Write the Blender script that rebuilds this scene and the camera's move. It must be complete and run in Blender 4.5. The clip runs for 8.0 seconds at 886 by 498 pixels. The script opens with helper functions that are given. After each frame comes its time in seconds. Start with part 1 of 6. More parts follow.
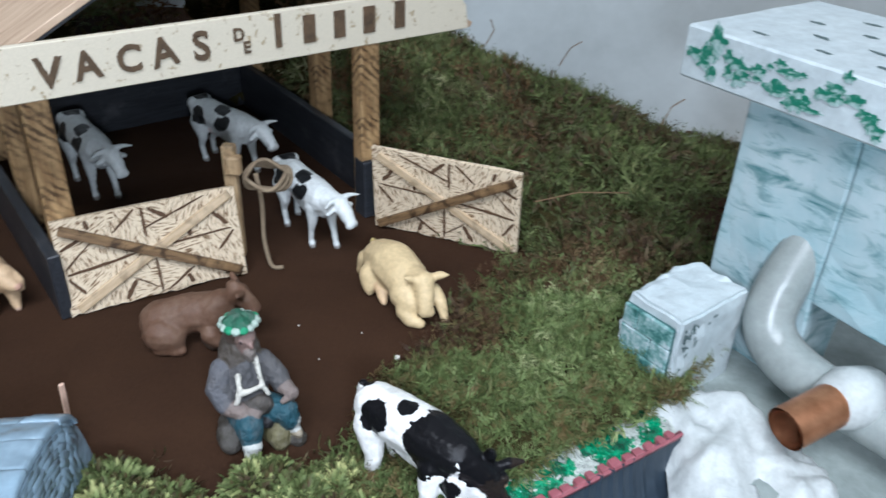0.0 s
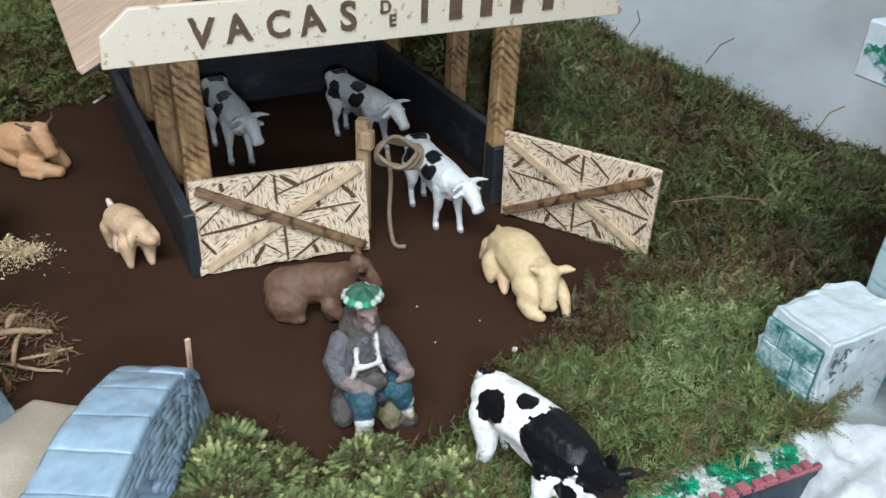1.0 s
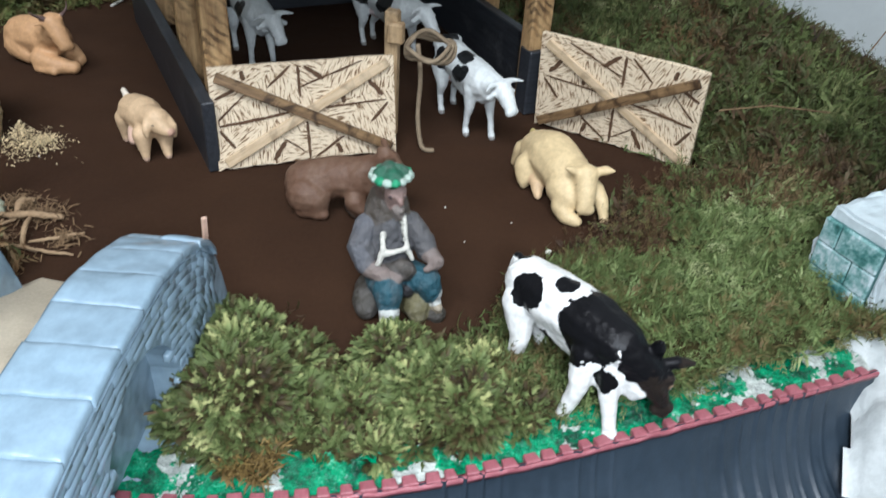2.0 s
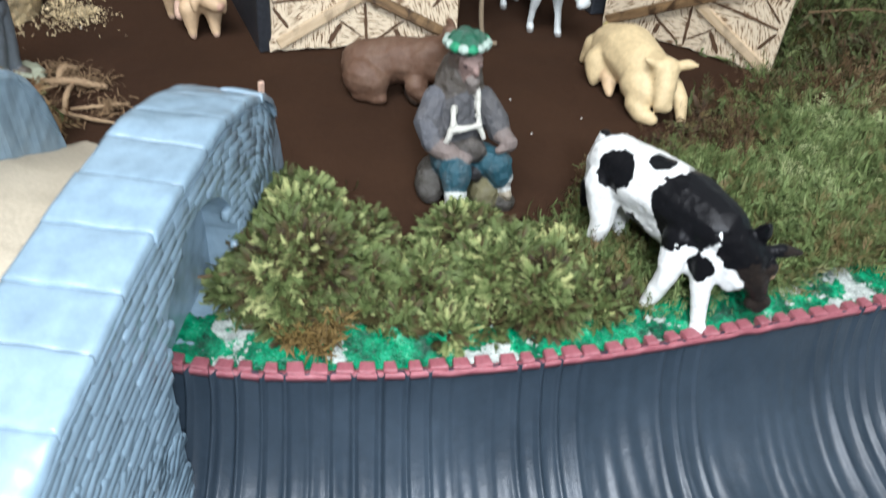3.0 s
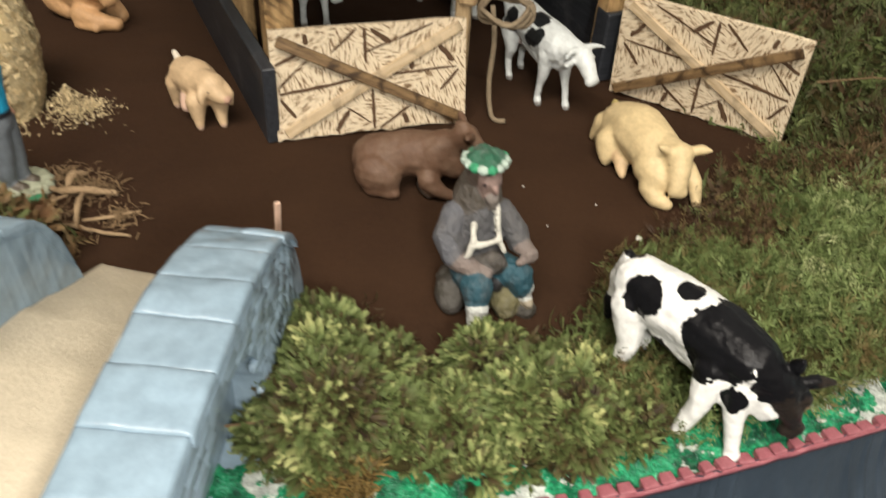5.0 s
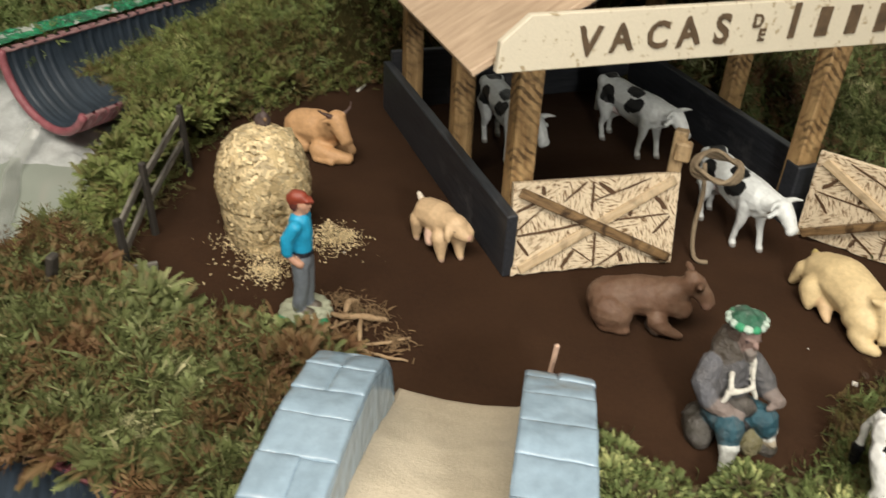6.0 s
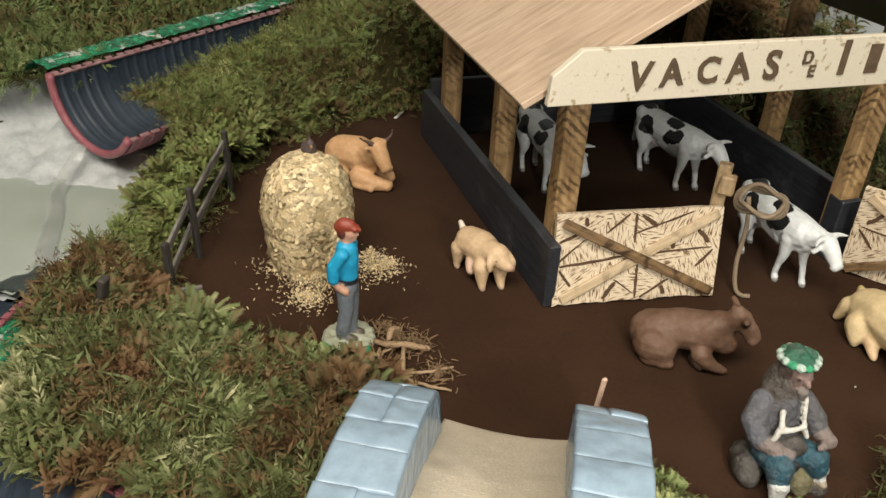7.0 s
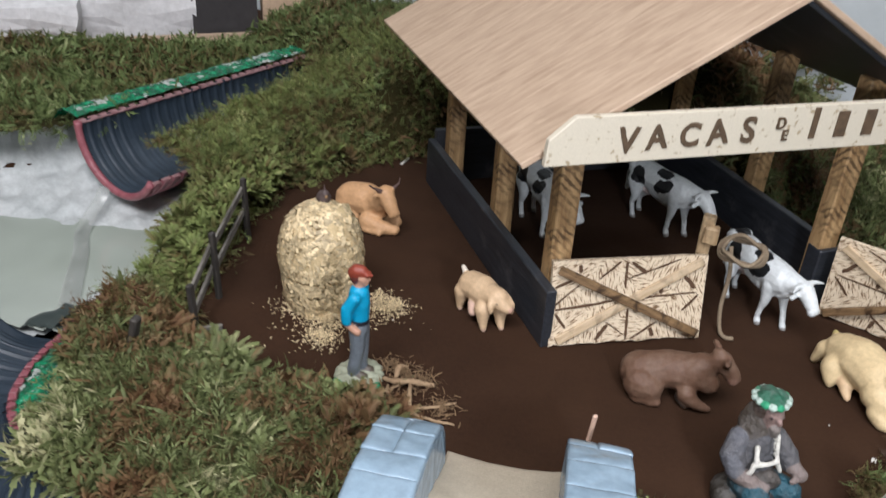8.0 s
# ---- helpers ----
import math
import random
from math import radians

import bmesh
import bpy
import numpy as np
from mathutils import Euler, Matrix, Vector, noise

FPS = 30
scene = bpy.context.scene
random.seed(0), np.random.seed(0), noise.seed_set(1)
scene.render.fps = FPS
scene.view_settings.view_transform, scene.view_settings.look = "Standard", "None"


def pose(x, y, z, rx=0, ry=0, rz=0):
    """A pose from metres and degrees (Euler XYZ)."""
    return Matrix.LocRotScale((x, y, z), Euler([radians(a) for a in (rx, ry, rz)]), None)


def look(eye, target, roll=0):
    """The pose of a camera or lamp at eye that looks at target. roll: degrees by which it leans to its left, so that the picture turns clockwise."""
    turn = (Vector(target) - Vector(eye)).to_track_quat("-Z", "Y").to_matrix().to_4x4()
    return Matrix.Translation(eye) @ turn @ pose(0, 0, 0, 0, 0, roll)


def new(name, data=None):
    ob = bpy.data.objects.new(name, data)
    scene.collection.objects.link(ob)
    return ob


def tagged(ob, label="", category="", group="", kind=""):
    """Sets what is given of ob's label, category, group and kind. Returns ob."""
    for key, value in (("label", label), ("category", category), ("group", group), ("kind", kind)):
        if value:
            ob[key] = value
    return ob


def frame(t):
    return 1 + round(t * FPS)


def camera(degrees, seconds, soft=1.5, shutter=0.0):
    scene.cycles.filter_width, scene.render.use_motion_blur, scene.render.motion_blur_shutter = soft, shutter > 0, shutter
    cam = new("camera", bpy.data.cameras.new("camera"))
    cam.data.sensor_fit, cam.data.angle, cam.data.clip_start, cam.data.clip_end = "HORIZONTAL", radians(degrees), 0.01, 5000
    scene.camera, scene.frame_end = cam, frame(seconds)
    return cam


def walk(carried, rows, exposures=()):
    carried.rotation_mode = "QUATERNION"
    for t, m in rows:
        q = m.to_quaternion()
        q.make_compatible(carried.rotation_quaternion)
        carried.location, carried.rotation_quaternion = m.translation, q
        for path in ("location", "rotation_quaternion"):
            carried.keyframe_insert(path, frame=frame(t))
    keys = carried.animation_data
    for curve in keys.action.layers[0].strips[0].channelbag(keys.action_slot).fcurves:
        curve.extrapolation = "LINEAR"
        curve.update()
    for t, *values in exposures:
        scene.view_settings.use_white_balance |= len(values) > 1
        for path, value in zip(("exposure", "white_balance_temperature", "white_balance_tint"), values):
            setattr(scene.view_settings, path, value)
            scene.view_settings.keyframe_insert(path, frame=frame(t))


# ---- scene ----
cam = camera(58.7, 8.0, soft=1.5, shutter=0.4)
PATH = [
    (0, (0.11, 0.099, 0.239), (0.059, 1.812, -0.792), 2.4),
    (0.5, (0.108, 0.108, 0.234), (-0.127, 1.794, -0.815), 3.1),
    (1, (0.101, 0.106, 0.23), (-0.221, 1.774, -0.824), 2.8),
    (1.2, (0.101, 0.105, 0.227), (-0.238, 1.768, -0.831), 2.9),
    (2.3, (0.089, 0.107, 0.189), (-0.259, 1.694, -0.977), 4.2),
    (2.5, (0.082, 0.105, 0.189), (-0.277, 1.682, -0.987), 4.3),
    (3, (0.081, 0.106, 0.163), (-0.284, 1.621, -1.09), 5.9),
    (3.5, (0.084, 0.116, 0.151), (-0.259, 1.599, -1.147), 5.9),
    (4, (0.08, 0.133, 0.159), (-0.259, 1.609, -1.148), 4.5),
    (4.2, (0.077, 0.135, 0.162), (-0.26, 1.618, -1.137), 4.4),
    (5.3, (0.044, 0.116, 0.205), (-0.341, 1.671, -0.992), 3.8),
    (5.5, (0.024, 0.103, 0.215), (-0.421, 1.676, -0.938), 3.4),
    (6, (-0.002, 0.081, 0.232), (-0.573, 1.661, -0.854), 2.8),
    (6.5, (-0.012, 0.077, 0.236), (-0.626, 1.662, -0.818), 3.1),
    (7, (-0.013, 0.077, 0.235), (-0.643, 1.665, -0.804), 2.9),
    (7.5, (-0.007, 0.074, 0.238), (-0.64, 1.667, -0.792), 2.9),
    (8, (-0.007, 0.054, 0.256), (-0.656, 1.68, -0.712), 3.4),
]
EXPOSURES = [(0.0, -0.07, 5300, 9), (1.2, -0.02, 5500, 9), (2.5, 0.04, 5500, 7), (3.0, 0.16, 5600, 8), (3.5, 0.20, 6200, 10), (4.2, 0.14, 6700, 11), (5.3, -0.06, 6900, 9), (7.5, -0.03, 6700, 11), (8.0, -0.05, 5800, 14)]
walk(cam, [(t, look(eye, target, roll)) for t, eye, target, roll in PATH], EXPOSURES)
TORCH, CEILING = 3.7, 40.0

# ---- room, light ----
world = bpy.data.worlds.new("room_air")
world.use_nodes = True
world.node_tree.nodes["Background"].inputs[0].default_value = (0.9, 0.95, 1.0, 1)
world.node_tree.nodes["Background"].inputs[1].default_value = 0.085
scene.world = world


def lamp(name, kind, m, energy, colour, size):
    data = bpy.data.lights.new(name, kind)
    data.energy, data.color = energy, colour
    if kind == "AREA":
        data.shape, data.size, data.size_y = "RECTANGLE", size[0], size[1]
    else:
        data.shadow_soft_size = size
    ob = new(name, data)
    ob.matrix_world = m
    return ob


# lamp of the filming telephone, fixed near its path, and the room's ceiling lamp
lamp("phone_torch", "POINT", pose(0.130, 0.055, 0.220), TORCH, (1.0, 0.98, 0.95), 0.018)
lamp("ceiling_lamp_light", "AREA", look((0.05, -0.55, 1.50), (0.0, 0.40, 0.0)), CEILING, (1.0, 0.94, 0.87), (1.2, 0.6))


# ---- materials ----
def shader(name):
    m = bpy.data.materials.new(name)
    m.use_nodes = True
    t = m.node_tree
    return m, t, t.nodes["Principled BSDF"]


def node(t, kind, **values):
    n = t.nodes.new(kind)
    for key, value in values.items():
        n.inputs[key].default_value = value
    return n


def noise_at(t, scale, detail=4.0, rough=0.6, coords="Object"):
    c = t.nodes.new("ShaderNodeTexCoord")
    n = node(t, "ShaderNodeTexNoise", Scale=scale, Detail=detail, Roughness=rough)
    t.links.new(c.outputs[coords], n.inputs["Vector"])
    return n.outputs["Fac"]


def ramp(t, fac, stops):
    r = t.nodes.new("ShaderNodeValToRGB")
    el = r.color_ramp.elements
    while len(el) < len(stops):
        el.new(0.5)
    for e, (p, c) in zip(el, stops):
        e.position, e.color = p, (*c, 1)
    t.links.new(fac, r.inputs[0])
    return r.outputs[0]


def mixed(t, fac, a, b, mode="MIX"):
    m = t.nodes.new("ShaderNodeMix")
    m.data_type, m.blend_type = "RGBA", mode
    for value, sock in ((fac, m.inputs[0]), (a, m.inputs[6]), (b, m.inputs[7])):
        if isinstance(value, (int, float)):
            sock.default_value = value
        elif isinstance(value, tuple):
            sock.default_value = (*value, 1)
        else:
            t.links.new(value, sock)
    return m.outputs[2]


def bump(t, bsdf, fac, strength, distance):
    b = node(t, "ShaderNodeBump", Strength=strength, Distance=distance)
    t.links.new(fac, b.inputs["Height"])
    t.links.new(b.outputs[0], bsdf.inputs["Normal"])


def two_scale(name, dark, light, big, small, rough=0.7, relief=0.4, depth=0.0006, coords="Object", spec=0.5, vary=0.0):
    """A surface whose colour wanders at two scales, with fine relief."""
    m, t, b = shader(name)
    a, c = noise_at(t, big, 4, 0.6, coords), noise_at(t, small, 6, 0.7, coords)
    first = ramp(t, a, [(0.3, dark), (0.7, light)])
    mid = tuple((p + q) / 2 for p, q in zip(dark, light))
    second = ramp(t, c, [(0.3, tuple(0.6 * v for v in mid)), (0.7, tuple(min(1, 1.25 * v) for v in mid))])
    col = mixed(t, 0.4, first, second)
    if vary:
        info = t.nodes.new("ShaderNodeObjectInfo")
        hsv = t.nodes.new("ShaderNodeHueSaturation")
        r = node(t, "ShaderNodeMapRange")
        r.inputs[3].default_value, r.inputs[4].default_value = 1 - vary, 1 + vary
        t.links.new(info.outputs["Random"], r.inputs[0])
        t.links.new(r.outputs[0], hsv.inputs["Value"])
        t.links.new(col, hsv.inputs["Color"])
        col = hsv.outputs[0]
    t.links.new(col, b.inputs["Base Color"])
    b.inputs["Roughness"].default_value = rough
    b.inputs["Specular IOR Level"].default_value = spec
    bump(t, b, c, relief, depth)
    return m


def wood(name, dark, light, grain=60.0, stretch=(1, 14, 14), rough=0.6, scorch=0.0, hatch=0.0, smear=None):
    """Grain drawn out along the local x axis; scorch adds burnt bands."""
    m, t, b = shader(name)
    c = t.nodes.new("ShaderNodeTexCoord")
    p = t.nodes.new("ShaderNodeMapping")
    p.inputs["Scale"].default_value = stretch
    t.links.new(c.outputs["Object"], p.inputs["Vector"])
    n = node(t, "ShaderNodeTexNoise", Scale=grain, Detail=6.0, Roughness=0.65, Distortion=0.6)
    t.links.new(p.outputs[0], n.inputs["Vector"])
    col = ramp(t, n.outputs["Fac"], [(0.3, dark), (0.68, light)])
    if scorch:
        s = node(t, "ShaderNodeTexNoise", Scale=55.0, Detail=3.0, Roughness=0.6, Distortion=1.5)
        t.links.new(c.outputs["Object"], s.inputs["Vector"])
        mask = ramp(t, s.outputs["Fac"], [(0.52, (0, 0, 0)), (0.66, (scorch,) * 3)])
        col = mixed(t, mask, col, (0.035, 0.018, 0.008))
    if hatch:
        wv = node(t, "ShaderNodeTexWave", Scale=120.0, Distortion=2.5, Detail=3.0)
        wv.inputs["Detail Scale"].default_value = 2.5
        wv.bands_direction = "DIAGONAL"
        t.links.new(c.outputs["Object"], wv.inputs["Vector"])
        zone = ramp(t, noise_at(t, 38, 3, 0.6), [(0.46, (0, 0, 0)), (0.60, (hatch,) * 3)])
        line = ramp(t, wv.outputs["Fac"], [(0.50, (0, 0, 0)), (0.72, (1, 1, 1))])
        col = mixed(t, mixed(t, 1.0, zone, line, "MULTIPLY"), col, (0.050, 0.024, 0.010))
    if smear:
        col = mixed(t, ramp(t, noise_at(t, 34, 6, 0.72), [(0.56, (0, 0, 0)), (0.76, (0.9,) * 3)]), col, smear)
    t.links.new(col, b.inputs["Base Color"])
    b.inputs["Roughness"].default_value = rough
    bump(t, b, n.outputs["Fac"], 0.5, 0.0004)
    return m


def scorched_chip(name):
    """Pale chipboard with a burnt outline drawn over it, short strokes in all directions."""
    m, t, b = shader(name)
    c = t.nodes.new("ShaderNodeTexCoord")
    p = t.nodes.new("ShaderNodeMapping")
    p.inputs["Scale"].default_value = (1, 1, 1)
    t.links.new(c.outputs["Object"], p.inputs["Vector"])
    v = t.nodes.new("ShaderNodeTexVoronoi")
    v.inputs["Scale"].default_value = 55.0
    t.links.new(c.outputs["Object"], v.inputs["Vector"])
    n = node(t, "ShaderNodeTexNoise", Scale=260.0, Detail=2.0, Roughness=0.5)
    long = t.nodes.new("ShaderNodeMapping")
    long.inputs["Scale"].default_value = (0.7, 4.5, 4.5)
    turn = t.nodes.new("ShaderNodeVectorRotate")
    turn.rotation_type = "EULER_XYZ"
    t.links.new(p.outputs[0], turn.inputs["Vector"])
    spin = t.nodes.new("ShaderNodeVectorMath")
    spin.operation = "MULTIPLY"
    spin.inputs[1].default_value = (0.0, 6.0, 0.0)
    t.links.new(v.outputs["Color"], spin.inputs[0])
    t.links.new(spin.outputs[0], turn.inputs["Rotation"])
    t.links.new(turn.outputs[0], long.inputs["Vector"])
    t.links.new(long.outputs[0], n.inputs["Vector"])
    col = ramp(t, n.outputs["Fac"], [(0.37, (0.16, 0.095, 0.045)), (0.45, (0.58, 0.45, 0.30)), (0.52, (0.72, 0.61, 0.44))])
    t.links.new(col, b.inputs["Base Color"])
    b.inputs["Roughness"].default_value = 0.7
    bump(t, b, n.outputs["Fac"], 0.5, 0.0005)
    return m


def moss_mat(name, tones, patch=18.0, sprig=0.42, area=1.5):
    """Moss: tone by patch and by sprig, lowest at each sprig's root."""
    m, t, b = shader(name)
    n = noise_at(t, patch, 4, 0.6)
    a = t.nodes.new("ShaderNodeAttribute")
    a.attribute_name = "tone"
    add = t.nodes.new("ShaderNodeMath")
    add.operation = "MULTIPLY_ADD"
    add.inputs[1].default_value = sprig
    t.links.new(a.outputs["Fac"], add.inputs[0])
    sub = t.nodes.new("ShaderNodeMath")
    sub.operation = "MULTIPLY_ADD"
    sub.inputs[1].default_value, sub.inputs[2].default_value = area, 0.5 - sprig / 2 - area / 2
    t.links.new(n, sub.inputs[0])
    t.links.new(sub.outputs[0], add.inputs[2])
    col = ramp(t, add.outputs[0], tones)
    t.links.new(col, b.inputs["Base Color"])
    b.inputs["Roughness"].default_value = 0.65
    b.inputs["Specular IOR Level"].default_value = 0.25
    return m


def painted(name, rough=0.5, relief=0.3, spots=None, spec=0.5, wash=None):
    """A painted figure: its paint is held by the mesh; spots: colour of hand-painted patches."""
    m, t, b = shader(name)
    a = t.nodes.new("ShaderNodeAttribute")
    a.attribute_name = "paint"
    n = noise_at(t, 420, 5, 0.65)
    col = mixed(t, 0.35, a.outputs["Color"], ramp(t, n, [(0.3, (0.35, 0.35, 0.35)), (0.7, (1.0, 1.0, 1.0))]), "MULTIPLY")
    if wash:
        col = mixed(t, ramp(t, noise_at(t, 130, 5, 0.7), [(0.45, (0, 0, 0)), (0.70, (0.5,) * 3)]), col, wash)
    if spots:
        s = t.nodes.new("ShaderNodeAttribute")
        s.attribute_name = "spot"
        w = noise_at(t, 260, 3, 0.6)
        add = t.nodes.new("ShaderNodeMath")
        add.operation = "MULTIPLY_ADD"
        add.inputs[1].default_value = 0.85
        t.links.new(w, add.inputs[0])
        t.links.new(s.outputs["Fac"], add.inputs[2])
        col = mixed(t, ramp(t, add.outputs[0], [(0.42, (0, 0, 0)), (0.445, (1, 1, 1))]), col, spots)
    t.links.new(col, b.inputs["Base Color"])
    b.inputs["Roughness"].default_value = rough
    b.inputs["Specular IOR Level"].default_value = spec
    bump(t, b, n, relief, 0.0004 if relief < 0.8 else 0.0014)
    return m


def blotched(name, base, blot, scale, cut, rough=0.5, relief=0.5, depth=0.0012, second=None):
    """Paint dabbed in blotches over a pale ground."""
    m, t, b = shader(name)
    n, f = noise_at(t, scale, 5, 0.6), noise_at(t, scale * 9, 4, 0.6)
    col = mixed(t, ramp(t, n, [(cut, (0, 0, 0)), (cut + 0.05, (1, 1, 1))]), base, blot)
    if second:
        g = noise_at(t, scale * 2.3, 4, 0.6)
        col = mixed(t, ramp(t, g, [(0.56, (0, 0, 0)), (0.62, (1, 1, 1))]), col, second)
    col = mixed(t, 0.25, col, ramp(t, f, [(0.3, (0.5, 0.5, 0.5)), (0.7, (1, 1, 1))]), "MULTIPLY")
    t.links.new(col, b.inputs["Base Color"])
    b.inputs["Roughness"].default_value = rough
    bump(t, b, f, relief, depth)
    return m


SOIL = two_scale("brown_soil", (0.027, 0.0130, 0.0067), (0.049, 0.0240, 0.0121), 14, 420, 0.95, 0.7, 0.0007, spec=0.15)
WALLPAINT = two_scale("grey_wall_paint", (0.455, 0.498, 0.503), (0.480, 0.523, 0.528), 2, 9, 0.85, 0.02, 0.0003)
ROOMPAINT = two_scale("room_paint", (0.72, 0.70, 0.66), (0.80, 0.78, 0.74), 2, 30, 0.9, 0.1, 0.001)
FLOORTILE = two_scale("floor_tile", (0.28, 0.25, 0.21), (0.36, 0.32, 0.27), 2, 40, 0.5, 0.1, 0.001)
BLUEPAINT = two_scale("blue_grey_gloss_paint", (0.214, 0.300, 0.370), (0.264, 0.352, 0.424), 30, 170, 0.24, 0.9, 0.0016, vary=0.05)
# brushed-on gloss: soft lumps instead of fine grain
_t = BLUEPAINT.node_tree
_n = noise_at(_t, 105, 1.2, 0.5)
_t.links.new(_n, next(n for n in _t.nodes if n.bl_idname == "ShaderNodeBump").inputs["Height"])
SAND = two_scale("sand_coating", (0.46, 0.395, 0.290), (0.60, 0.525, 0.405), 25, 900, 0.95, 0.8, 0.0006, spec=0.2)
BLACKPIPE = two_scale("black_corrugated_plastic", (0.014, 0.023, 0.034), (0.042, 0.059, 0.080), 22, 300, 0.42, 0.35, 0.0006)
REDPAINT = two_scale("dark_red_paint", (0.180, 0.040, 0.054), (0.41, 0.150, 0.170), 130, 500, 0.34, 0.6, 0.0008)
GREYPLASTIC = two_scale("translucent_grey_pipe", (0.23, 0.26, 0.25), (0.34, 0.37, 0.36), 30, 200, 0.30, 0.2, 0.0006)
BASIN = two_scale("wet_grey_basin", (0.20, 0.235, 0.225), (0.32, 0.36, 0.345), 26, 200, 0.25, 0.3, 0.0008)
PLASTER = two_scale("white_plaster", (0.38, 0.41, 0.405), (0.56, 0.585, 0.575), 40, 300, 0.45, 0.5, 0.001)
BANKPAINT, _t, _b = shader("green_glitter_paint_on_plaster")
_w = ramp(_t, noise_at(_t, 300, 4, 0.7), [(0.3, (0.26, 0.28, 0.26)), (0.62, (0.56, 0.60, 0.55))])
_g = ramp(_t, noise_at(_t, 130, 6, 0.8), [(0.38, (0.003, 0.040, 0.020)), (0.49, (0.006, 0.145, 0.062)), (0.60, (0.016, 0.320, 0.140)), (0.70, (0.28, 0.58, 0.43))])
_t.links.new(mixed(_t, ramp(_t, noise_at(_t, 58, 5, 0.66), [(0.42, (0, 0, 0)), (0.44, (1, 1, 1))]), _w, _g), _b.inputs["Base Color"])
_b.inputs["Roughness"].default_value = 0.16
bump(_t, _b, noise_at(_t, 330, 5, 0.65), 0.9, 0.0026)
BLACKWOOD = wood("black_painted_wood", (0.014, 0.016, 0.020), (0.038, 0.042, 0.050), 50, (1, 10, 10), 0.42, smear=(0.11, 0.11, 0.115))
POSTWOOD = wood("scorched_post_wood", (0.24, 0.13, 0.050), (0.60, 0.40, 0.19), 40, (6, 6, 1), 0.55, 0.5, 0.8)
ROOFWOOD = wood("pale_roof_board", (0.36, 0.25, 0.165), (0.56, 0.425, 0.30), 30, (1.2, 9, 3), 0.6)
SIGNWOOD = blotched("cream_sign_board", (0.66, 0.60, 0.47), (0.40, 0.32, 0.20), 210, 0.615, 0.6, 0.3, 0.0004, None)
CHIP = scorched_chip("scorched_chipboard")
DARKBRACE = wood("dark_brace_wood", (0.045, 0.022, 0.010), (0.30, 0.19, 0.09), 40, (1.0, 9, 9), 0.5, 0.9)
BRACE = wood("gate_brace_wood", (0.40, 0.28, 0.15), (0.68, 0.54, 0.36), 40, (1.0, 9, 9), 0.5, 0.35)
GROOVE = two_scale("burnt_groove", (0.045, 0.022, 0.010), (0.14, 0.075, 0.035), 120, 600, 0.8)
INK = two_scale("burnt_lettering", (0.040, 0.026, 0.014), (0.15, 0.095, 0.05), 200, 900, 0.8)
STRAW = two_scale("straw", (0.50, 0.375, 0.185), (0.72, 0.575, 0.335), 80, 900, 0.7, 0.8, 0.0009)
STRAWPALE = two_scale("straw_flake", (0.52, 0.395, 0.205), (0.78, 0.645, 0.40), 300, 900, 0.6, 0.3, 0.0003)
_m = STRAWPALE.node_tree
_g, _r, _h = _m.nodes.new("ShaderNodeNewGeometry"), _m.nodes.new("ShaderNodeMapRange"), _m.nodes.new("ShaderNodeHueSaturation")
_r.inputs[3].default_value, _r.inputs[4].default_value = 0.55, 1.35
_m.links.new(_g.outputs["Random Per Island"], _r.inputs[0])
_m.links.new(_r.outputs[0], _h.inputs["Value"])
_m.links.new(_m.nodes["Principled BSDF"].inputs["Base Color"].links[0].from_socket, _h.inputs["Color"])
_m.links.new(_h.outputs[0], _m.nodes["Principled BSDF"].inputs["Base Color"])
DRY = two_scale("dry_root", (0.090, 0.052, 0.024), (0.25, 0.160, 0.078), 90, 700, 0.8, 0.7, 0.0008)
FENCEWOOD = wood("grey_fence_wood", (0.016, 0.013, 0.010), (0.30, 0.28, 0.24), 50, (5, 5, 1), 0.7)
ROPE = two_scale("hemp_rope", (0.16, 0.115, 0.07), (0.33, 0.26, 0.17), 200, 900, 0.9, 0.9, 0.0006)
STAKE = wood("stake_wood", (0.30, 0.19, 0.09), (0.58, 0.43, 0.25), 50, (5, 5, 1), 0.6, 0.6)
PINKWOOD = two_scale("match_wood", (0.55, 0.36, 0.26), (0.68, 0.48, 0.37), 90, 500, 0.6)
FOAM = two_scale("white_foam", (0.44, 0.50, 0.52), (0.53, 0.59, 0.60), 30, 160, 0.7, 0.5, 0.0012)
DAB = two_scale("green_dabbed_paint", (0.008, 0.110, 0.066), (0.020, 0.215, 0.130), 90, 420, 0.55, 0.5, 0.0006)
_t = DAB.node_tree
_b = _t.nodes["Principled BSDF"]
_t.links.new(mixed(_t, ramp(_t, noise_at(_t, 150, 5, 0.7), [(0.46, (0, 0, 0)), (0.60, (0.85,) * 3)]), _b.inputs["Base Color"].links[0].from_socket, (0.40, 0.50, 0.50)), _b.inputs["Base Color"])
GREYDASH = two_scale("grey_dash_paint", (0.05, 0.085, 0.085), (0.13, 0.18, 0.18), 120, 500, 0.8)
JOINTPAINT = two_scale("teal_joint_paint", (0.020, 0.070, 0.070), (0.075, 0.17, 0.165), 110, 420, 0.7, 0.4, 0.0005)
TEALWASH, _t, _b = shader("teal_smeared_foam")
_n = noise_at(_t, 85, 5, 0.7)
_t.links.new(ramp(_t, _n, [(0.36, (0.022, 0.075, 0.070)), (0.44, (0.055, 0.170, 0.155)), (0.52, (0.20, 0.34, 0.33)), (0.60, (0.44, 0.53, 0.55))]), _b.inputs["Base Color"])
_b.inputs["Roughness"].default_value = 0.6
bump(_t, _b, noise_at(_t, 300, 4, 0.6), 0.5, 0.0010)
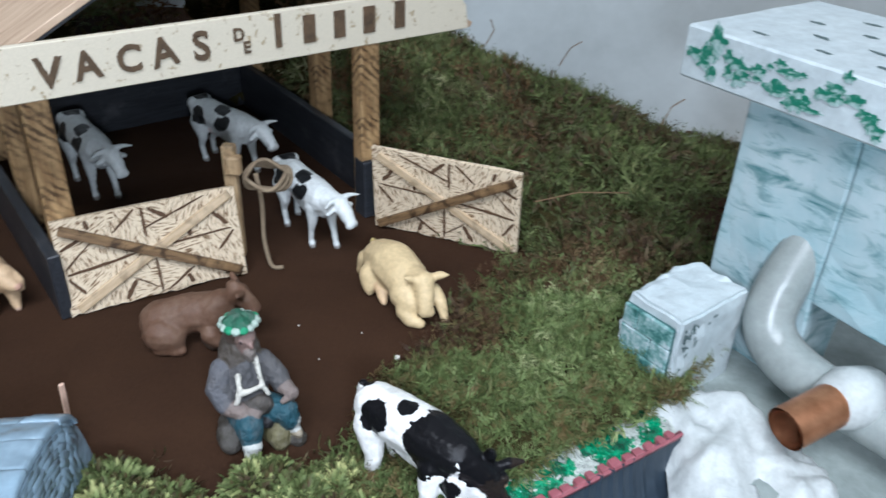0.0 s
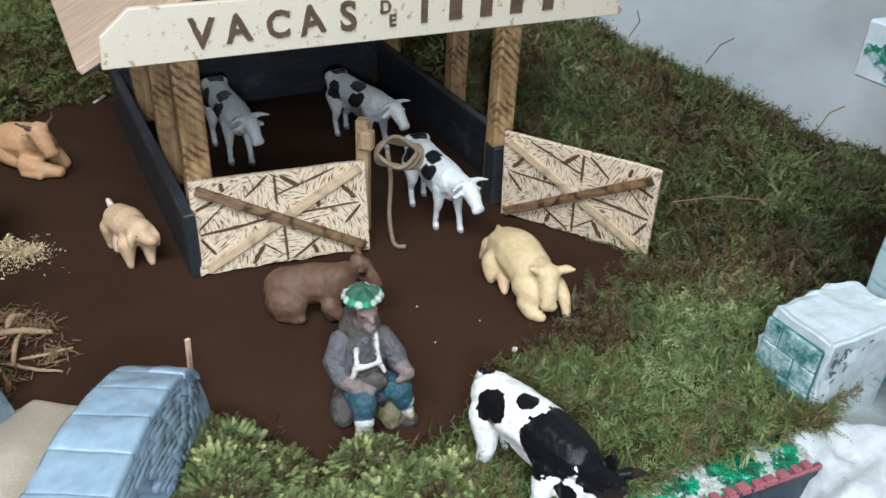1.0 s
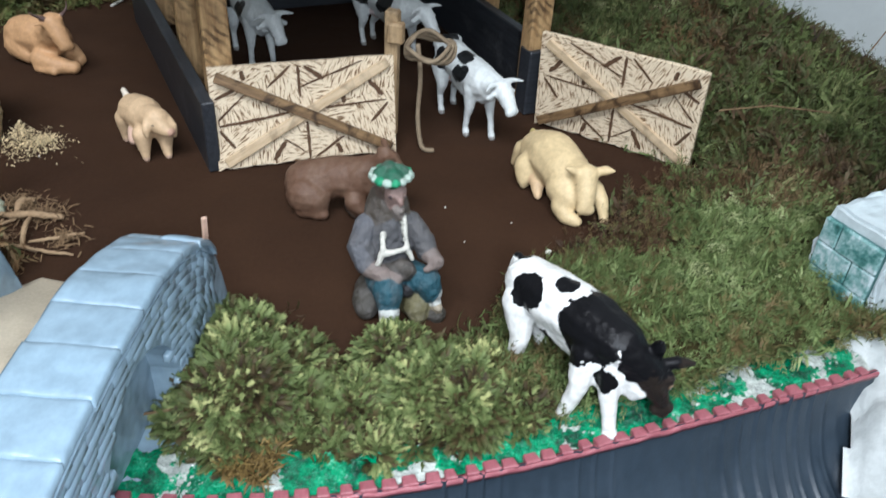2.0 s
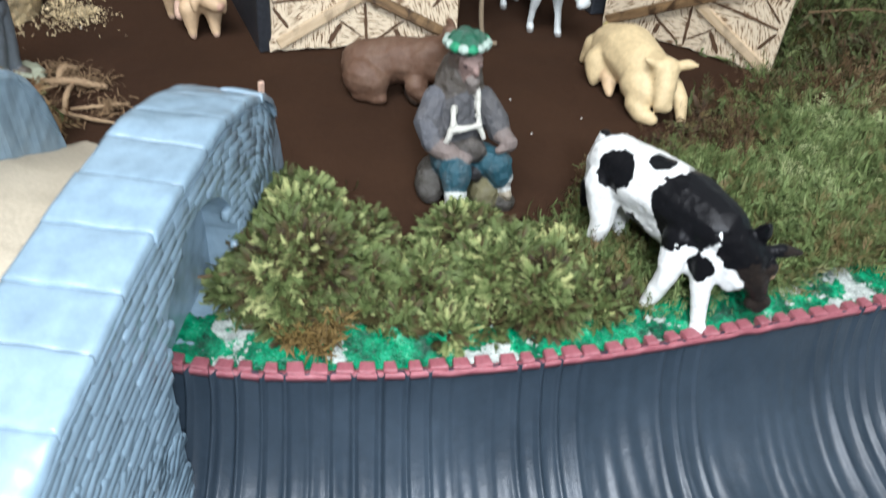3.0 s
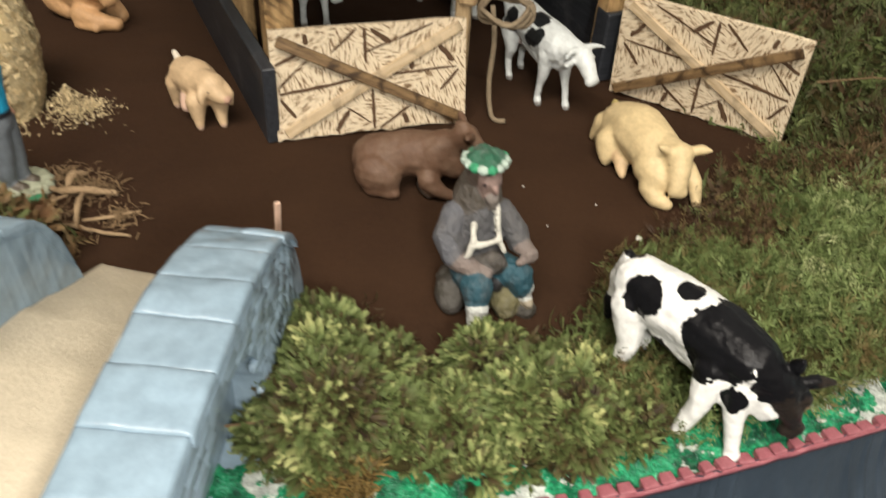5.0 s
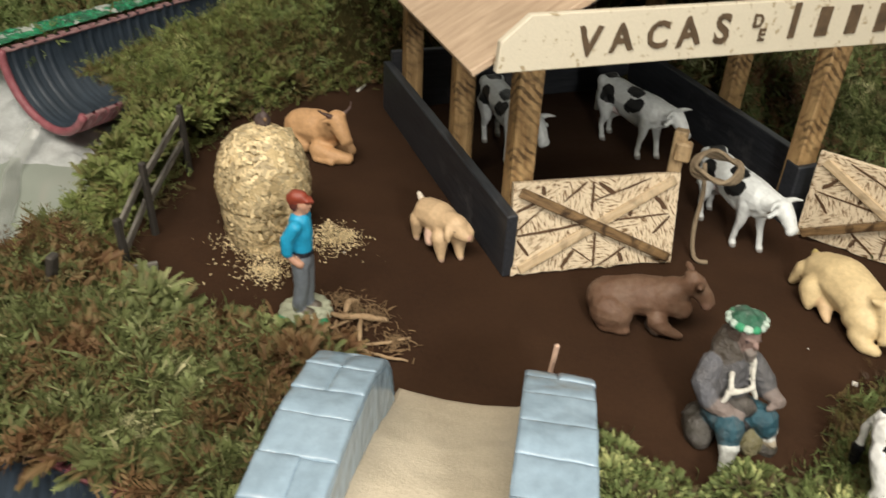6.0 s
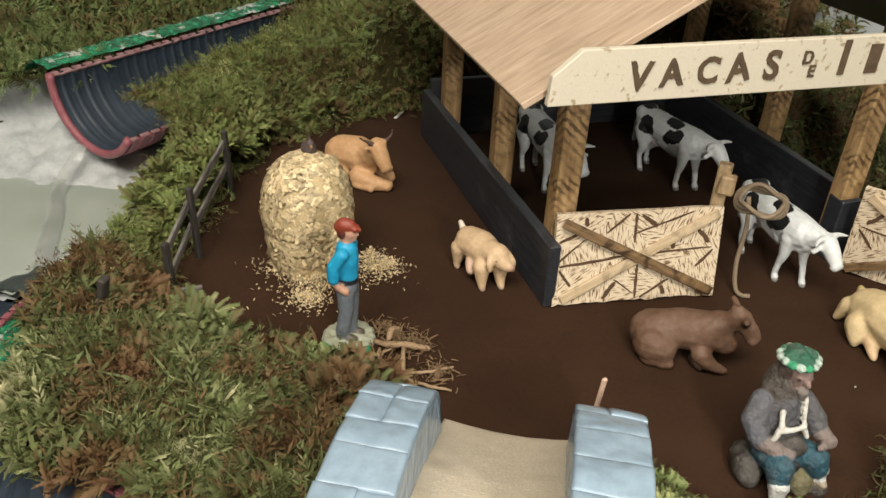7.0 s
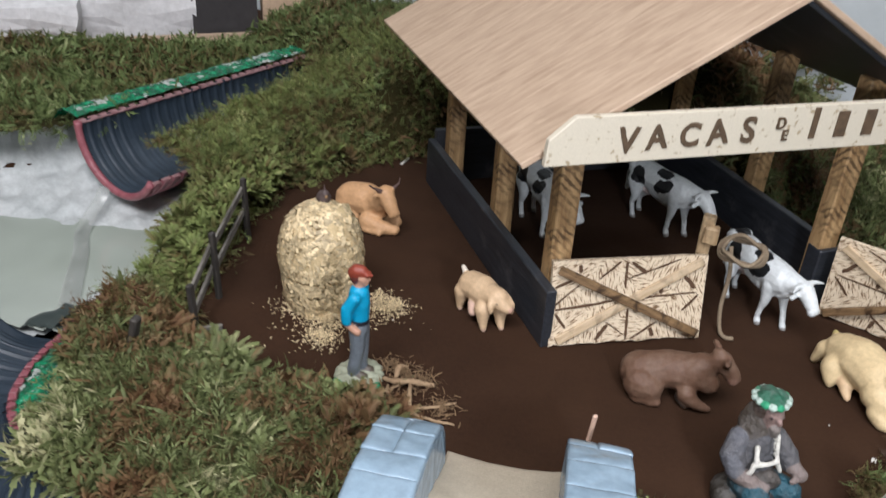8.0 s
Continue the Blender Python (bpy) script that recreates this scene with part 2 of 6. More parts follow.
FOAMBRICK, _t, _b = shader("teal_brushed_foam")
_c, _p = _t.nodes.new("ShaderNodeTexCoord"), _t.nodes.new("ShaderNodeMapping")
_p.inputs["Scale"].default_value = (46, 46, 135)
_t.links.new(_c.outputs["Object"], _p.inputs["Vector"])
_n = node(_t, "ShaderNodeTexNoise", Scale=1.0, Detail=5.0, Roughness=0.62, Distortion=0.7)
_t.links.new(_p.outputs[0], _n.inputs["Vector"])
_wash = ramp(_t, noise_at(_t, 26, 4, 0.6), [(0.3, (0.27, 0.42, 0.46)), (0.7, (0.47, 0.56, 0.58))])
_stroke = ramp(_t, _n.outputs["Fac"], [(0.50, (0, 0, 0)), (0.60, (0.45,) * 3), (0.70, (0.95,) * 3)])
_t.links.new(mixed(_t, _stroke, _wash, (0.050, 0.165, 0.175)), _b.inputs["Base Color"])
_b.inputs["Roughness"].default_value = 0.7
bump(_t, _b, noise_at(_t, 200, 4, 0.6), 0.5, 0.0012)
COPPER, _t, _b = shader("copper_tube")
_b.inputs["Metallic"].default_value, _b.inputs["Roughness"].default_value = 0.85, 0.36
_t.links.new(ramp(_t, noise_at(_t, 120, 4), [(0.3, (0.36, 0.15, 0.07)), (0.7, (0.58, 0.27, 0.14))]), _b.inputs["Base Color"])
WATER, _t, _b = shader("still_pool_water")
_b.inputs["Roughness"].default_value = 0.08
_t.links.new(ramp(_t, noise_at(_t, 7, 3), [(0.3, (0.30, 0.34, 0.29)), (0.7, (0.42, 0.46, 0.41))]), _b.inputs["Base Color"])
bump(_t, _b, noise_at(_t, 30, 2), 0.15, 0.002)
WETBLACK = two_scale("dark_wet_plastic", (0.024, 0.034, 0.032), (0.060, 0.078, 0.072), 45, 260, 0.30, 0.4, 0.0008)
TRICKLE, _t, _b = shader("hardened_clear_resin")
_b.inputs["Roughness"].default_value, _b.inputs["Alpha"].default_value = 0.10, 0.45
_t.links.new(ramp(_t, noise_at(_t, 90, 4), [(0.3, (0.30, 0.32, 0.30)), (0.7, (0.52, 0.54, 0.51))]), _b.inputs["Base Color"])
FIGURE = painted("painted_figure", 0.5, 0.6)
WORN = painted("worn_painted_clay", 0.5, 1.0, None, 0.5, (0.15, 0.14, 0.135))
TOY = painted("spotted_toy_paint", 0.42, 0.15, (0.010, 0.011, 0.012))
GLOSSCOW = painted("hand_painted_cow", 0.30, 0.78, (0.006, 0.006, 0.007), 0.14)
CLAY = painted("matt_clay_paint", 0.6, 0.4)
DUSTY = painted("dusty_brown_clay_paint", 0.62, 0.6, None, 0.35, (0.19, 0.128, 0.088))
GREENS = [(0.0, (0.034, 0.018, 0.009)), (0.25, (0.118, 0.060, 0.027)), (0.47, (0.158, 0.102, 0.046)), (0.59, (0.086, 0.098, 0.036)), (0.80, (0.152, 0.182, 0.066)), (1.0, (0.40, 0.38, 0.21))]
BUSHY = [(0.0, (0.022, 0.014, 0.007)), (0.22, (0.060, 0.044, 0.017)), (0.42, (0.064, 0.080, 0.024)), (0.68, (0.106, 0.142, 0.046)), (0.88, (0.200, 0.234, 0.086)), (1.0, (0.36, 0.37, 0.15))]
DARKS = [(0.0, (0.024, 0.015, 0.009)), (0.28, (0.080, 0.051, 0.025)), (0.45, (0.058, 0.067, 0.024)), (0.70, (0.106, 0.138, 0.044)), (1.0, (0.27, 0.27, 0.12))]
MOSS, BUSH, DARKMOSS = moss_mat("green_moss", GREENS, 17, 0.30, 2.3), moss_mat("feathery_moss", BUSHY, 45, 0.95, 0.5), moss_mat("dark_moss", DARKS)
TWIG = two_scale("dark_twig", (0.018, 0.012, 0.008), (0.06, 0.04, 0.025), 200, 900, 0.9)
RIVERTURF = moss_mat("river_turf_moss", [(0.0, (0.040, 0.022, 0.010)), (0.20, (0.120, 0.080, 0.035)), (0.36, (0.135, 0.118, 0.044)), (0.52, (0.080, 0.112, 0.036)), (0.78, (0.165, 0.215, 0.074)), (1.0, (0.46, 0.47, 0.25))])
LIGHTMOSS = moss_mat("fresh_bank_moss", [(0.0, (0.045, 0.028, 0.012)), (0.25, (0.120, 0.084, 0.032)), (0.45, (0.125, 0.126, 0.044)), (0.65, (0.134, 0.172, 0.050)), (0.85, (0.240, 0.28, 0.090)), (1.0, (0.48, 0.46, 0.21))], 20, 0.55, 1.2)
POSTDARK = wood("dark_fence_post_wood", (0.010, 0.009, 0.008), (0.060, 0.052, 0.042), 50, (5, 5, 1), 0.7)
FRONDS = moss_mat("curled_moss_fronds", GREENS, 17, 0.55, 2.1)
NEARMOSS = moss_mat("bank_moss", GREENS, 17, 0.42, 2.1)
BROWNMOSS = moss_mat("dry_brown_moss", [(0.0, (0.035, 0.022, 0.010)), (0.5, (0.15, 0.098, 0.030)), (1.0, (0.36, 0.26, 0.09))])
UMBER = moss_mat("umber_dry_moss", [(0.0, (0.020, 0.012, 0.007)), (0.35, (0.060, 0.034, 0.017)), (0.70, (0.115, 0.074, 0.034)), (1.0, (0.24, 0.18, 0.09))])
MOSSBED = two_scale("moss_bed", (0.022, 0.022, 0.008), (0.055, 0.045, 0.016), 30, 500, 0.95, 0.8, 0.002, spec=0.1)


# ---- makers ----
def part(name, bm, material, parent=None, label="", smooth=False):
    me = bpy.data.meshes.new(name)
    bm.normal_update()
    bm.to_mesh(me)
    bm.free()
    me.materials.append(material)
    if smooth:
        me.shade_smooth()
    ob = new(name, me)
    if parent:
        ob.parent = parent
    return tagged(ob, label)


def thing(name, label, category, m=None, group=""):
    ob = new(name)
    ob.empty_display_size = 0.01
    ob.matrix_world = m or Matrix.Identity(4)
    return tagged(ob, label, category, group)


def block(bm, centre, size, m=None, bevel=0.0006, rough=0.0, seed=0.0):
    """A bevelled block in bm; rough shifts its corners a little."""
    made = bmesh.ops.create_cube(bm, size=1.0)["verts"]
    for v in made:
        v.co = Vector((v.co.x * size[0], v.co.y * size[1], v.co.z * size[2]))
        if rough:
            v.co += Vector(noise.noise_vector(v.co * 90 + Vector((seed, seed, 0)))) * rough
        v.co += Vector(centre)
        if m:
            v.co = m @ v.co
    if bevel:
        edges = list({e for v in made for e in v.link_edges})
        bmesh.ops.bevel(bm, geom=edges, offset=bevel, segments=1, affect="EDGES")


def sheet(name, xs, ys, height, material, keep=None, smooth=True):
    """A grid mesh over xs, ys with z = height(X, Y); keep(X, Y) picks the cells."""
    X, Y = np.meshgrid(xs, ys)
    Z = height(X, Y)
    w = len(xs)
    verts = np.stack([X.ravel(), Y.ravel(), Z.ravel()], 1)
    i = np.arange(len(ys) - 1)[:, None] * w + np.arange(w - 1)[None]
    if keep is not None:
        ok = keep((X[:-1, :-1] + X[1:, 1:]) / 2, (Y[:-1, :-1] + Y[1:, 1:]) / 2)
        i = i[ok]
    i = i.ravel()
    return raw(name, verts, np.stack([i, i + 1, i + 1 + w, i + w], 1), material, smooth)


def raw(name, verts, faces, material, smooth=False, tone=None, parent=None):
    me = bpy.data.meshes.new(name)
    n, k = faces.shape
    me.vertices.add(len(verts))
    me.vertices.foreach_set("co", np.ascontiguousarray(verts, dtype=np.float32).ravel())
    me.loops.add(n * k)
    me.loops.foreach_set("vertex_index", np.ascontiguousarray(faces, dtype=np.int32).ravel())
    me.polygons.add(n)
    me.polygons.foreach_set("loop_start", np.arange(0, n * k, k, dtype=np.int32))
    if tone is not None:
        a = me.attributes.new("tone", "FLOAT", "POINT")
        a.data.foreach_set("value", np.ascontiguousarray(tone, dtype=np.float32))
    me.update(calc_edges=True)
    me.validate()
    if smooth:
        me.shade_smooth()
    me.materials.append(material)
    ob = new(name, me)
    if parent:
        ob.parent = parent
    return ob


def tube(points, radii, sides=10, bm=None, closed=True):
    """A round tube along points."""
    bm = bm or bmesh.new()
    pts = [Vector(p) for p in points]
    rs = radii if isinstance(radii, (list, tuple)) else [radii] * len(pts)
    rings, ref = [], Vector((0.31, 0.17, 0.93))
    for i, p in enumerate(pts):
        d = (pts[min(i + 1, len(pts) - 1)] - pts[max(i - 1, 0)]).normalized()
        a = d.cross(ref)
        if a.length < 0.1:
            a = d.cross(Vector((1, 0, 0)))
        a.normalize()
        b = d.cross(a)
        rings.append([bm.verts.new(p + rs[i] * (math.cos(k * math.tau / sides) * a + math.sin(k * math.tau / sides) * b)) for k in range(sides)])
    for q, r in zip(rings, rings[1:]):
        for k in range(sides):
            bm.faces.new((q[k], q[(k + 1) % sides], r[(k + 1) % sides], r[k]))
    if closed:
        bm.faces.new(rings[0][::-1])
        bm.faces.new(rings[-1])
    bmesh.ops.recalc_face_normals(bm, faces=bm.faces[:])
    return bm


def smooth_line(points, step=0.004):
    """Catmull-Rom through points, at even steps."""
    p = np.array(points, float)
    p = np.vstack([2 * p[0] - p[1], p, 2 * p[-1] - p[-2]])
    out = []
    for i in range(1, len(p) - 2):
        for t in np.linspace(0, 1, 40, endpoint=False):
            a, b, c, d = p[i - 1:i + 3]
            out.append(0.5 * (2 * b + (c - a) * t + (2 * a - 5 * b + 4 * c - d) * t * t + (3 * b - a - 3 * c + d) * t ** 3))
    out = np.array(out + [p[-2]])
    s = np.concatenate([[0], np.cumsum(np.linalg.norm(np.diff(out, axis=0), axis=1))])
    at = np.arange(0, s[-1], step)
    return np.stack([np.interp(at, s, out[:, k]) for k in range(out.shape[1])], 1)


def figure(name, blobs, material, voxel, m, label, category, spots=(), group="", smooth=5, uneven=0.0):
    """One modelled figure: strings of balls (points, radii, colour; millimetres) melted into one skin and painted."""
    balls = []
    for pts, radii, colour in blobs:
        pts = [Vector(p) for p in pts]
        radii = radii if isinstance(radii, (list, tuple)) else [radii] * len(pts)
        if len(pts) == 1:
            balls.append((pts[0], radii[0], colour))
        for i in range(len(pts) - 1):
            n = max(1, int((pts[i + 1] - pts[i]).length / max(0.5, 0.13 * min(radii[i], radii[i + 1]))))
            for k in range(n + 1):
                f = k / n
                balls.append((pts[i].lerp(pts[i + 1], f), radii[i] + f * (radii[i + 1] - radii[i]), colour))
    bm = bmesh.new()
    for c, r, _ in balls:
        bmesh.ops.create_icosphere(bm, subdivisions=2, radius=r * 0.001, matrix=Matrix.Translation(c * 0.001))
    me = bpy.data.meshes.new("clay")
    bm.to_mesh(me)
    bm.free()
    rough = new("clay", me)
    mod = rough.modifiers.new("melt", "REMESH")
    mod.mode, mod.voxel_size = "VOXEL", voxel
    mod = rough.modifiers.new("even", "SMOOTH")
    mod.factor, mod.iterations = 0.5, smooth
    skin = bpy.data.meshes.new_from_object(rough.evaluated_get(bpy.context.evaluated_depsgraph_get()))
    bpy.data.objects.remove(rough)
    bpy.data.meshes.remove(me)
    skin.name = name
    co = np.empty(len(skin.vertices) * 3, np.float32)
    skin.vertices.foreach_get("co", co)
    co = co.reshape(-1, 3) * 1000
    if uneven:
        nor = np.array([tuple(v.normal) for v in skin.vertices])
        push = np.array([noise.fractal(Vector(p) * 0.16, 0.7, 2.0, 4) for p in co.tolist()])
        co = co + uneven * nor * push[:, None]
        skin.vertices.foreach_set("co", (co * 0.001).astype(np.float32).ravel())
        skin.update()
    best, colour = np.full(len(co), 1e9), np.zeros((len(co), 4), np.float32)
    for c, r, col in balls:
        d = np.linalg.norm(co - np.array(c), axis=1) - r
        hit = d < best
        best[hit] = d[hit]
        colour[hit] = (*col, 1)
    skin.color_attributes.new("paint", "FLOAT_COLOR", "POINT").data.foreach_set("color", colour.ravel())
    spot = np.full(len(co), -1.0, np.float32)
    for x, y, z, r in spots:
        spot = np.maximum(spot, 1 - np.linalg.norm(co - np.array((x, y, z)), axis=1) / r)
    skin.attributes.new("spot", "FLOAT", "POINT").data.foreach_set("value", spot)
    skin.shade_smooth()
    skin.materials.clear()
    skin.materials.append(material)
    ob = new(name, skin)
    ob.matrix_world = m
    return tagged(ob, label, category, group)


# ---- plan ----
def edge_distance(X, Y, ring):
    """Distance to a closed ring of points, minus inside it."""
    best, inside = np.full(X.shape, 1e9), np.zeros(X.shape, bool)
    for (ax, ay), (bx, by) in zip(ring, ring[1:] + ring[:1]):
        f = np.clip(((X - ax) * (bx - ax) + (Y - ay) * (by - ay)) / ((bx - ax) ** 2 + (by - ay) ** 2), 0, 1)
        best = np.minimum(best, np.hypot(X - ax - f * (bx - ax), Y - ay - f * (by - ay)))
        if ay != by:
            inside ^= ((ay > Y) != (by > Y)) & (X < (bx - ax) * (Y - ay) / (by - ay) + ax)
    return np.where(inside, -best, best)


def line_distance(X, Y, line):
    best = np.full(X.shape, 1e9)
    for (ax, ay), (bx, by) in zip(line[:-1], line[1:]):
        f = np.clip(((X - ax) * (bx - ax) + (Y - ay) * (by - ay)) / ((bx - ax) ** 2 + (by - ay) ** 2), 0, 1)
        best = np.minimum(best, np.hypot(X - ax - f * (bx - ax), Y - ay - f * (by - ay)))
    return best


DIRT = [(-0.241, 0.303), (-0.202, 0.302), (-0.166, 0.312), (-0.140, 0.318), (-0.115, 0.300), (-0.10, 0.27), (-0.03, 0.28), (-0.024, 0.310), (-0.008, 0.311), (0.012, 0.303), (0.025, 0.293), (0.036, 0.302), (0.044, 0.318),
        (0.060, 0.321), (0.070, 0.338), (0.079, 0.373), (0.103, 0.398), (0.112, 0.428), (0.152, 0.492), (0.068, 0.530), (-0.070, 0.705), (-0.19, 0.63), (-0.235, 0.645),
        (-0.266, 0.617), (-0.307, 0.552), (-0.323, 0.508), (-0.31, 0.444), (-0.28, 0.353), (-0.262, 0.318)]
RIM = smooth_line([(-0.324, 0.337), (-0.314, 0.300), (-0.305, 0.262), (-0.286, 0.2345), (-0.255, 0.222), (-0.20, 0.2155), (-0.10, 0.2105), (-0.015, 0.2205), (0.034, 0.2365), (0.085, 0.263), (0.143, 0.3015), (0.205, 0.345)], 0.0006)
PIPE_R, RIM_Z = 0.046, 0.0095
_d = np.gradient(RIM, axis=0)
_d /= np.linalg.norm(_d, axis=1)[:, None]
RIM_IN = np.stack([_d[:, 1], -_d[:, 0]], 1)
AXIS = RIM + PIPE_R * RIM_IN
AXIS_FEW = [tuple(p) for p in AXIS[::24]]
POOL = [(-0.352, 0.290), (-0.322, 0.322), (-0.336, 0.372), (-0.352, 0.44), (-0.41, 0.50), (-0.475, 0.500), (-0.500, 0.478), (-0.515, 0.458), (-0.545, 0.440), (-0.64, 0.37), (-0.75, 0.25), (-0.5, 0.2)]
PIPE2_A, PIPE2_B, PIPE2_Z, PIPE2_R = np.array((-0.430, 0.458)), np.array((-0.386, 0.71)), 0.034, 0.042
HILLS = np.array([(0.10, 0.36, 0.008), (0.14, 0.40, 0.012), (0.165, 0.36, 0.015), (0.15, 0.33, 0.012), (0.16, 0.47, 0.016), (0.19, 0.53, 0.020), (0.10, 0.58, 0.026), (0.06, 0.64, 0.038),
                  (0.06, 0.70, 0.046), (0.155, 0.66, 0.050), (0.190, 0.64, 0.036), (0.235, 0.635, 0.018), (0.28, 0.62, -0.010), (0.315, 0.60, -0.030), (0.29, 0.52, -0.012), (0.0, 0.76, 0.085), (0.27, 0.73, -0.03), (0.20, 0.74, 0.010), (-0.375, 0.50, 0.030), (-0.365, 0.56, 0.044), (-0.08, 0.78, 0.118), (0.03, 0.30, 0.010), (0.08, 0.29, 0.006),
                  (-0.2, 0.265, 0.018), (-0.25, 0.27, 0.022), (-0.15, 0.26, 0.016), (-0.3, 0.34, 0.008), (-0.325, 0.41, 0.014), (-0.345, 0.47, 0.022), (-0.31, 0.52, 0.034),
                  (-0.33, 0.58, 0.042), (-0.28, 0.66, 0.080), (-0.2, 0.72, 0.075), (-0.47, 0.62, 0.030), (-0.55, 0.62, 0.034), (-0.60, 0.75, 0.020), (-0.47, 0.85, 0.055)])


def lumps(X, Y, scale, seed=0.0):
    return np.array([noise.fractal(Vector((x * scale, y * scale, seed)), 0.8, 2.0, 3) for x, y in zip(X.ravel(), Y.ravel())]).reshape(X.shape)


def moss_height(X, Y):
    w = np.exp(-((X[..., None] - HILLS[:, 0]) ** 2 + (Y[..., None] - HILLS[:, 1]) ** 2) / (2 * 0.042 ** 2)) + 1e-9
    h = (w * HILLS[:, 2]).sum(-1) / w.sum(-1)
    d = np.clip(edge_distance(X, Y, DIRT) / 0.035, 0, 1)
    return h * d * d * (3 - 2 * d) + 0.002


def water_gap(X, Y):
    """Distance outside river, pool and spring channel."""
    river = line_distance(X, Y, AXIS_FEW) - PIPE_R
    spring = line_distance(X, Y, [tuple(PIPE2_A), tuple(PIPE2_A + 0.78 * (PIPE2_B - PIPE2_A))]) - PIPE2_R
    return np.minimum(np.minimum(river, edge_distance(X, Y, POOL)), spring)


def soil_height(X, Y):
    gap = water_gap(X, Y)
    z = 0.0009 * lumps(X, Y, 70)
    z = z - 0.068 * np.clip((Y - 0.65) / 0.05, 0, 1) * np.clip((X - 0.10) / 0.05, 0, 1)
    z = z - 0.05 * np.clip((Y - 0.585) / 0.05, 0, 1) * np.clip((X - 0.185) / 0.05, 0, 1)
    return np.where(gap < 0.012, np.minimum(z, -0.003), z) - np.where(X < 0.1, 0.062, 0.058) * np.clip((0.004 - gap) / 0.006, 0, 1)


# ---- setting ----
sheet("ground", np.arange(-0.98, 0.62, 0.006), np.arange(0.02, 1.0, 0.006), soil_height, SOIL)
tagged(bpy.data.objects["ground"], "dark brown powdery soil of the miniature farmyard", "ground", kind="structure")


def slab(name, a, b, material, label, category):
    bm = bmesh.new()
    block(bm, [(p + q) / 2 for p, q in zip(a, b)], [abs(q - p) for p, q in zip(a, b)], None, 0)
    return tagged(part(name, bm, material), label, category, kind="structure")


slab("table_top", (-1.0, 0.0, -0.11), (0.64, 1.0, -0.075), ROOFWOOD, "wooden board under the whole display", "table")
for _x in (-0.94, 0.58):
    for _y in (0.06, 0.94):
        bm = bmesh.new()
        block(bm, (_x, _y, -0.4805), (0.06, 0.06, 0.739), None, 0.003)
        part("leg", bm, ROOFWOOD, bpy.data.objects["table_top"])
slab("wall_north", (-0.03, 0.80, -0.85), (2.39, 1.005, 1.65), WALLPAINT, "plain bluish grey painted wall breast behind the display", "wall")
slab("wall_north", (-2.4, 1.01, -0.85), (2.4, 1.11, 1.65), WALLPAINT, "plain bluish grey painted wall behind the display", "wall")
slab("wall_south", (-2.4, -2.6, -0.85), (2.4, -2.5, 1.65), ROOMPAINT, "plain painted room wall", "wall")
slab("wall_east", (2.4, -2.6, -0.85), (2.5, 1.11, 1.65), ROOMPAINT, "plain painted room wall", "wall")
slab("wall_west", (-2.5, -2.6, -0.85), (-2.4, 1.11, 1.65), ROOMPAINT, "plain painted room wall", "wall")
slab("floor", (-2.5, -2.6, -0.95), (2.5, 1.11, -0.85), FLOORTILE, "plain tiled room floor", "floor")
slab("ceiling", (-2.5, -2.6, 1.65), (2.5, 1.11, 1.75), ROOMPAINT, "plain painted room ceiling", "ceiling")


# ---- river, spring and pool ----
def castle(s, period, low=0.30):
    """1 on the ridges of a corrugated wall, 0 in its grooves, with soft flanks."""
    f = (s / period) % 1.0
    return np.clip(np.minimum(f, 1 - f) / 0.06 - low / 0.12, 0, 1)


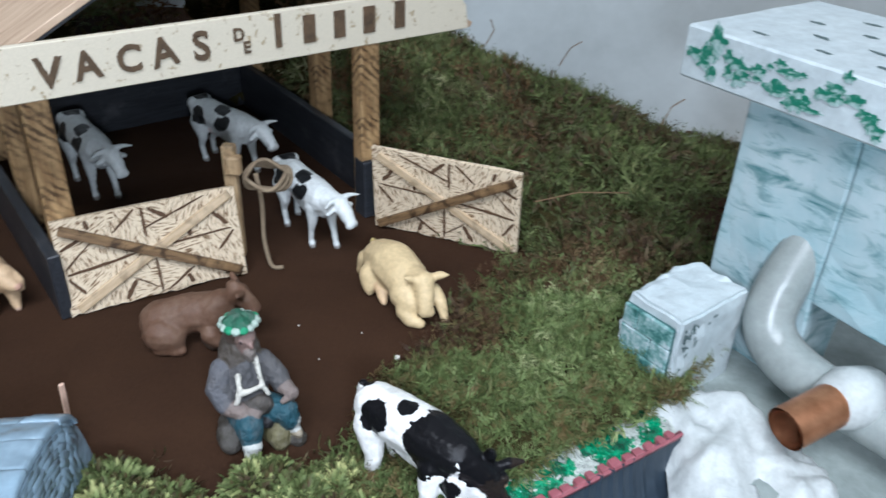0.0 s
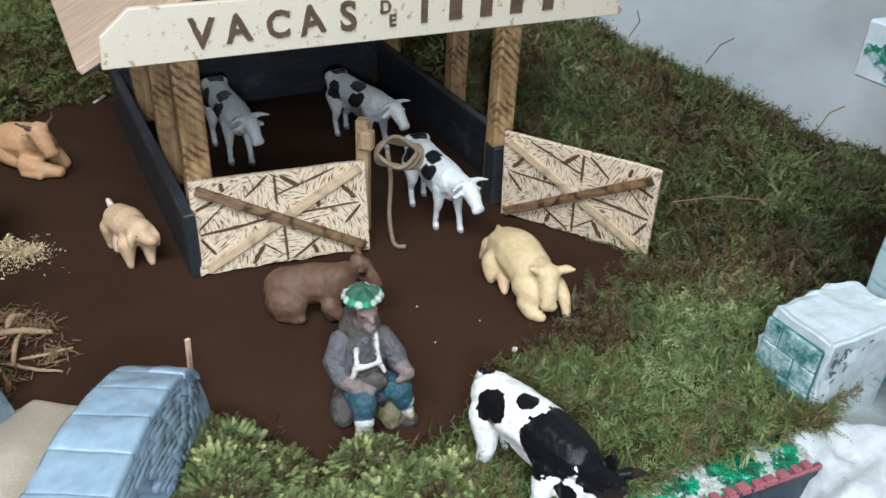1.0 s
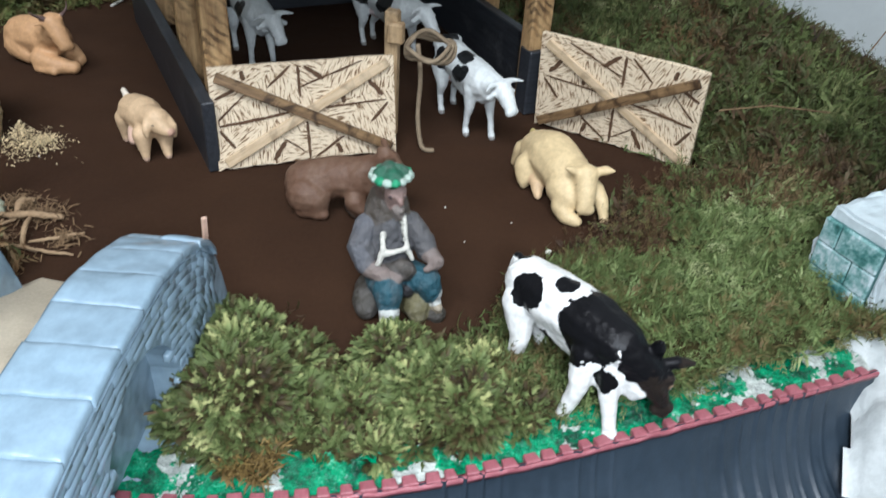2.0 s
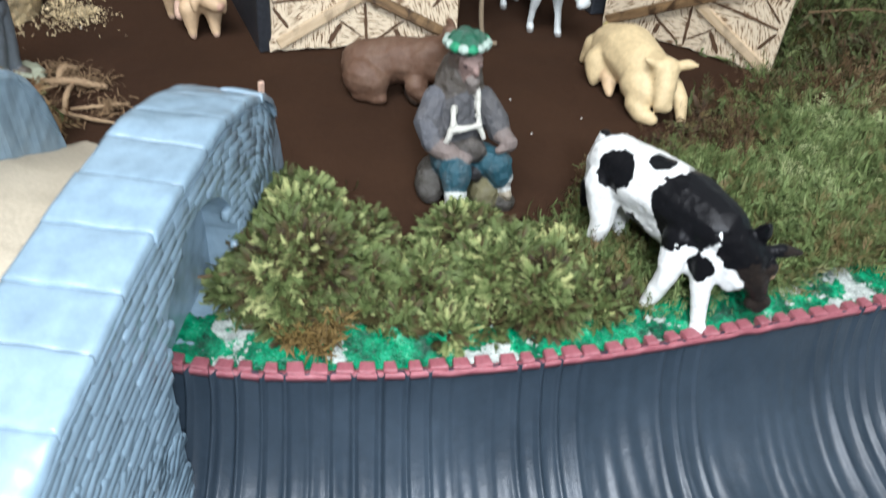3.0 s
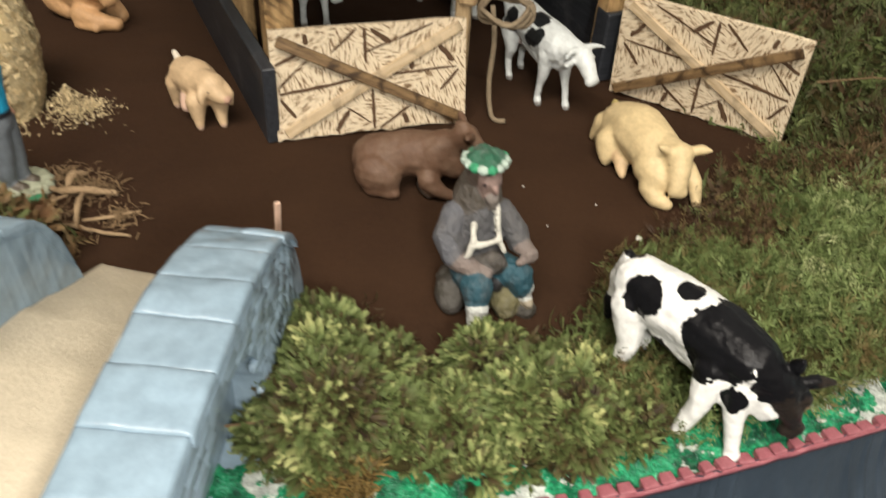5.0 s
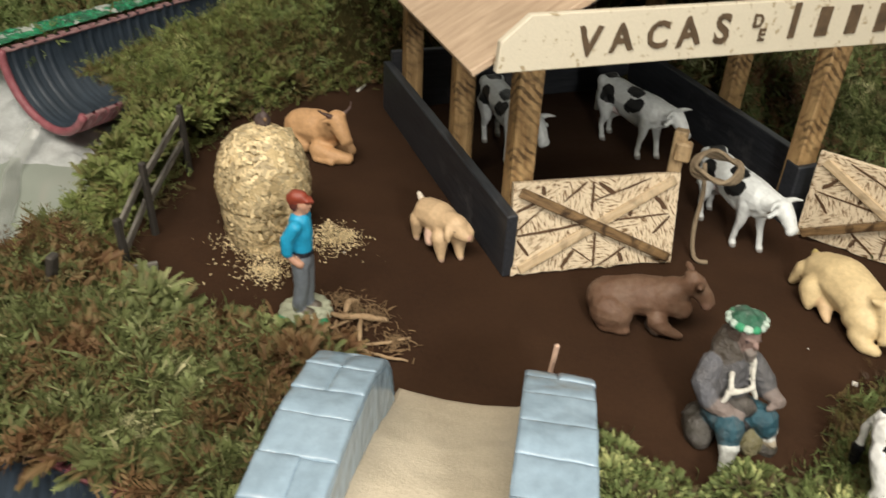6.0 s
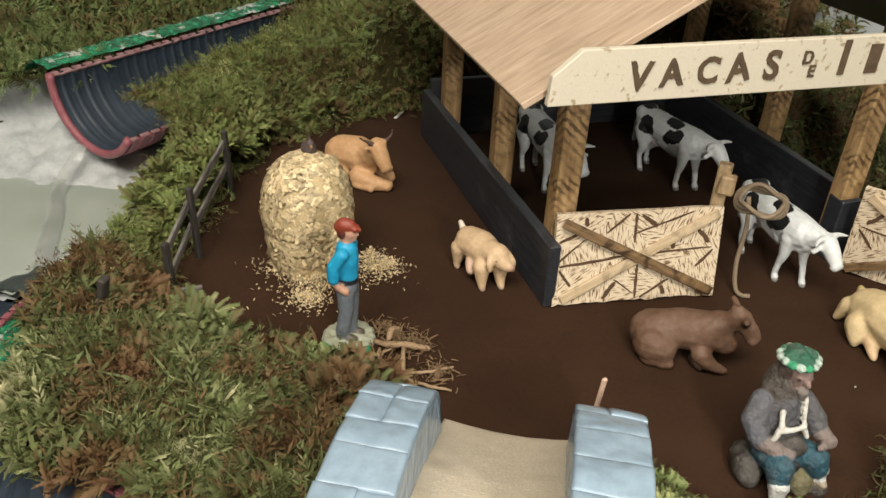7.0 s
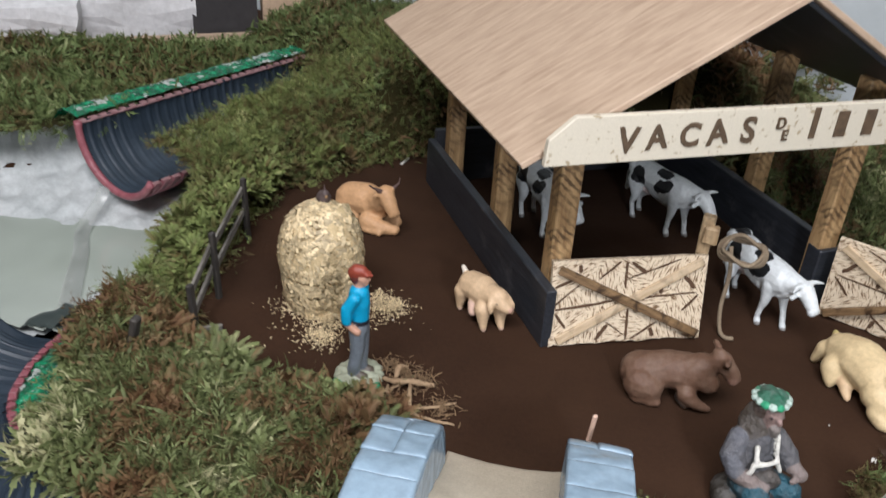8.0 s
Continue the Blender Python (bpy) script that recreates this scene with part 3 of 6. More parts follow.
def channel(name, line, inward, z_rim, radius, label, dents, period=0.0062, edge=None, groove=0.30, roll=0.0, cut=0.0):
    """Half of a corrugated pipe, open at the top, with a painted cut edge on both sides."""
    ob = thing(name, label, "channel")
    edge = edge or REDPAINT
    n = len(line)
    s = np.arange(n) * np.linalg.norm(line[1] - line[0])
    warp = np.array([0.0028 * dents * noise.noise(Vector((q * 55, 8.3, 0))) for q in s])
    ridge = castle(s + warp, period, groove)
    strength = np.array([np.clip((0.28 if dents < 0.5 else 0.20) + 2.9 * dents * noise.noise(Vector((q * 31, 3.1, 0))), 0.0, 1.0) for q in s])
    lift = (0.0026 * ridge - 0.0026) * strength
    axis = line + radius * inward
    angles = np.linspace(-roll, math.pi - roll - cut, 41)
    verts = np.empty((n, 41, 3))
    for k, a in enumerate(angles):
        dent = np.array([0.0016 * noise.noise(Vector((q * 48, a * 2.0, 1.7))) + (0.0017 if dents > 0.5 else 0.0006) * noise.noise(Vector((q * 260, a * 0.9, 4.0))) for q in s])
        r = radius + lift + dent * math.sin(a)
        verts[:, k, :2] = axis - inward * (r * math.cos(a))[:, None]
        verts[:, k, 2] = z_rim - r * math.sin(a)
    i = (np.arange(n - 1)[:, None] * 41 + np.arange(40)[None]).ravel()
    raw("channel_wall", verts.reshape(-1, 3), np.stack([i, i + 41, i + 42, i + 1], 1), BLACKPIPE, True, parent=ob)
    shapes = []
    for k in range(4):
        bm = bmesh.new()
        block(bm, (0, 0, 0), (period * (0.60 + 0.06 * k), 0.0036, 0.0030), None, 0.0, 0.0007, 7.7 * k + radius * 100)
        for v in bm.verts:
            v.co.x *= 0.86 if v.co.y > 0 else 1.06
        bmesh.ops.bevel(bm, geom=bm.edges[:], offset=0.0003, segments=1, affect="EDGES")
        me = bpy.data.meshes.new("ridge_end")
        bm.to_mesh(me)
        bm.free()
        me.materials.append(edge)
        shapes.append(me)
    step = s[1] - s[0]
    for side in (1, -1):
        out = -inward * side
        wob = np.array([0.0005 * noise.noise(Vector((q * 160, side, 0))) for q in s])
        tilt = -roll if side > 0 else roll + cut
        base = axis + out * radius * math.cos(tilt)
        z_edge = z_rim - radius * math.sin(tilt)
        inner, outer = base - out * 0.0009, base + out * 0.0012
        zt, zb = z_edge - 0.0008 + 1.5 * wob, z_edge - 0.0028 + wob
        v = np.stack([np.column_stack([inner, zb]), np.column_stack([inner, zt]), np.column_stack([outer, zt]), np.column_stack([outer, zb])], 1)
        i = np.arange(n - 1)[:, None] * 4 + np.arange(4)[None]
        j = np.arange(n - 1)[:, None] * 4 + (np.arange(4)[None] + 1) % 4
        raw("cut_edge", v.reshape(-1, 3), np.stack([i.ravel(), j.ravel(), (j + 4).ravel(), (i + 4).ravel()], 1), edge, parent=ob)
        for k in range(int(s[-1] / period)):
            q = min(n - 2, int((k + 0.5 + 0.22 * noise.noise(Vector((k * 0.77, side, 3)))) * period / step))
            d = base[q + 1] - base[q - 1]
            d = d if d[0] * out[q][1] - d[1] * out[q][0] > 0 else -d
            end = new("ridge_end", shapes[(k * 7 + k // 3) % 4])
            end.parent = ob
            p = base[q] + out[q] * (0.0013 + 0.0006 * noise.noise(Vector((k * 1.3, side, 5))))
            end.matrix_basis = Matrix.Translation((p[0], p[1], z_edge - 0.0010 + 0.0005 * noise.noise(Vector((k * 2.1, side, 1))))) @ Matrix.Rotation(math.atan2(d[1], d[0]) + 0.22 * noise.noise(Vector((k * 1.7, 2, side))), 4, "Z") @ Matrix.Rotation(0.25 * noise.noise(Vector((k * 1.9, 7, side))), 4, "X")
    return ob


river = channel("river_channel", RIM, RIM_IN, RIM_Z, PIPE_R, "black corrugated half pipe with red painted edge as a river", 0.9, groove=0.15)


def bank_strip(name, line, out, z, width, label):
    """Lumpy plaster bank along the outside of a channel edge, dabbed with green paint."""
    line, out = line[::3], out[::3]
    n, k = len(line), 12
    verts = np.empty((n, k, 3))
    for j in range(k):
        f = j / (k - 1)
        for i in range(n):
            p = line[i] + out[i] * (0.0005 + f * width)
            h = noise.fractal(Vector((p[0] * 150, p[1] * 150, 2.0)), 0.9, 2.0, 3)
            verts[i, j] = (*p, z + 0.0014 * h + 0.0022 * math.sin(f * 3.0) - 0.024 * max(0, f - 0.6))
    i = (np.arange(n - 1)[:, None] * k + np.arange(k - 1)[None]).ravel()
    ob = raw(name, verts.reshape(-1, 3), np.stack([i, i + k, i + k + 1, i + 1], 1), BANKPAINT, True)
    return tagged(ob, label, "river bank", kind="structure")


bank_strip("river_bank", RIM, -RIM_IN, RIM_Z - 0.0022, 0.030, "white plaster bank dabbed with glossy green glitter paint")
_far = AXIS[:, 0] > -0.22
bank_strip("river_bank", (AXIS + PIPE_R * RIM_IN)[_far], RIM_IN[_far], RIM_Z - 0.0022, 0.030, "white plaster bank dabbed with glossy green glitter paint")

SMEARED = two_scale("white_smeared_red_paint", (0.16, 0.040, 0.050), (0.50, 0.34, 0.33), 110, 400, 0.5)
# the spring: a second half pipe that runs out over the pool
_t = np.arange(0, 1, 0.0008 / np.linalg.norm(PIPE2_B - PIPE2_A))[:, None]
_dir = (PIPE2_B - PIPE2_A) / np.linalg.norm(PIPE2_B - PIPE2_A)
_in = np.repeat([[_dir[1], -_dir[0]]], len(_t), 0)
LINE2 = PIPE2_A + (PIPE2_B - PIPE2_A) * _t - PIPE2_R * _in
spring = channel("spring_channel", LINE2, _in, PIPE2_Z, PIPE2_R, "black corrugated half pipe with a red painted mouth", 0.2, 0.0090, SMEARED, roll=0.15, cut=0.42)
bank_strip("spring_bank", LINE2, -_in, PIPE2_Z + 0.0095, 0.032, "plaster bank with green glitter paint beside the spring pipe")
_end = []
for k in range(33):
    a = (math.pi - 0.42) * k / 32 - 0.15
    c = PIPE2_A - _in[0] * PIPE2_R * math.cos(a)
    _end.append((c[0], c[1], PIPE2_Z - PIPE2_R * math.sin(a)))
# the near side of the mouth is painted outside too, over its ridges
_q, _a = np.arange(0.0005, 0.030, 0.0005), np.linspace(1.62, math.pi - 0.56, 24)
_v = []
for q in _q:
    r = PIPE2_R + 0.0016 + 0.0030 * float(castle(q + 0.002, 0.0090, 0.26))
    for a in _a:
        c = PIPE2_A + _dir * q - _in[0] * r * math.cos(a)
        _v.append((c[0], c[1], PIPE2_Z + 0.0016 - r * math.sin(a)))
_i = (np.arange(len(_q) - 1)[:, None] * 24 + np.arange(23)[None]).ravel()
raw("painted_side", _v, np.stack([_i, _i + 24, _i + 25, _i + 1], 1), REDPAINT, True, parent=spring)
part("painted_mouth", tube(_end, 0.0030, 8), REDPAINT, spring, "dark red painted mouth ring", True)


def clear_of_river(X, Y, margin):
    """True outside the river pipe and in front of its open end."""
    along = (X - AXIS[0, 0]) * _d[0, 0] + (Y - AXIS[0, 1]) * _d[0, 1]
    return (line_distance(X, Y, AXIS_FEW) > PIPE_R + margin) | ((along < 0.0005) & (np.hypot(X - AXIS[0, 0], Y - AXIS[0, 1]) < 0.08))


def pool_height(X, Y):
    beyond = (Y - 0.418) * 0.95 - (X + 0.468) * 0.31
    z = -0.034 + 0.42 * np.clip(beyond, 0, 0.12) + 0.006 * lumps(X, Y, 45) * np.clip(beyond / 0.02, 0.15, 1)
    along, off = (X - PIPE2_A[0]) * _dir[0] + (Y - PIPE2_A[1]) * _dir[1], np.abs((X - PIPE2_A[0]) * _dir[1] - (Y - PIPE2_A[1]) * _dir[0])
    z = z + 0.03 * np.clip((X + 0.372) / 0.03, 0, 1) + np.where(X < -0.45, 0.028 * np.clip(edge_distance(X, Y, POOL) / 0.022, 0, 1), 0)
    return np.where((along > -0.004) & (off < PIPE2_R + 0.006), np.minimum(z, PIPE2_Z - np.sqrt(np.maximum((PIPE2_R + 0.006) ** 2 - off ** 2, 0)) - 0.001), z)


tagged(sheet("pool_bed", np.arange(-0.92, -0.325, 0.003), np.arange(0.21, 0.66, 0.003), pool_height, PLASTER, lambda X, Y: (edge_distance(X, Y, POOL) < np.where(X < -0.45, 0.030, 0.05)) & clear_of_river(X, Y, 0.003) & ((X - PIPE2_A[0]) * _dir[0] + (Y - PIPE2_A[1]) * _dir[1] < 0.06)), "white lumpy plaster bed around the pool", "pool", kind="structure")
tagged(sheet("pool_water", np.arange(-0.86, -0.330, 0.0035), np.arange(0.21, 0.46, 0.0035), lambda X, Y: -0.0285 + 0 * X, WATER, lambda X, Y: (edge_distance(X, Y, POOL) < 0.01) & clear_of_river(X, Y, -0.002)), "still pale grey-green pool water", "water", kind="structure")
OUTLET = [(-0.340, 0.345), (-0.362, 0.350), (-0.374, 0.354), (-0.384, 0.353), (-0.382, 0.343), (-0.387, 0.338), (-0.389, 0.328), (-0.383, 0.313), (-0.376, 0.302), (-0.362, 0.288), (-0.335, 0.280), (-0.320, 0.300), (-0.325, 0.330)]
tagged(sheet("pool_outlet", np.arange(-0.395, -0.310, 0.0015), np.arange(0.275, 0.360, 0.0015), lambda X, Y: -0.0292 + 0.0022 * np.clip(-edge_distance(X, Y, OUTLET) / 0.006, 0, 1) + 0.0004 * lumps(X, Y, 120, 4.0), WETBLACK, lambda X, Y: (edge_distance(X, Y, OUTLET) < 0.0005) & clear_of_river(X, Y, -0.002)), "dark wet plastic apron where the pool runs out", "pool", kind="structure")
_v, _i = [], []
_fall = smooth_line([(-0.446, 0.456), (-0.446, 0.440), (-0.440, 0.424), (-0.420, 0.403), (-0.395, 0.372), (-0.372, 0.345)], 0.003)
for k, p in enumerate(_fall):
    z = -0.006 - 0.0205 * min(1, k / 9) ** 0.7
    for f in np.linspace(-1, 1, 7):
        _v.append((p[0] + f * (0.0045 + 0.00005 * k), p[1] + 0.002 * f, z + 0.0022 * (1 - f * f) + 0.0003 * math.sin(7 * f + k * 0.2)))
_i = (np.arange(len(_fall) - 1)[:, None] * 7 + np.arange(6)[None]).ravel()
tagged(raw("trickle", _v, np.stack([_i, _i + 7, _i + 8, _i + 1], 1), TRICKLE, True), "hardened clear greyish trickle running from the spring mouth", "water", kind="structure")


# ---- bridge ----
BRIDGE = Matrix.Translation((-0.068, 0.285, 0)) @ Matrix.Rotation(math.atan2(-0.98, 0.2), 4, "Z")
# local x runs from the yard to the viewer, y to the picture's left bank side
TOP = ([-0.016, -0.012, -0.006, 0.0, 0.006, 0.02, 0.045, 0.075, 0.105, 0.13, 0.145, 0.158, 0.166], [0.002, 0.020, 0.038, 0.047, 0.0515, 0.0572, 0.0625, 0.0620, 0.0585, 0.053, 0.047, 0.030, 0.0])
DECK = ([-0.030, 0.0, 0.025, 0.05, 0.075, 0.10, 0.125, 0.15, 0.17], [0.003, 0.016, 0.028, 0.0365, 0.040, 0.0375, 0.030, 0.018, 0.002])


def top_z(s, side=1):
    return float(np.interp(s - (0 if side > 0 else 0.006 * max(0.0, 1 - s / 0.06)), *TOP))


def deck_z(s):
    return float(np.interp(s, *DECK))


def arch_z(s):
    f = (s - 0.0625) / 0.026
    return None if abs(f) >= 1 else 0.0225 + 0.026 * math.sqrt(1 - f * f)


def strip_solid(bm, stations, y0, y1):
    """A solid along stations of (s, low, high) between two widths."""
    rings = [[bm.verts.new((s, y, z)) for y, z in ((y0, lo), (y1, lo), (y1, hi), (y0, hi))] for s, lo, hi in stations]
    for a, b in zip(rings, rings[1:]):
        for k in range(4):
            bm.faces.new((a[k], a[(k + 1) % 4], b[(k + 1) % 4], b[k]))
    bm.faces.new(rings[0][::-1])
    bm.faces.new(rings[-1])


bridge = thing("arched_bridge", "blue-grey glossy painted toy brick bridge with a sandy roadway", "bridge", BRIDGE)
bm = bmesh.new()
SKIN = 0.0375
strip_solid(bm, [(s, -0.004, deck_z(s) - 0.0015) for s in np.linspace(-0.016, 0.0885, 40)], -SKIN, SKIN)
strip_solid(bm, [(s, -0.036, deck_z(s) - 0.0015) for s in np.linspace(0.0885, 0.166, 20)], -SKIN, SKIN)
strip_solid(bm, [(0.004, -0.004, 0.0080), (0.046, -0.004, 0.0085), (0.066, -0.004, 0.0080)], -0.0365, 0.0600)
part("span", bm, BLUEPAINT, bridge, "blue-grey painted arch body")
# side walls with the arch cut out of them, standing proud of the body
S1, S2, S3 = np.linspace(-0.016, 0.0365, 16), np.linspace(0.0366, 0.0884, 40), np.linspace(0.0885, 0.166, 22)
for side in (1, -1):
    bm = bmesh.new()
    for S, low in ((S1, lambda s: -0.004), (S2, lambda s: arch_z(s) or 0.0225), (S3, lambda s: -0.036)):
        strip_solid(bm, [(s, min(low(s), top_z(s, side) - 0.003), top_z(s, side) - 0.0024) for s in S], *sorted((side * SKIN, side * 0.0467)))
    for v in bm.verts:
        v.co.y += 0.0003 * noise.noise(v.co * 220)
    part("side_wall", bm, BLUEPAINT, bridge)
bm = bmesh.new()
grid = []
for s in np.linspace(-0.030, 0.168, 84):
    grid.append([bm.verts.new((s, y, deck_z(s) + 0.0004 * noise.noise(Vector((s * 130, y * 130, 5))) + 0.003 * (y / 0.026) ** 2 - (0.006 * max(0, (-0.020 - s)) / 0.010))) for y in np.linspace(-0.0255, 0.0255, 26)])
for a, b in zip(grid, grid[1:]):
    for k in range(25):
        bm.faces.new((a[k], a[k + 1], b[k + 1], b[k]))
low = bmesh.ops.extrude_face_region(bm, geom=bm.faces[:])
for g in low["geom"]:
    if isinstance(g, bmesh.types.BMVert):
        g.co.z -= 0.004
bmesh.ops.recalc_face_normals(bm, faces=bm.faces[:])
part("roadway", bm, SAND, bridge, "pale sandy roadway", True)
for side in (1, -1):
    y0, y1 = sorted((side * 0.0243, side * (SKIN - 0.0002)))
    bm = bmesh.new()
    strip_solid(bm, [(s, min(top_z(s, side) - 0.002, deck_z(s) - 0.004), top_z(s, side) - 0.0004) for s in np.linspace(-0.0155, 0.165, 70)], y0, y1)
    # roughly cut wall face
    for v in bm.verts:
        v.co.y += 0.0004 * noise.noise(v.co * 220)
    part("parapet", bm, BLUEPAINT, bridge)


bm = bmesh.new()
bmesh.ops.create_icosphere(bm, subdivisions=3, radius=0.017)
for v in bm.verts:
    v.co = v.co + v.co.normalized() * 0.0035 * noise.noise(v.co * 80)
    v.co.z *= 0.8
ob = tagged(part("river_stone", bm, PLASTER, smooth=True), "pale grey stone under the bridge pier in the channel", "stone")
ob.matrix_world = pose(0.000, 0.186, -0.026)

# ---- stable ----
BARN = Matrix.Translation((-0.082, 0.418, 0)) @ Matrix.Rotation(math.atan2(0.643, 0.766), 4, "Z")
stable = thing("toy_stable", "open wooden toy stable with scorched posts and black low walls", "stable", BARN)


def post(x, y, z0, z1, w=0.0125, lean=0.0):
    bm = bmesh.new()
    block(bm, (0, 0, (z1 - z0) / 2), (w, w * 0.85, z1 - z0), None, 0.0007, 0.0006, x * 50 + y * 70)
    ob = part("post", bm, POSTWOOD, stable)
    ob.matrix_basis = pose(x, y, z0, 0, lean, 0)
    return ob


ROOF_SLOPE, RIDGE_X = math.atan2(0.070, 0.1275), 0.089


def roof_at(x):
    return 0.192 - abs(x - RIDGE_X) * math.tan(ROOF_SLOPE)


for x, y in ((0.002, 0.014), (0.1765, 0.008), (0.004, 0.104), (0.2005, 0.106), (0.006, 0.212), (0.2005, 0.214)):
    post(x, y, 0.0, roof_at(x) - 0.002)


def wall_board(name, a, b, h, thick=0.006):
    a, b = Vector(a), Vector(b)
    d = b - a
    bm = bmesh.new()
    block(bm, (d.length / 2, 0, h / 2), (d.length, thick, h), None, 0.0006, 0.0004)
    ob = part(name, bm, BLACKWOOD, stable)
    ob.matrix_basis = Matrix.Translation((a.x, a.y, 0)) @ Matrix.Rotation(math.atan2(d.y, d.x), 4, "Z")
    return ob


wall_board("low_wall", (-0.008, -0.006), (-0.010, 0.222), 0.036)
wall_board("low_wall", (0.187, 0.010), (0.193, 0.222), 0.036)
wall_board("low_wall", (-0.007, 0.222), (0.190, 0.222), 0.043)
for foot in ((0.1765, 0.006),):
    bm = bmesh.new()
    block(bm, (foot[0], foot[1], 0.019), (0.0137, 0.0119, 0.038), None, 0.0008, 0.0005)
    part("post_sleeve", bm, BLACKWOOD, stable, "black painted lower end of the post")
for sign in (-1, 1):
    bm = bmesh.new()
    length = 0.1335 / math.cos(ROOF_SLOPE)
    block(bm, (length / 2, 0.105, 0), (length, 0.270, 0.0032), None, 0.0004, 0.0005)
    ob = part("roof_panel", bm, ROOFWOOD, stable, "bare pale plywood roof panel")
    ob.matrix_basis = Matrix.Translation((RIDGE_X, 0, 0.194)) @ (Matrix.Rotation(math.pi, 4, "Z") @ Matrix.Translation((0, -0.21, 0)) if sign < 0 else Matrix.Identity(4)) @ Matrix.Rotation(ROOF_SLOPE, 4, "Y")
    # added thin board: puts the darkness of the panel's underside into colour
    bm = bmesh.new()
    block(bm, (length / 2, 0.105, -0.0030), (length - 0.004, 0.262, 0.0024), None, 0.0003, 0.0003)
    part("dark_underside_board", bm, BLACKWOOD, stable, "thin dark board added to darken the underside of the panel").matrix_basis = ob.matrix_basis

# sign board across the gable, clipped upper corners
outline = [(-0.0365, 0.1225), (0.2150, 0.1215), (0.2130, 0.1340), (0.2040, 0.1445), (-0.0235, 0.1450), (-0.0355, 0.1350)]
bm = bmesh.new()
f = bm.faces.new([bm.verts.new((x, -0.0362, z)) for x, z in outline])
g = bmesh.ops.extrude_face_region(bm, geom=[f])
for v in g["geom"]:
    if isinstance(v, bmesh.types.BMVert):
        v.co.y += 0.0035
bmesh.ops.recalc_face_normals(bm, faces=bm.faces[:])
bmesh.ops.bevel(bm, geom=bm.edges[:], offset=0.0004, segments=1, affect="EDGES")
board = part("sign_board", bm, SIGNWOOD, stable, "cream painted sign board with burnt capital letters")


def glyph(text, x, z, size, tilt=0.0, wide=0.95):
    data = bpy.data.curves.new("letter", "FONT")
    data.body, data.size, data.extrude, data.offset = text, size, 0.0002, size * 0.028
    temp = new("letter", data)
    me = bpy.data.meshes.new_from_object(temp.evaluated_get(bpy.context.evaluated_depsgraph_get()))
    bpy.data.objects.remove(temp)
    bm = bmesh.new()
    bm.from_mesh(me)
    bmesh.ops.subdivide_edges(bm, edges=[e for e in bm.edges if e.calc_length() > 0.0012], cuts=3)
    for v in bm.verts:
        q = v.co * 900 + Vector((x * 3000, 0, 0))
        v.co.x += 0.00055 * noise.noise(q)
        v.co.y += 0.00042 * noise.noise(q + Vector((9, 4, 2)))
    bm.to_mesh(me)
    bm.free()
    me.materials.clear()
    me.materials.append(INK)
    ob = new("letter", me)
    ob.parent = board
    ob.matrix_basis = pose(x, -0.0366, z, 90, tilt, 0) @ Matrix.Diagonal((wide, 1, 1, 1))
    return ob


for text, x, z, size, tilt in (("V", -0.0025, 0.1275, 0.0170, 3), ("A", 0.0125, 0.1280, 0.0160, -4), ("C", 0.0290, 0.1285, 0.0155, 0), ("A", 0.0440, 0.1280, 0.0170, -6), ("S", 0.0615, 0.1285, 0.0175, 0),
                               ("D", 0.0800, 0.1340, 0.0080, 0), ("E", 0.0845, 0.1280, 0.0075, 0)):
    glyph(text, x, z, size, tilt)
# the name after it, as plain bars of its size
for x, w, h in ((0.1005, 0.0032, 0.0155), (0.1150, 0.0064, 0.0130), (0.1315, 0.0062, 0.0130), (0.1480, 0.0068, 0.0130), (0.1665, 0.0062, 0.0135)):
    bm = bmesh.new()
    block(bm, (x + w / 2, -0.0365, 0.1280 + h / 2), (w, 0.0006, h), None, 0)
    part("bar", bm, INK, board)


THIN, BROAD = 0.0004, 0.0011
STROKES = [(0.02, 0.30, 0.14, 0.21, 0.0008), (0.03, 0.50, 0.17, 0.28, THIN), (0.03, 0.56, 0.41, 0.48, 0.0006), (0.03, 0.60, 0.10, 0.78, 0.0008), (0.30, 0.22, 0.43, 0.03, 0.0006), (0.47, 0.03, 0.47, 0.34, 0.0007), (0.46, 0.25, 0.82, 0.03, 0.0005),
           (0.50, 0.04, 0.60, 0.18, BROAD), (0.70, 0.31, 0.71, 0.43, BROAD), (0.56, 0.46, 0.95, 0.43, 0.0005), (0.85, 0.22, 0.93, 0.38, BROAD), (0.96, 0.46, 0.86, 0.64, 0.0007), (0.50, 0.58, 0.50, 0.95, 0.0007),
           (0.36, 0.73, 0.49, 0.90, THIN), (0.37, 0.76, 0.30, 0.94, BROAD), (0.70, 0.76, 0.53, 0.95, 0.0006), (0.66, 0.83, 0.68, 0.93, BROAD), (0.17, 0.05, 0.18, 0.14, BROAD)]


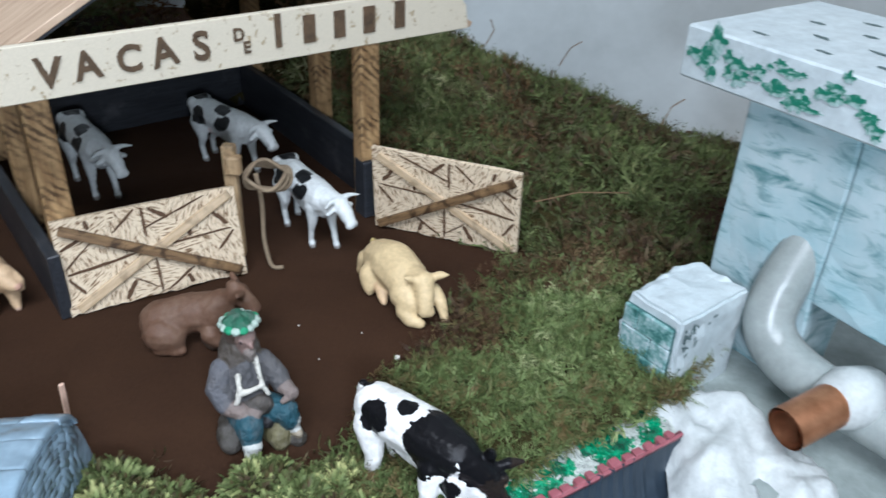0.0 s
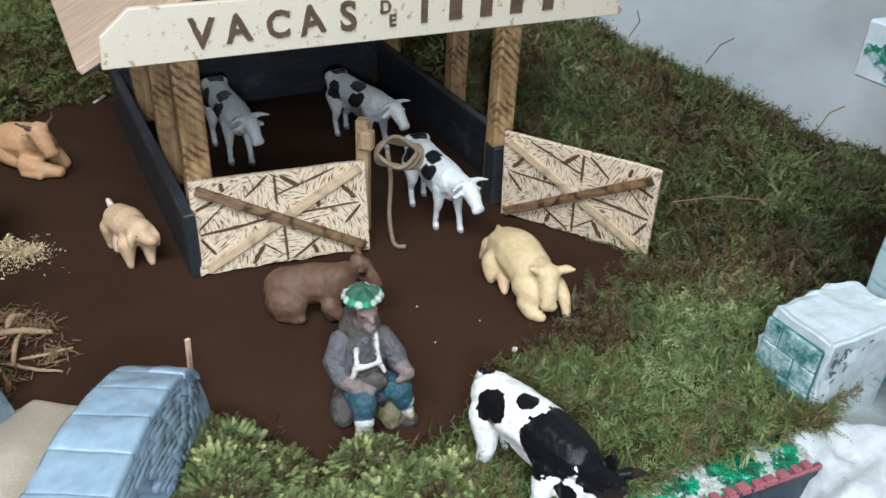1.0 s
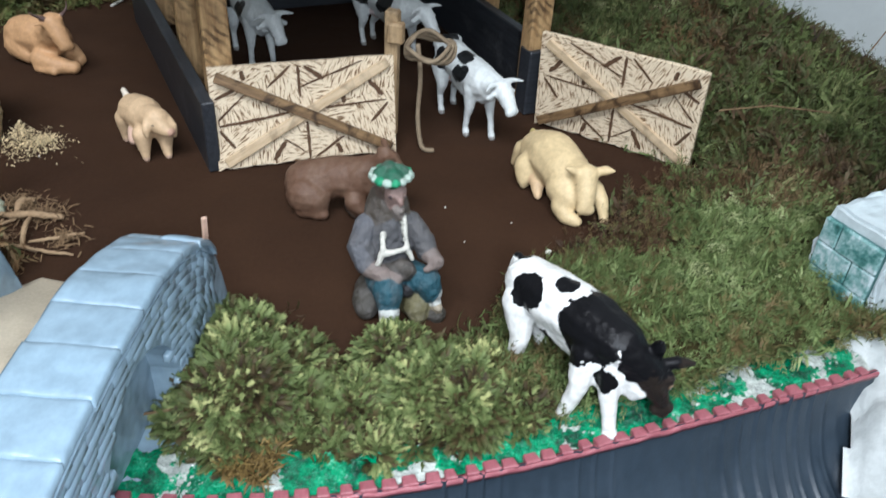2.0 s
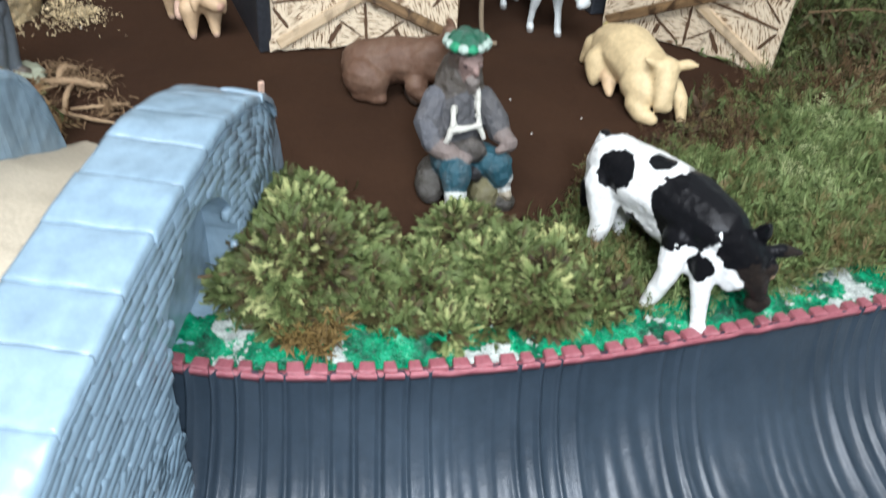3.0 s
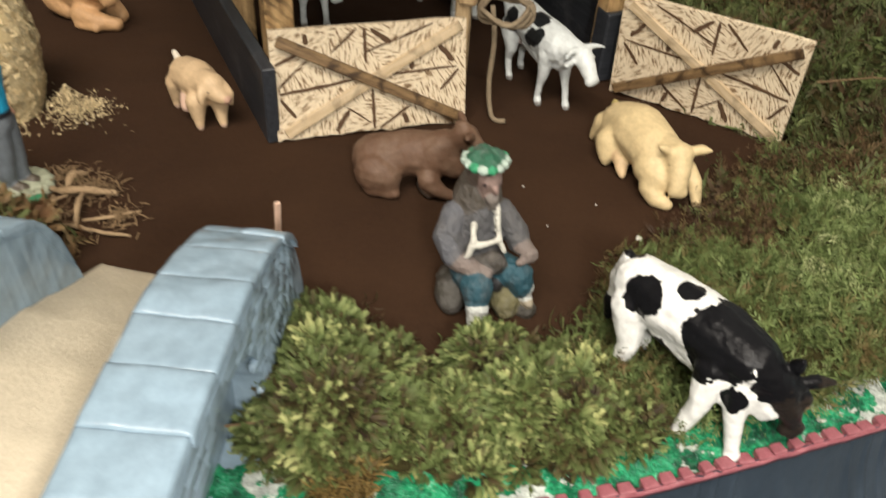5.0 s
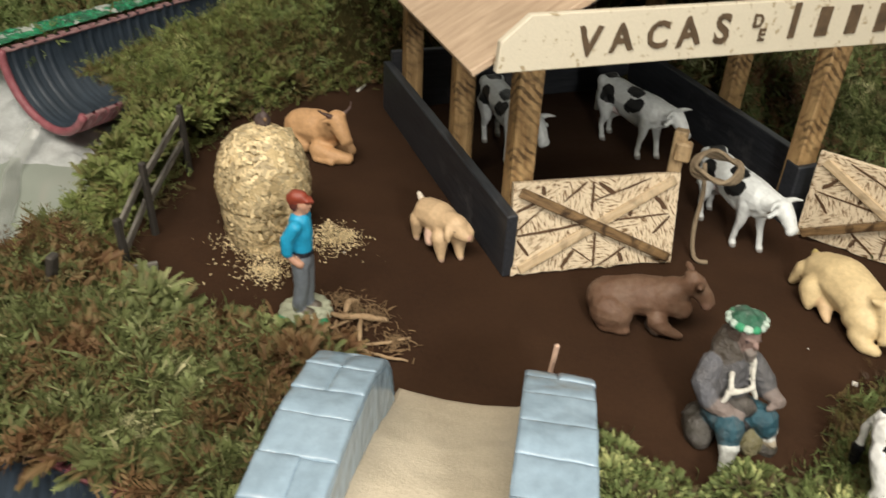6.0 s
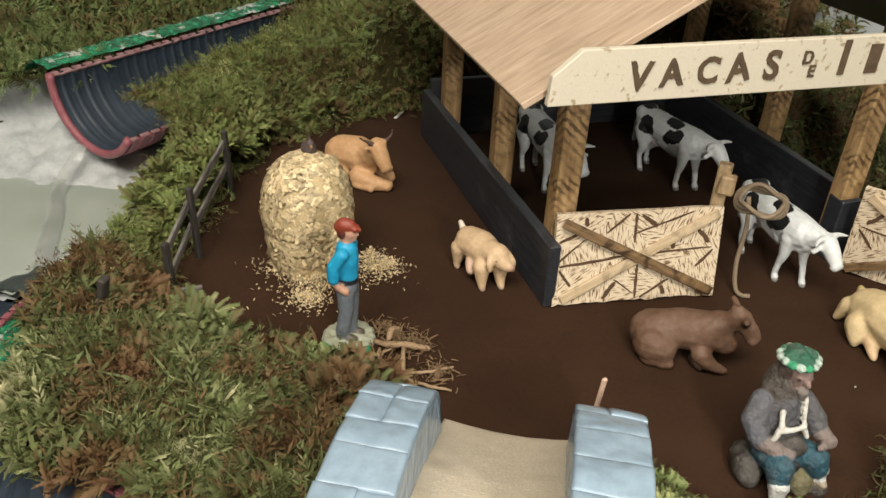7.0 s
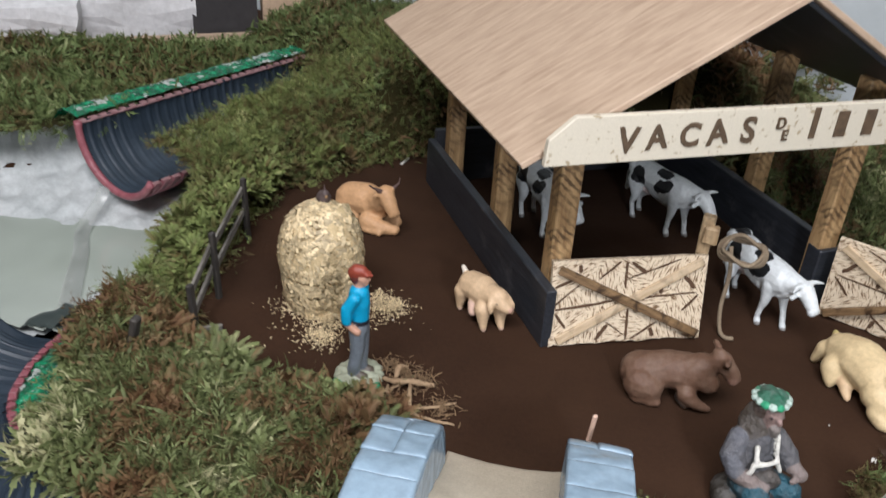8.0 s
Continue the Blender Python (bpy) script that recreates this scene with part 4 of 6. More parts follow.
def gate(m, label, width=0.0896, height=0.0505, mirror=1):
    """A chipboard gate with a lath X on its front and burnt strokes scratched into it."""
    ob = thing("stable_gate", label, "gate", m, "stable gates")
    bm = bmesh.new()
    rnd = random.Random(3)
    n = 26
    lower = [(width * i / n, 0.0016 * noise.noise(Vector((i * 0.7, mirror * 3.3, 0))) + (0.0005 if i in (0, n) else 0.0012)) for i in range(n + 1)]
    upper = [(width * i / 6, height + 0.0006 * noise.noise(Vector((i * 0.9, 7, 0)))) for i in range(6, -1, -1)]
    f = bm.faces.new([bm.verts.new((x, 0, z)) for x, z in lower + upper])
    g = bmesh.ops.extrude_face_region(bm, geom=[f])
    for v in g["geom"]:
        if isinstance(v, bmesh.types.BMVert):
            v.co.y += 0.003
    bmesh.ops.recalc_face_normals(bm, faces=bm.faces[:])
    part("panel", bm, CHIP, ob)
    bars = [((0.003, height - 0.004), (width - 0.003, 0.0045), -0.0046), ((0.004, 0.004), (width - 0.003, height - 0.003), -0.0028)]
    for k, (a, b, y) in enumerate(bars):
        if mirror < 0:
            a, b = (a[0], height - a[1]), (b[0], height - b[1])
        d = Vector((b[0] - a[0], 0, b[1] - a[1]))
        bm = bmesh.new()
        block(bm, (d.length / 2, 0, 0), (d.length, 0.0018, 0.0052), None, 0.0004, 0.0003, k)
        lath = part("brace", bm, BRACE if k else DARKBRACE, ob)
        lath.matrix_basis = Matrix.Translation((a[0], y + 0.0018, a[1])) @ Matrix.Rotation(-math.atan2(d.z, d.x), 4, "Y")
    for u0, v0, u1, v1, w in STROKES:
        if mirror < 0:
            u0, u1 = 1 - u0, 1 - u1
        p, q = Vector((width * u0, 0, height * (1 - v0))), Vector((width * u1, 0, height * (1 - v1)))
        d = q - p
        bm = bmesh.new()
        n = 6
        ups = [bm.verts.new((d.length * i / n, 0, w * (0.75 + 0.5 * rnd.random()) * (0.5 if i in (0, n) else 1) + rnd.uniform(-1, 1) * 0.0002)) for i in range(n + 1)]
        lows = [bm.verts.new((d.length * i / n, 0, -w * (0.75 + 0.5 * rnd.random()) * (0.5 if i in (0, n) else 1) + rnd.uniform(-1, 1) * 0.0002)) for i in range(n + 1)]
        f = bm.faces.new(lows + ups[::-1])
        for g in bmesh.ops.extrude_face_region(bm, geom=[f])["geom"]:
            if isinstance(g, bmesh.types.BMVert):
                g.co.y += 0.0006
        bmesh.ops.recalc_face_normals(bm, faces=bm.faces[:])
        cut = part("stroke", bm, GROOVE, ob)
        cut.matrix_basis = Matrix.Translation((p.x, -0.00035, p.z)) @ Matrix.Rotation(-math.atan2(d.z, d.x), 4, "Y")
    return ob


def stand(a, b, lean=0.0):
    return Matrix.Translation((a[0], a[1], 0)) @ Matrix.Rotation(math.atan2(b[1] - a[1], b[0] - a[0]), 4, "Z") @ Matrix.Rotation(radians(lean), 4, "X")


gate(stand((-0.0825, 0.4085), (-0.0075, 0.4575), -11), "closed scorched chipboard gate with crossed laths, leaning on its post")
gate(stand((0.0555, 0.5195), (0.1405, 0.4935), 5), "open scorched chipboard gate with crossed laths, swung out on the soil", mirror=-1, height=0.0545)

# stake behind the gate with a coil of rope
stake = thing("rope_stake", "short wooden stake behind the gate with a hemp rope coil", "stake", pose(-0.0170, 0.4775, 0))
bm = bmesh.new()
block(bm, (0, 0, 0.034), (0.0070, 0.006, 0.068), None, 0.0008, 0.0006)
part("stake", bm, STAKE, stake)
bm = bmesh.new()
block(bm, (0.0025, -0.003, 0.0575), (0.0085, 0.0055, 0.0105), None, 0.0010, 0.0010, 4)
part("cross_piece", bm, STAKE, stake)
for k in range(3):
    loop = [(0.021 + (0.0125 - 0.001 * k) * math.cos(a), -0.004 - 0.0020 * k + 0.009 * math.sin(a), 0.052 + 0.0016 * k + 0.0035 * math.sin(a) + 0.0015 * math.sin(3 * a + k)) for a in np.linspace(0, math.tau, 30)]
    part("rope_coil", tube(loop, 0.0012, 6), ROPE, stake, "", True)
part("rope_tail", tube([tuple(p) for p in smooth_line([(0.0145, -0.004, 0.054), (0.0172, -0.0065, 0.038), (0.017, -0.008, 0.018), (0.0195, -0.0105, 0.004), (0.023, -0.014, 0.0015), (0.028, -0.013, 0.0015)], 0.002)], 0.0013, 6), ROPE, stake, "", True)

# ---- fountain ----
FOUNT = Matrix.Translation((0.2225, 0.446, 0)) @ Matrix.Rotation(math.atan2(-0.8, 0.6), 4, "Z")
fountain = thing("foam_fountain", "white foam fountain tower washed teal with a green dabbed cap", "fountain", FOUNT)


def foam_block(name, a, b, material, rough=0.002, cuts=5):
    bm = bmesh.new()
    size = [q - p for p, q in zip(a, b)]
    block(bm, [(p + q) / 2 for p, q in zip(a, b)], size, None, 0)
    bmesh.ops.subdivide_edges(bm, edges=bm.edges[:], cuts=cuts, use_grid_fill=True)
    for v in bm.verts:
        v.co += Vector(noise.noise_vector(v.co * 60)) * rough
    bmesh.ops.bevel(bm, geom=[e for e in bm.edges if e.calc_face_angle(0) > 1.0], offset=0.001, segments=1, affect="EDGES")
    return part(name, bm, material, fountain, "", False)


def dab(name, w, h, seed, material, m, parent, ragged=0.45):
    """A dab of paint with a ragged outline, a few tenths of a millimetre thick."""
    bm = bmesh.new()
    n = 26
    ring = []
    for k in range(n):
        a = k * math.tau / n
        r = 0.75 + ragged * noise.noise(Vector((2.1 * math.cos(a), 2.1 * math.sin(a), seed * 3.7))) + 0.6 * ragged * noise.noise(Vector((6 * math.cos(a), 6 * math.sin(a), seed)))
        ring.append((w / 2 * r * math.cos(a), h / 2 * r * math.sin(a)))
    low = [bm.verts.new((x, y, 0)) for x, y in ring]
    top = [bm.verts.new((0.95 * x, 0.95 * y, 0.00018)) for x, y in ring]
    for k in range(n):
        bm.faces.new((low[k], low[(k + 1) % n], top[(k + 1) % n], top[k]))
    bm.faces.new(top)
    ob = part(name, bm, material, parent)
    ob.matrix_basis = m
    return ob


foam_block("tower_wall", (0.0150, 0.0, -0.02), (0.068, 0.032, 0.125), FOAMBRICK, 0.0014)
foam_block("tower_wall", (0.0685, 0.0, 0.0455), (0.235, 0.032, 0.125), FOAMBRICK, 0.0014)
foam_block("tower_cap", (-0.0175, -0.0105, 0.1256), (0.25, 0.085, 0.1490), FOAM, 0.0003, 7)
UPRIGHT = Matrix.Rotation(math.pi / 2, 4, "X")
_r = random.Random(17)
# green dabs in a row along the front of the cap
for x, z, w, h in ((-0.0045, 0.1400, 0.0125, 0.0190), (0.0115, 0.1345, 0.0120, 0.0130), (0.0220, 0.1395, 0.0075, 0.0085), (0.0370, 0.1430, 0.0110, 0.0070), (0.0400, 0.1335, 0.0200, 0.0110), (0.0580, 0.1395, 0.0150, 0.0120), (0.0720, 0.1330, 0.0110, 0.0090), (0.0880, 0.1390, 0.0140, 0.0130), (0.107, 0.1350, 0.0150, 0.0110)):
    for k in range(9):
        dab("paint_dab", w * _r.uniform(0.30, 0.80), h * _r.uniform(0.30, 0.80), x * 900 + k, DAB, Matrix.Translation((x + _r.gauss(0, 0.26) * w, -0.0108 - 0.00004 * k, z + _r.gauss(0, 0.24) * h)) @ UPRIGHT, fountain, 0.5)
# dark dashes on the top of the cap
for row in range(4):
    for col in range(8):
        x, y = 0.012 + 0.026 * col + 0.012 * (row % 2) + _r.uniform(-0.003, 0.003), 0.006 + 0.019 * row + _r.uniform(-0.002, 0.002)
        dab("dash", _r.uniform(0.009, 0.014), _r.uniform(0.0022, 0.0036), row * 9 + col, GREYDASH, Matrix.Translation((x, y, 0.1493)) @ Matrix.Rotation(_r.uniform(-0.15, 0.15), 4, "Z"), fountain, 0.6)
trough = thing("foam_block", "small white foam block with teal brick paint beside the river", "stone block", Matrix.Translation((0.184, 0.391, 0)) @ Matrix.Rotation(math.atan2(-0.77, 0.64), 4, "Z"))
bm = bmesh.new()
block(bm, (0.015, 0.023, 0.0225), (0.030, 0.046, 0.051), None, 0)
bmesh.ops.subdivide_edges(bm, edges=bm.edges[:], cuts=7, use_grid_fill=True)
for v in bm.verts:
    v.co += Vector(noise.noise_vector(v.co * 90)) * 0.0016
bmesh.ops.bevel(bm, geom=[e for e in bm.edges if e.calc_face_angle(0) > 1.0], offset=0.0014, segments=2, affect="EDGES")
part("block", bm, FOAM, trough)
bm = bmesh.new()
block(bm, (0.0145, -0.0012, 0.021), (0.027, 0.0026, 0.045), None, 0.0008, 0.0006, 3)
part("joint_bed", bm, JOINTPAINT, trough, "dark teal scored joints")
for row in range(4):
    for x0, x1 in (((0.0015, 0.0275),), ((0.0015, 0.0118), (0.0122, 0.0275)), ((0.0015, 0.0175), (0.0179, 0.0275)), ((0.0015, 0.0090), (0.0094, 0.0275)))[row]:
        bm = bmesh.new()
        block(bm, ((x0 + x1) / 2, -0.0022, 0.0060 + row * 0.0107), (x1 - x0, 0.0018, 0.0103), None, 0.0, 0.0004, row * 3 + x0 * 900)
        bmesh.ops.bevel(bm, geom=bm.edges[:], offset=0.0005, segments=1, affect="EDGES")
        part("brick", bm, TEALWASH, trough, "white foam brick smeared with teal paint")
for k in range(22):
    dab("dark_fleck", _r.uniform(0.0016, 0.0048), _r.uniform(0.0010, 0.0024), k + 50, GREYDASH, Matrix.Translation((0.0318, abs(_r.gauss(0.002, 0.008)), 0.046 - abs(_r.gauss(0, 0.010)))) @ Matrix.Rotation(math.pi / 2, 4, "Z") @ UPRIGHT @ Matrix.Rotation(_r.uniform(0, 3), 4, "Z"), trough, 0.8)

outlet = thing("fountain_pipe", "greyish white bent pipe with a short copper outlet", "pipe")
part("bent_pipe", tube([tuple(p) for p in smooth_line([(0.292, 0.434, 0.104), (0.268, 0.411, 0.074), (0.254, 0.400, 0.052), (0.2485, 0.393, 0.036), (0.2515, 0.384, 0.0265), (0.260, 0.370, 0.0225), (0.272, 0.354, 0.022), (0.303, 0.318, 0.022)], 0.004)], 0.0112, 18), GREYPLASTIC, outlet, "", True)
part("collar", tube([(0.279, 0.354, 0.027), (0.268, 0.348, 0.030), (0.259, 0.343, 0.030)], [0.0125, 0.0130, 0.0098], 16), PLASTER, outlet, "", True)
bm = bmesh.new()
a, b = Vector((0.2630, 0.3450, 0.0305)), Vector((0.2390, 0.3320, 0.0260))
for ra in (0.0090, 0.0079):
    tube([a, a.lerp(b, 0.5), b], ra, 20, bm, closed=False)
part("copper_outlet", bm, COPPER, outlet, "bare copper outlet tube", True)


FOAMRING = [(0.190, 0.366), (0.190, 0.352), (0.202, 0.347), (0.206, 0.336), (0.203, 0.318), (0.210, 0.27), (0.33, 0.24), (0.30, 0.300), (0.272, 0.322), (0.246, 0.362), (0.228, 0.378), (0.208, 0.372)]


def foam_height(X, Y):
    edge = np.clip((0.004 - edge_distance(X, Y, FOAMRING) + 0.003 * lumps(X, Y, 90, 1.0)) / 0.012, 0, 1)
    h = 0.009 + 0.008 * lumps(X, Y, 38, 3.0) + 0.0016 * lumps(X, Y, 130, 5.0) + 0.006 * np.exp(-((X - 0.226) ** 2 + (Y - 0.366) ** 2) / 0.0002)
    return -0.006 + (h + 0.006) * np.sqrt(edge) - 0.55 * np.clip(0.335 - Y, 0, 0.06) * (X < 0.27)


BASINRING = [(0.236, 0.407), (0.206, 0.366), (0.222, 0.335), (0.30, 0.21), (0.43, 0.21), (0.43, 0.42), (0.34, 0.47), (0.262, 0.452)]
tagged(sheet("basin_floor", np.arange(0.19, 0.44, 0.006), np.arange(0.20, 0.49, 0.006), lambda X, Y: 0.0006 * lumps(X, Y, 40, 2.0) + 0.001 + 0 * X, BASIN, lambda X, Y: edge_distance(X, Y, BASINRING) < 0), "wet grey basin floor below the fountain", "basin", kind="structure")
tagged(sheet("spilling_foam", np.arange(0.182, 0.345, 0.0025), np.arange(0.225, 0.392, 0.0025), foam_height, PLASTER, lambda X, Y: edge_distance(X, Y, FOAMRING) < 0.006), "white hardened foam and silicone spilling into the river", "water", kind="structure")

# ---- fence ----
fence = thing("yard_fence", "broken grey wooden toy fence at the edge of the yard", "fence")


def stick(name, a, b, w, d, material, parent, label=""):
    a, b = Vector(a), Vector(b)
    bm = bmesh.new()
    n = (b - a).length
    block(bm, (0, 0, n / 2), (w, d, n), None, min(w, d) * 0.2, 0.0004, a.x * 90)
    ob = part(name, bm, material, parent, label)
    ob.matrix_basis = Matrix.Translation(a) @ (b - a).to_track_quat("Z", "Y").to_matrix().to_4x4()
    return ob


for x, y, h in ((-0.2585, 0.330, 0.032), (-0.271, 0.366, 0.043), (-0.299, 0.434, 0.044)):
    stick("fence_post", (x, y, -0.002), (x - 0.001, y, h), 0.0038, 0.0032, POSTDARK, fence)
stick("fence_post", (-0.262, 0.283, 0.004), (-0.252, 0.284, 0.041), 0.0050, 0.0036, POSTDARK, fence)
for a, b in (((-0.261, 0.330, 0.024), (-0.2735, 0.366, 0.034)), ((-0.261, 0.331, 0.010), (-0.2735, 0.366, 0.020)), ((-0.2735, 0.367, 0.033), (-0.301, 0.434, 0.036)), ((-0.2735, 0.367, 0.018), (-0.301, 0.434, 0.021))):
    stick("fence_rail", a, b, 0.0016, 0.0050, FENCEWOOD, fence)
for a, b in (((-0.268, 0.317, 0.0045), (-0.249, 0.340, 0.0025)), ((-0.270, 0.322, 0.003), (-0.258, 0.327, 0.006))):
    tagged(stick("fallen_plank", a, b, 0.0018, 0.0046, FENCEWOOD, None), "loose grey plank fallen from the fence", "plank")
tagged(stick("match_stick", (-0.0425, 0.3235, 0.0), (-0.0395, 0.3215, 0.0355), 0.0020, 0.0015, PINKWOOD, None), "plain pinkish wooden stick standing in the soil", "stick")

# ---- hay, straw, litter ----
hay = thing("haystack", "golden haystack in two tiers of chopped straw", "haystack", pose(-0.2160, 0.391, 0))


def heap(profile, lump, seed):
    """A turned heap with a rough outline: (radius, height) from bottom to top."""
    bm = bmesh.new()
    rings = []
    for r, z in profile:
        rings.append([])
        for k in range(40):
            a = k * math.tau / 40
            q = Vector((r * math.cos(a), r * math.sin(a), z))
            rings[-1].append(bm.verts.new(q + q.normalized() * lump * (noise.fractal(q * 110 + Vector((seed, 0, 0)), 0.8, 2.0, 3) + 0.9 * noise.noise(q * 45 + Vector((0, seed, 0))))))
    for p, q in zip(rings, rings[1:]):
        for k in range(40):
            bm.faces.new((p[k], p[(k + 1) % 40], q[(k + 1) % 40], q[k]))
    bm.faces.new(rings[-1])
    return bm


LOWER = [(0.0180, -0.001), (0.0196, 0.004), (0.0212, 0.011), (0.0219, 0.018), (0.0220, 0.024), (0.0212, 0.030)]
UPPER = [(0.0205, 0.0235), (0.0228, 0.0262), (0.0234, 0.032), (0.0228, 0.040), (0.0212, 0.048), (0.0176, 0.0552), (0.0118, 0.0602), (0.0055, 0.0625), (0.001, 0.063)]
part("lower_tier", heap(LOWER, 0.0036, 1), STRAW, hay, "", True)
part("upper_tier", heap(UPPER, 0.0036, 5), STRAW, hay, "", True)


def flakes(name, places, length, width, material, parent=None, lift=0.0003, seed=1):
    """Chopped straw: thin bent flakes at places of (point, normal)."""
    rnd = np.random.RandomState(seed)
    V, F = [], []
    for p, nrm in places:
        nrm = Vector(nrm).normalized()
        d = nrm.cross(Vector(rnd.normal(size=3))).normalized()
        d = (d + nrm * rnd.uniform(-0.15, 0.40)).normalized()
        w = d.cross(nrm).normalized() * width * rnd.uniform(0.5, 1.3)
        h = d * length * rnd.uniform(0.4, 1.3) / 2
        c = Vector(p) + nrm * lift
        k = len(V)
        V += [c - h - w, c - h + w, c + nrm * 0.0004 + w, c + nrm * 0.0004 - w, c + h + w, c + h - w]
        F += [(k, k + 1, k + 2, k + 3), (k + 3, k + 2, k + 4, k + 5)]
    return raw(name, np.array([tuple(v) for v in V]), np.array(F), material, parent=parent)


rnd = random.Random(7)
spots = []
for profile, share in ((LOWER, 1700), (UPPER, 2600)):
    for _ in range(share):
        k = rnd.randrange(len(profile) - 1)
        f, a = rnd.random(), rnd.uniform(0, math.tau)
        r, z = (profile[k][i] + f * (profile[k + 1][i] - profile[k][i]) for i in (0, 1))
        slope = (profile[k + 1][1] - profile[k][1], profile[k][0] - profile[k + 1][0])
        spots.append(((r * math.cos(a), r * math.sin(a), z), (slope[0] * math.cos(a), slope[0] * math.sin(a), slope[1])))
tagged(flakes("straw_coat", spots, 0.0044, 0.00085, STRAWPALE, hay, 0.0009), kind="stuff")


def scatter(name, label, spots, count, material, length=0.004, width=0.0004, seed=3):
    rnd = random.Random(seed)
    places = []
    for _ in range(count):
        x, y, r, h = spots[rnd.randrange(len(spots))]
        a, q = rnd.uniform(0, math.tau), abs(rnd.gauss(0, 0.55))
        places.append(((x + r * q * math.cos(a), y + r * q * math.sin(a), 0.001 + h * max(0, 1 - q) * rnd.random()), (rnd.gauss(0, 0.3), rnd.gauss(0, 0.3), 1)))
    return tagged(flakes(name, places, length, width, material, seed=seed), label, "straw", kind="stuff")


scatter("loose_straw", "loose chopped straw scattered round the haystack", [(-0.182, 0.398, 0.015, 0.014), (-0.176, 0.403, 0.012, 0.004), (-0.209, 0.375, 0.03, 0.004), (-0.197, 0.358, 0.012, 0.003), (-0.200, 0.372, 0.010, 0.007), (-0.226, 0.380, 0.010, 0.003)], 3200, STRAWPALE, 0.0019, 0.00022)
scatter("dry_litter", "dry brown root fibres and straw on the soil", [(-0.142, 0.348, 0.012, 0.005), (-0.130, 0.347, 0.010, 0.003), (-0.140, 0.324, 0.012, 0.003), (-0.115, 0.334, 0.010, 0.002), (-0.150, 0.352, 0.010, 0.003)], 620, DRY, 0.0050, 0.00026, 5)
ROOT = two_scale("tan_dry_root", (0.20, 0.125, 0.062), (0.42, 0.295, 0.170), 90, 700, 0.8, 0.7, 0.0008)
tuft = thing("dry_root_tuft", "tangled tan dry root tuft lying on the soil", "root tuft", pose(-0.135, 0.338, 0))
for r, pts in ((0.0017, [(-0.015, 0.003, 0.002), (-0.008, 0.001, 0.004), (0.0, 0.004, 0.0045), (0.005, 0.007, 0.003), (0.011, 0.010, 0.0015)]), (0.0012, [(0.0, 0.003, 0.004), (0.003, -0.004, 0.0045), (0.006, -0.010, 0.003), (0.009, -0.015, 0.0015)]),
               (0.0010, [(-0.010, -0.002, 0.003), (-0.007, -0.008, 0.0035), (0.0, -0.012, 0.0015)]), (0.0011, [(-0.010, -0.023, 0.001), (-0.001, -0.019, 0.002), (0.009, -0.015, 0.002), (0.016, -0.015, 0.001)]),
               (0.0016, [(-0.009, 0.005, 0.003), (-0.010, 0.011, 0.005), (-0.007, 0.016, 0.003)]), (0.0008, [(0.008, -0.010, 0.001), (0.018, -0.006, 0.0025), (0.026, 0.004, 0.001)]), (0.0008, [(0.009, -0.015, 0.002), (0.021, -0.016, 0.003), (0.031, -0.012, 0.001)]), (0.0007, [(-0.018, -0.010, 0.001), (-0.010, -0.008, 0.003), (-0.004, 0.0, 0.004)])):
    line = [(*p[:2], p[2] + 0.0004 * noise.noise(Vector(p) * 400)) for p in smooth_line(pts, 0.0012)]
    part("root", tube(line, [r * (0.62 + 0.38 * math.sin(math.pi * (k + 0.5) / len(line))) * (1 + 0.35 * noise.noise(Vector((k * 0.9, r * 9000, 0)))) for k in range(len(line))], 7), ROOT, tuft, "", True)
WHITE = two_scale("white_scrap", (0.6, 0.58, 0.52), (0.8, 0.78, 0.72), 200, 900, 0.7)
for x, y, l in ((0.0815, 0.3925, 0.0026), (-0.2660, 0.6060, 0.016), (0.030, 0.4130, 0.0008), (0.0620, 0.4100, 0.0007), (0.0450, 0.3880, 0.0007), (-0.170, 0.392, 0.0008)):
    bm = bmesh.new()
    block(bm, (0, 0, 0.0005), (l, min(l, 0.0022), min(l, 0.001)), None, 0.0002, 0.0003)
    ob = tagged(part("paper_scrap", bm, WHITE), "tiny white scrap on the soil", "scrap")
    ob.matrix_world = pose(x, y, 0.0003, 0, 0, 1000 * x)

# ---- beyond the display ----
CARD = two_scale("brown_cardboard", (0.50, 0.36, 0.24), (0.60, 0.45, 0.31), 12, 200, 0.85)
CLOTH = two_scale("white_cloth", (0.66, 0.66, 0.65), (0.80, 0.80, 0.80), 14, 120, 0.9, 0.4, 0.002)
DARKBOX = two_scale("dark_box_paint", (0.03, 0.028, 0.028), (0.055, 0.05, 0.05), 14, 120, 0.7)


def crate(name, label, category, centre, size, turn, material, rough=0.002, z=0.0):
    bm = bmesh.new()
    block(bm, (0, 0, size[2] / 2), size, None, 0)
    bmesh.ops.subdivide_edges(bm, edges=bm.edges[:], cuts=4, use_grid_fill=True)
    for v in bm.verts:
        v.co += Vector(noise.noise_vector(v.co * 22 + Vector(centre + (0,)))) * rough
    ob = tagged(part(name, bm, material), label, category)
    ob.matrix_world = pose(*centre, z, 0, 0, turn)
    return ob


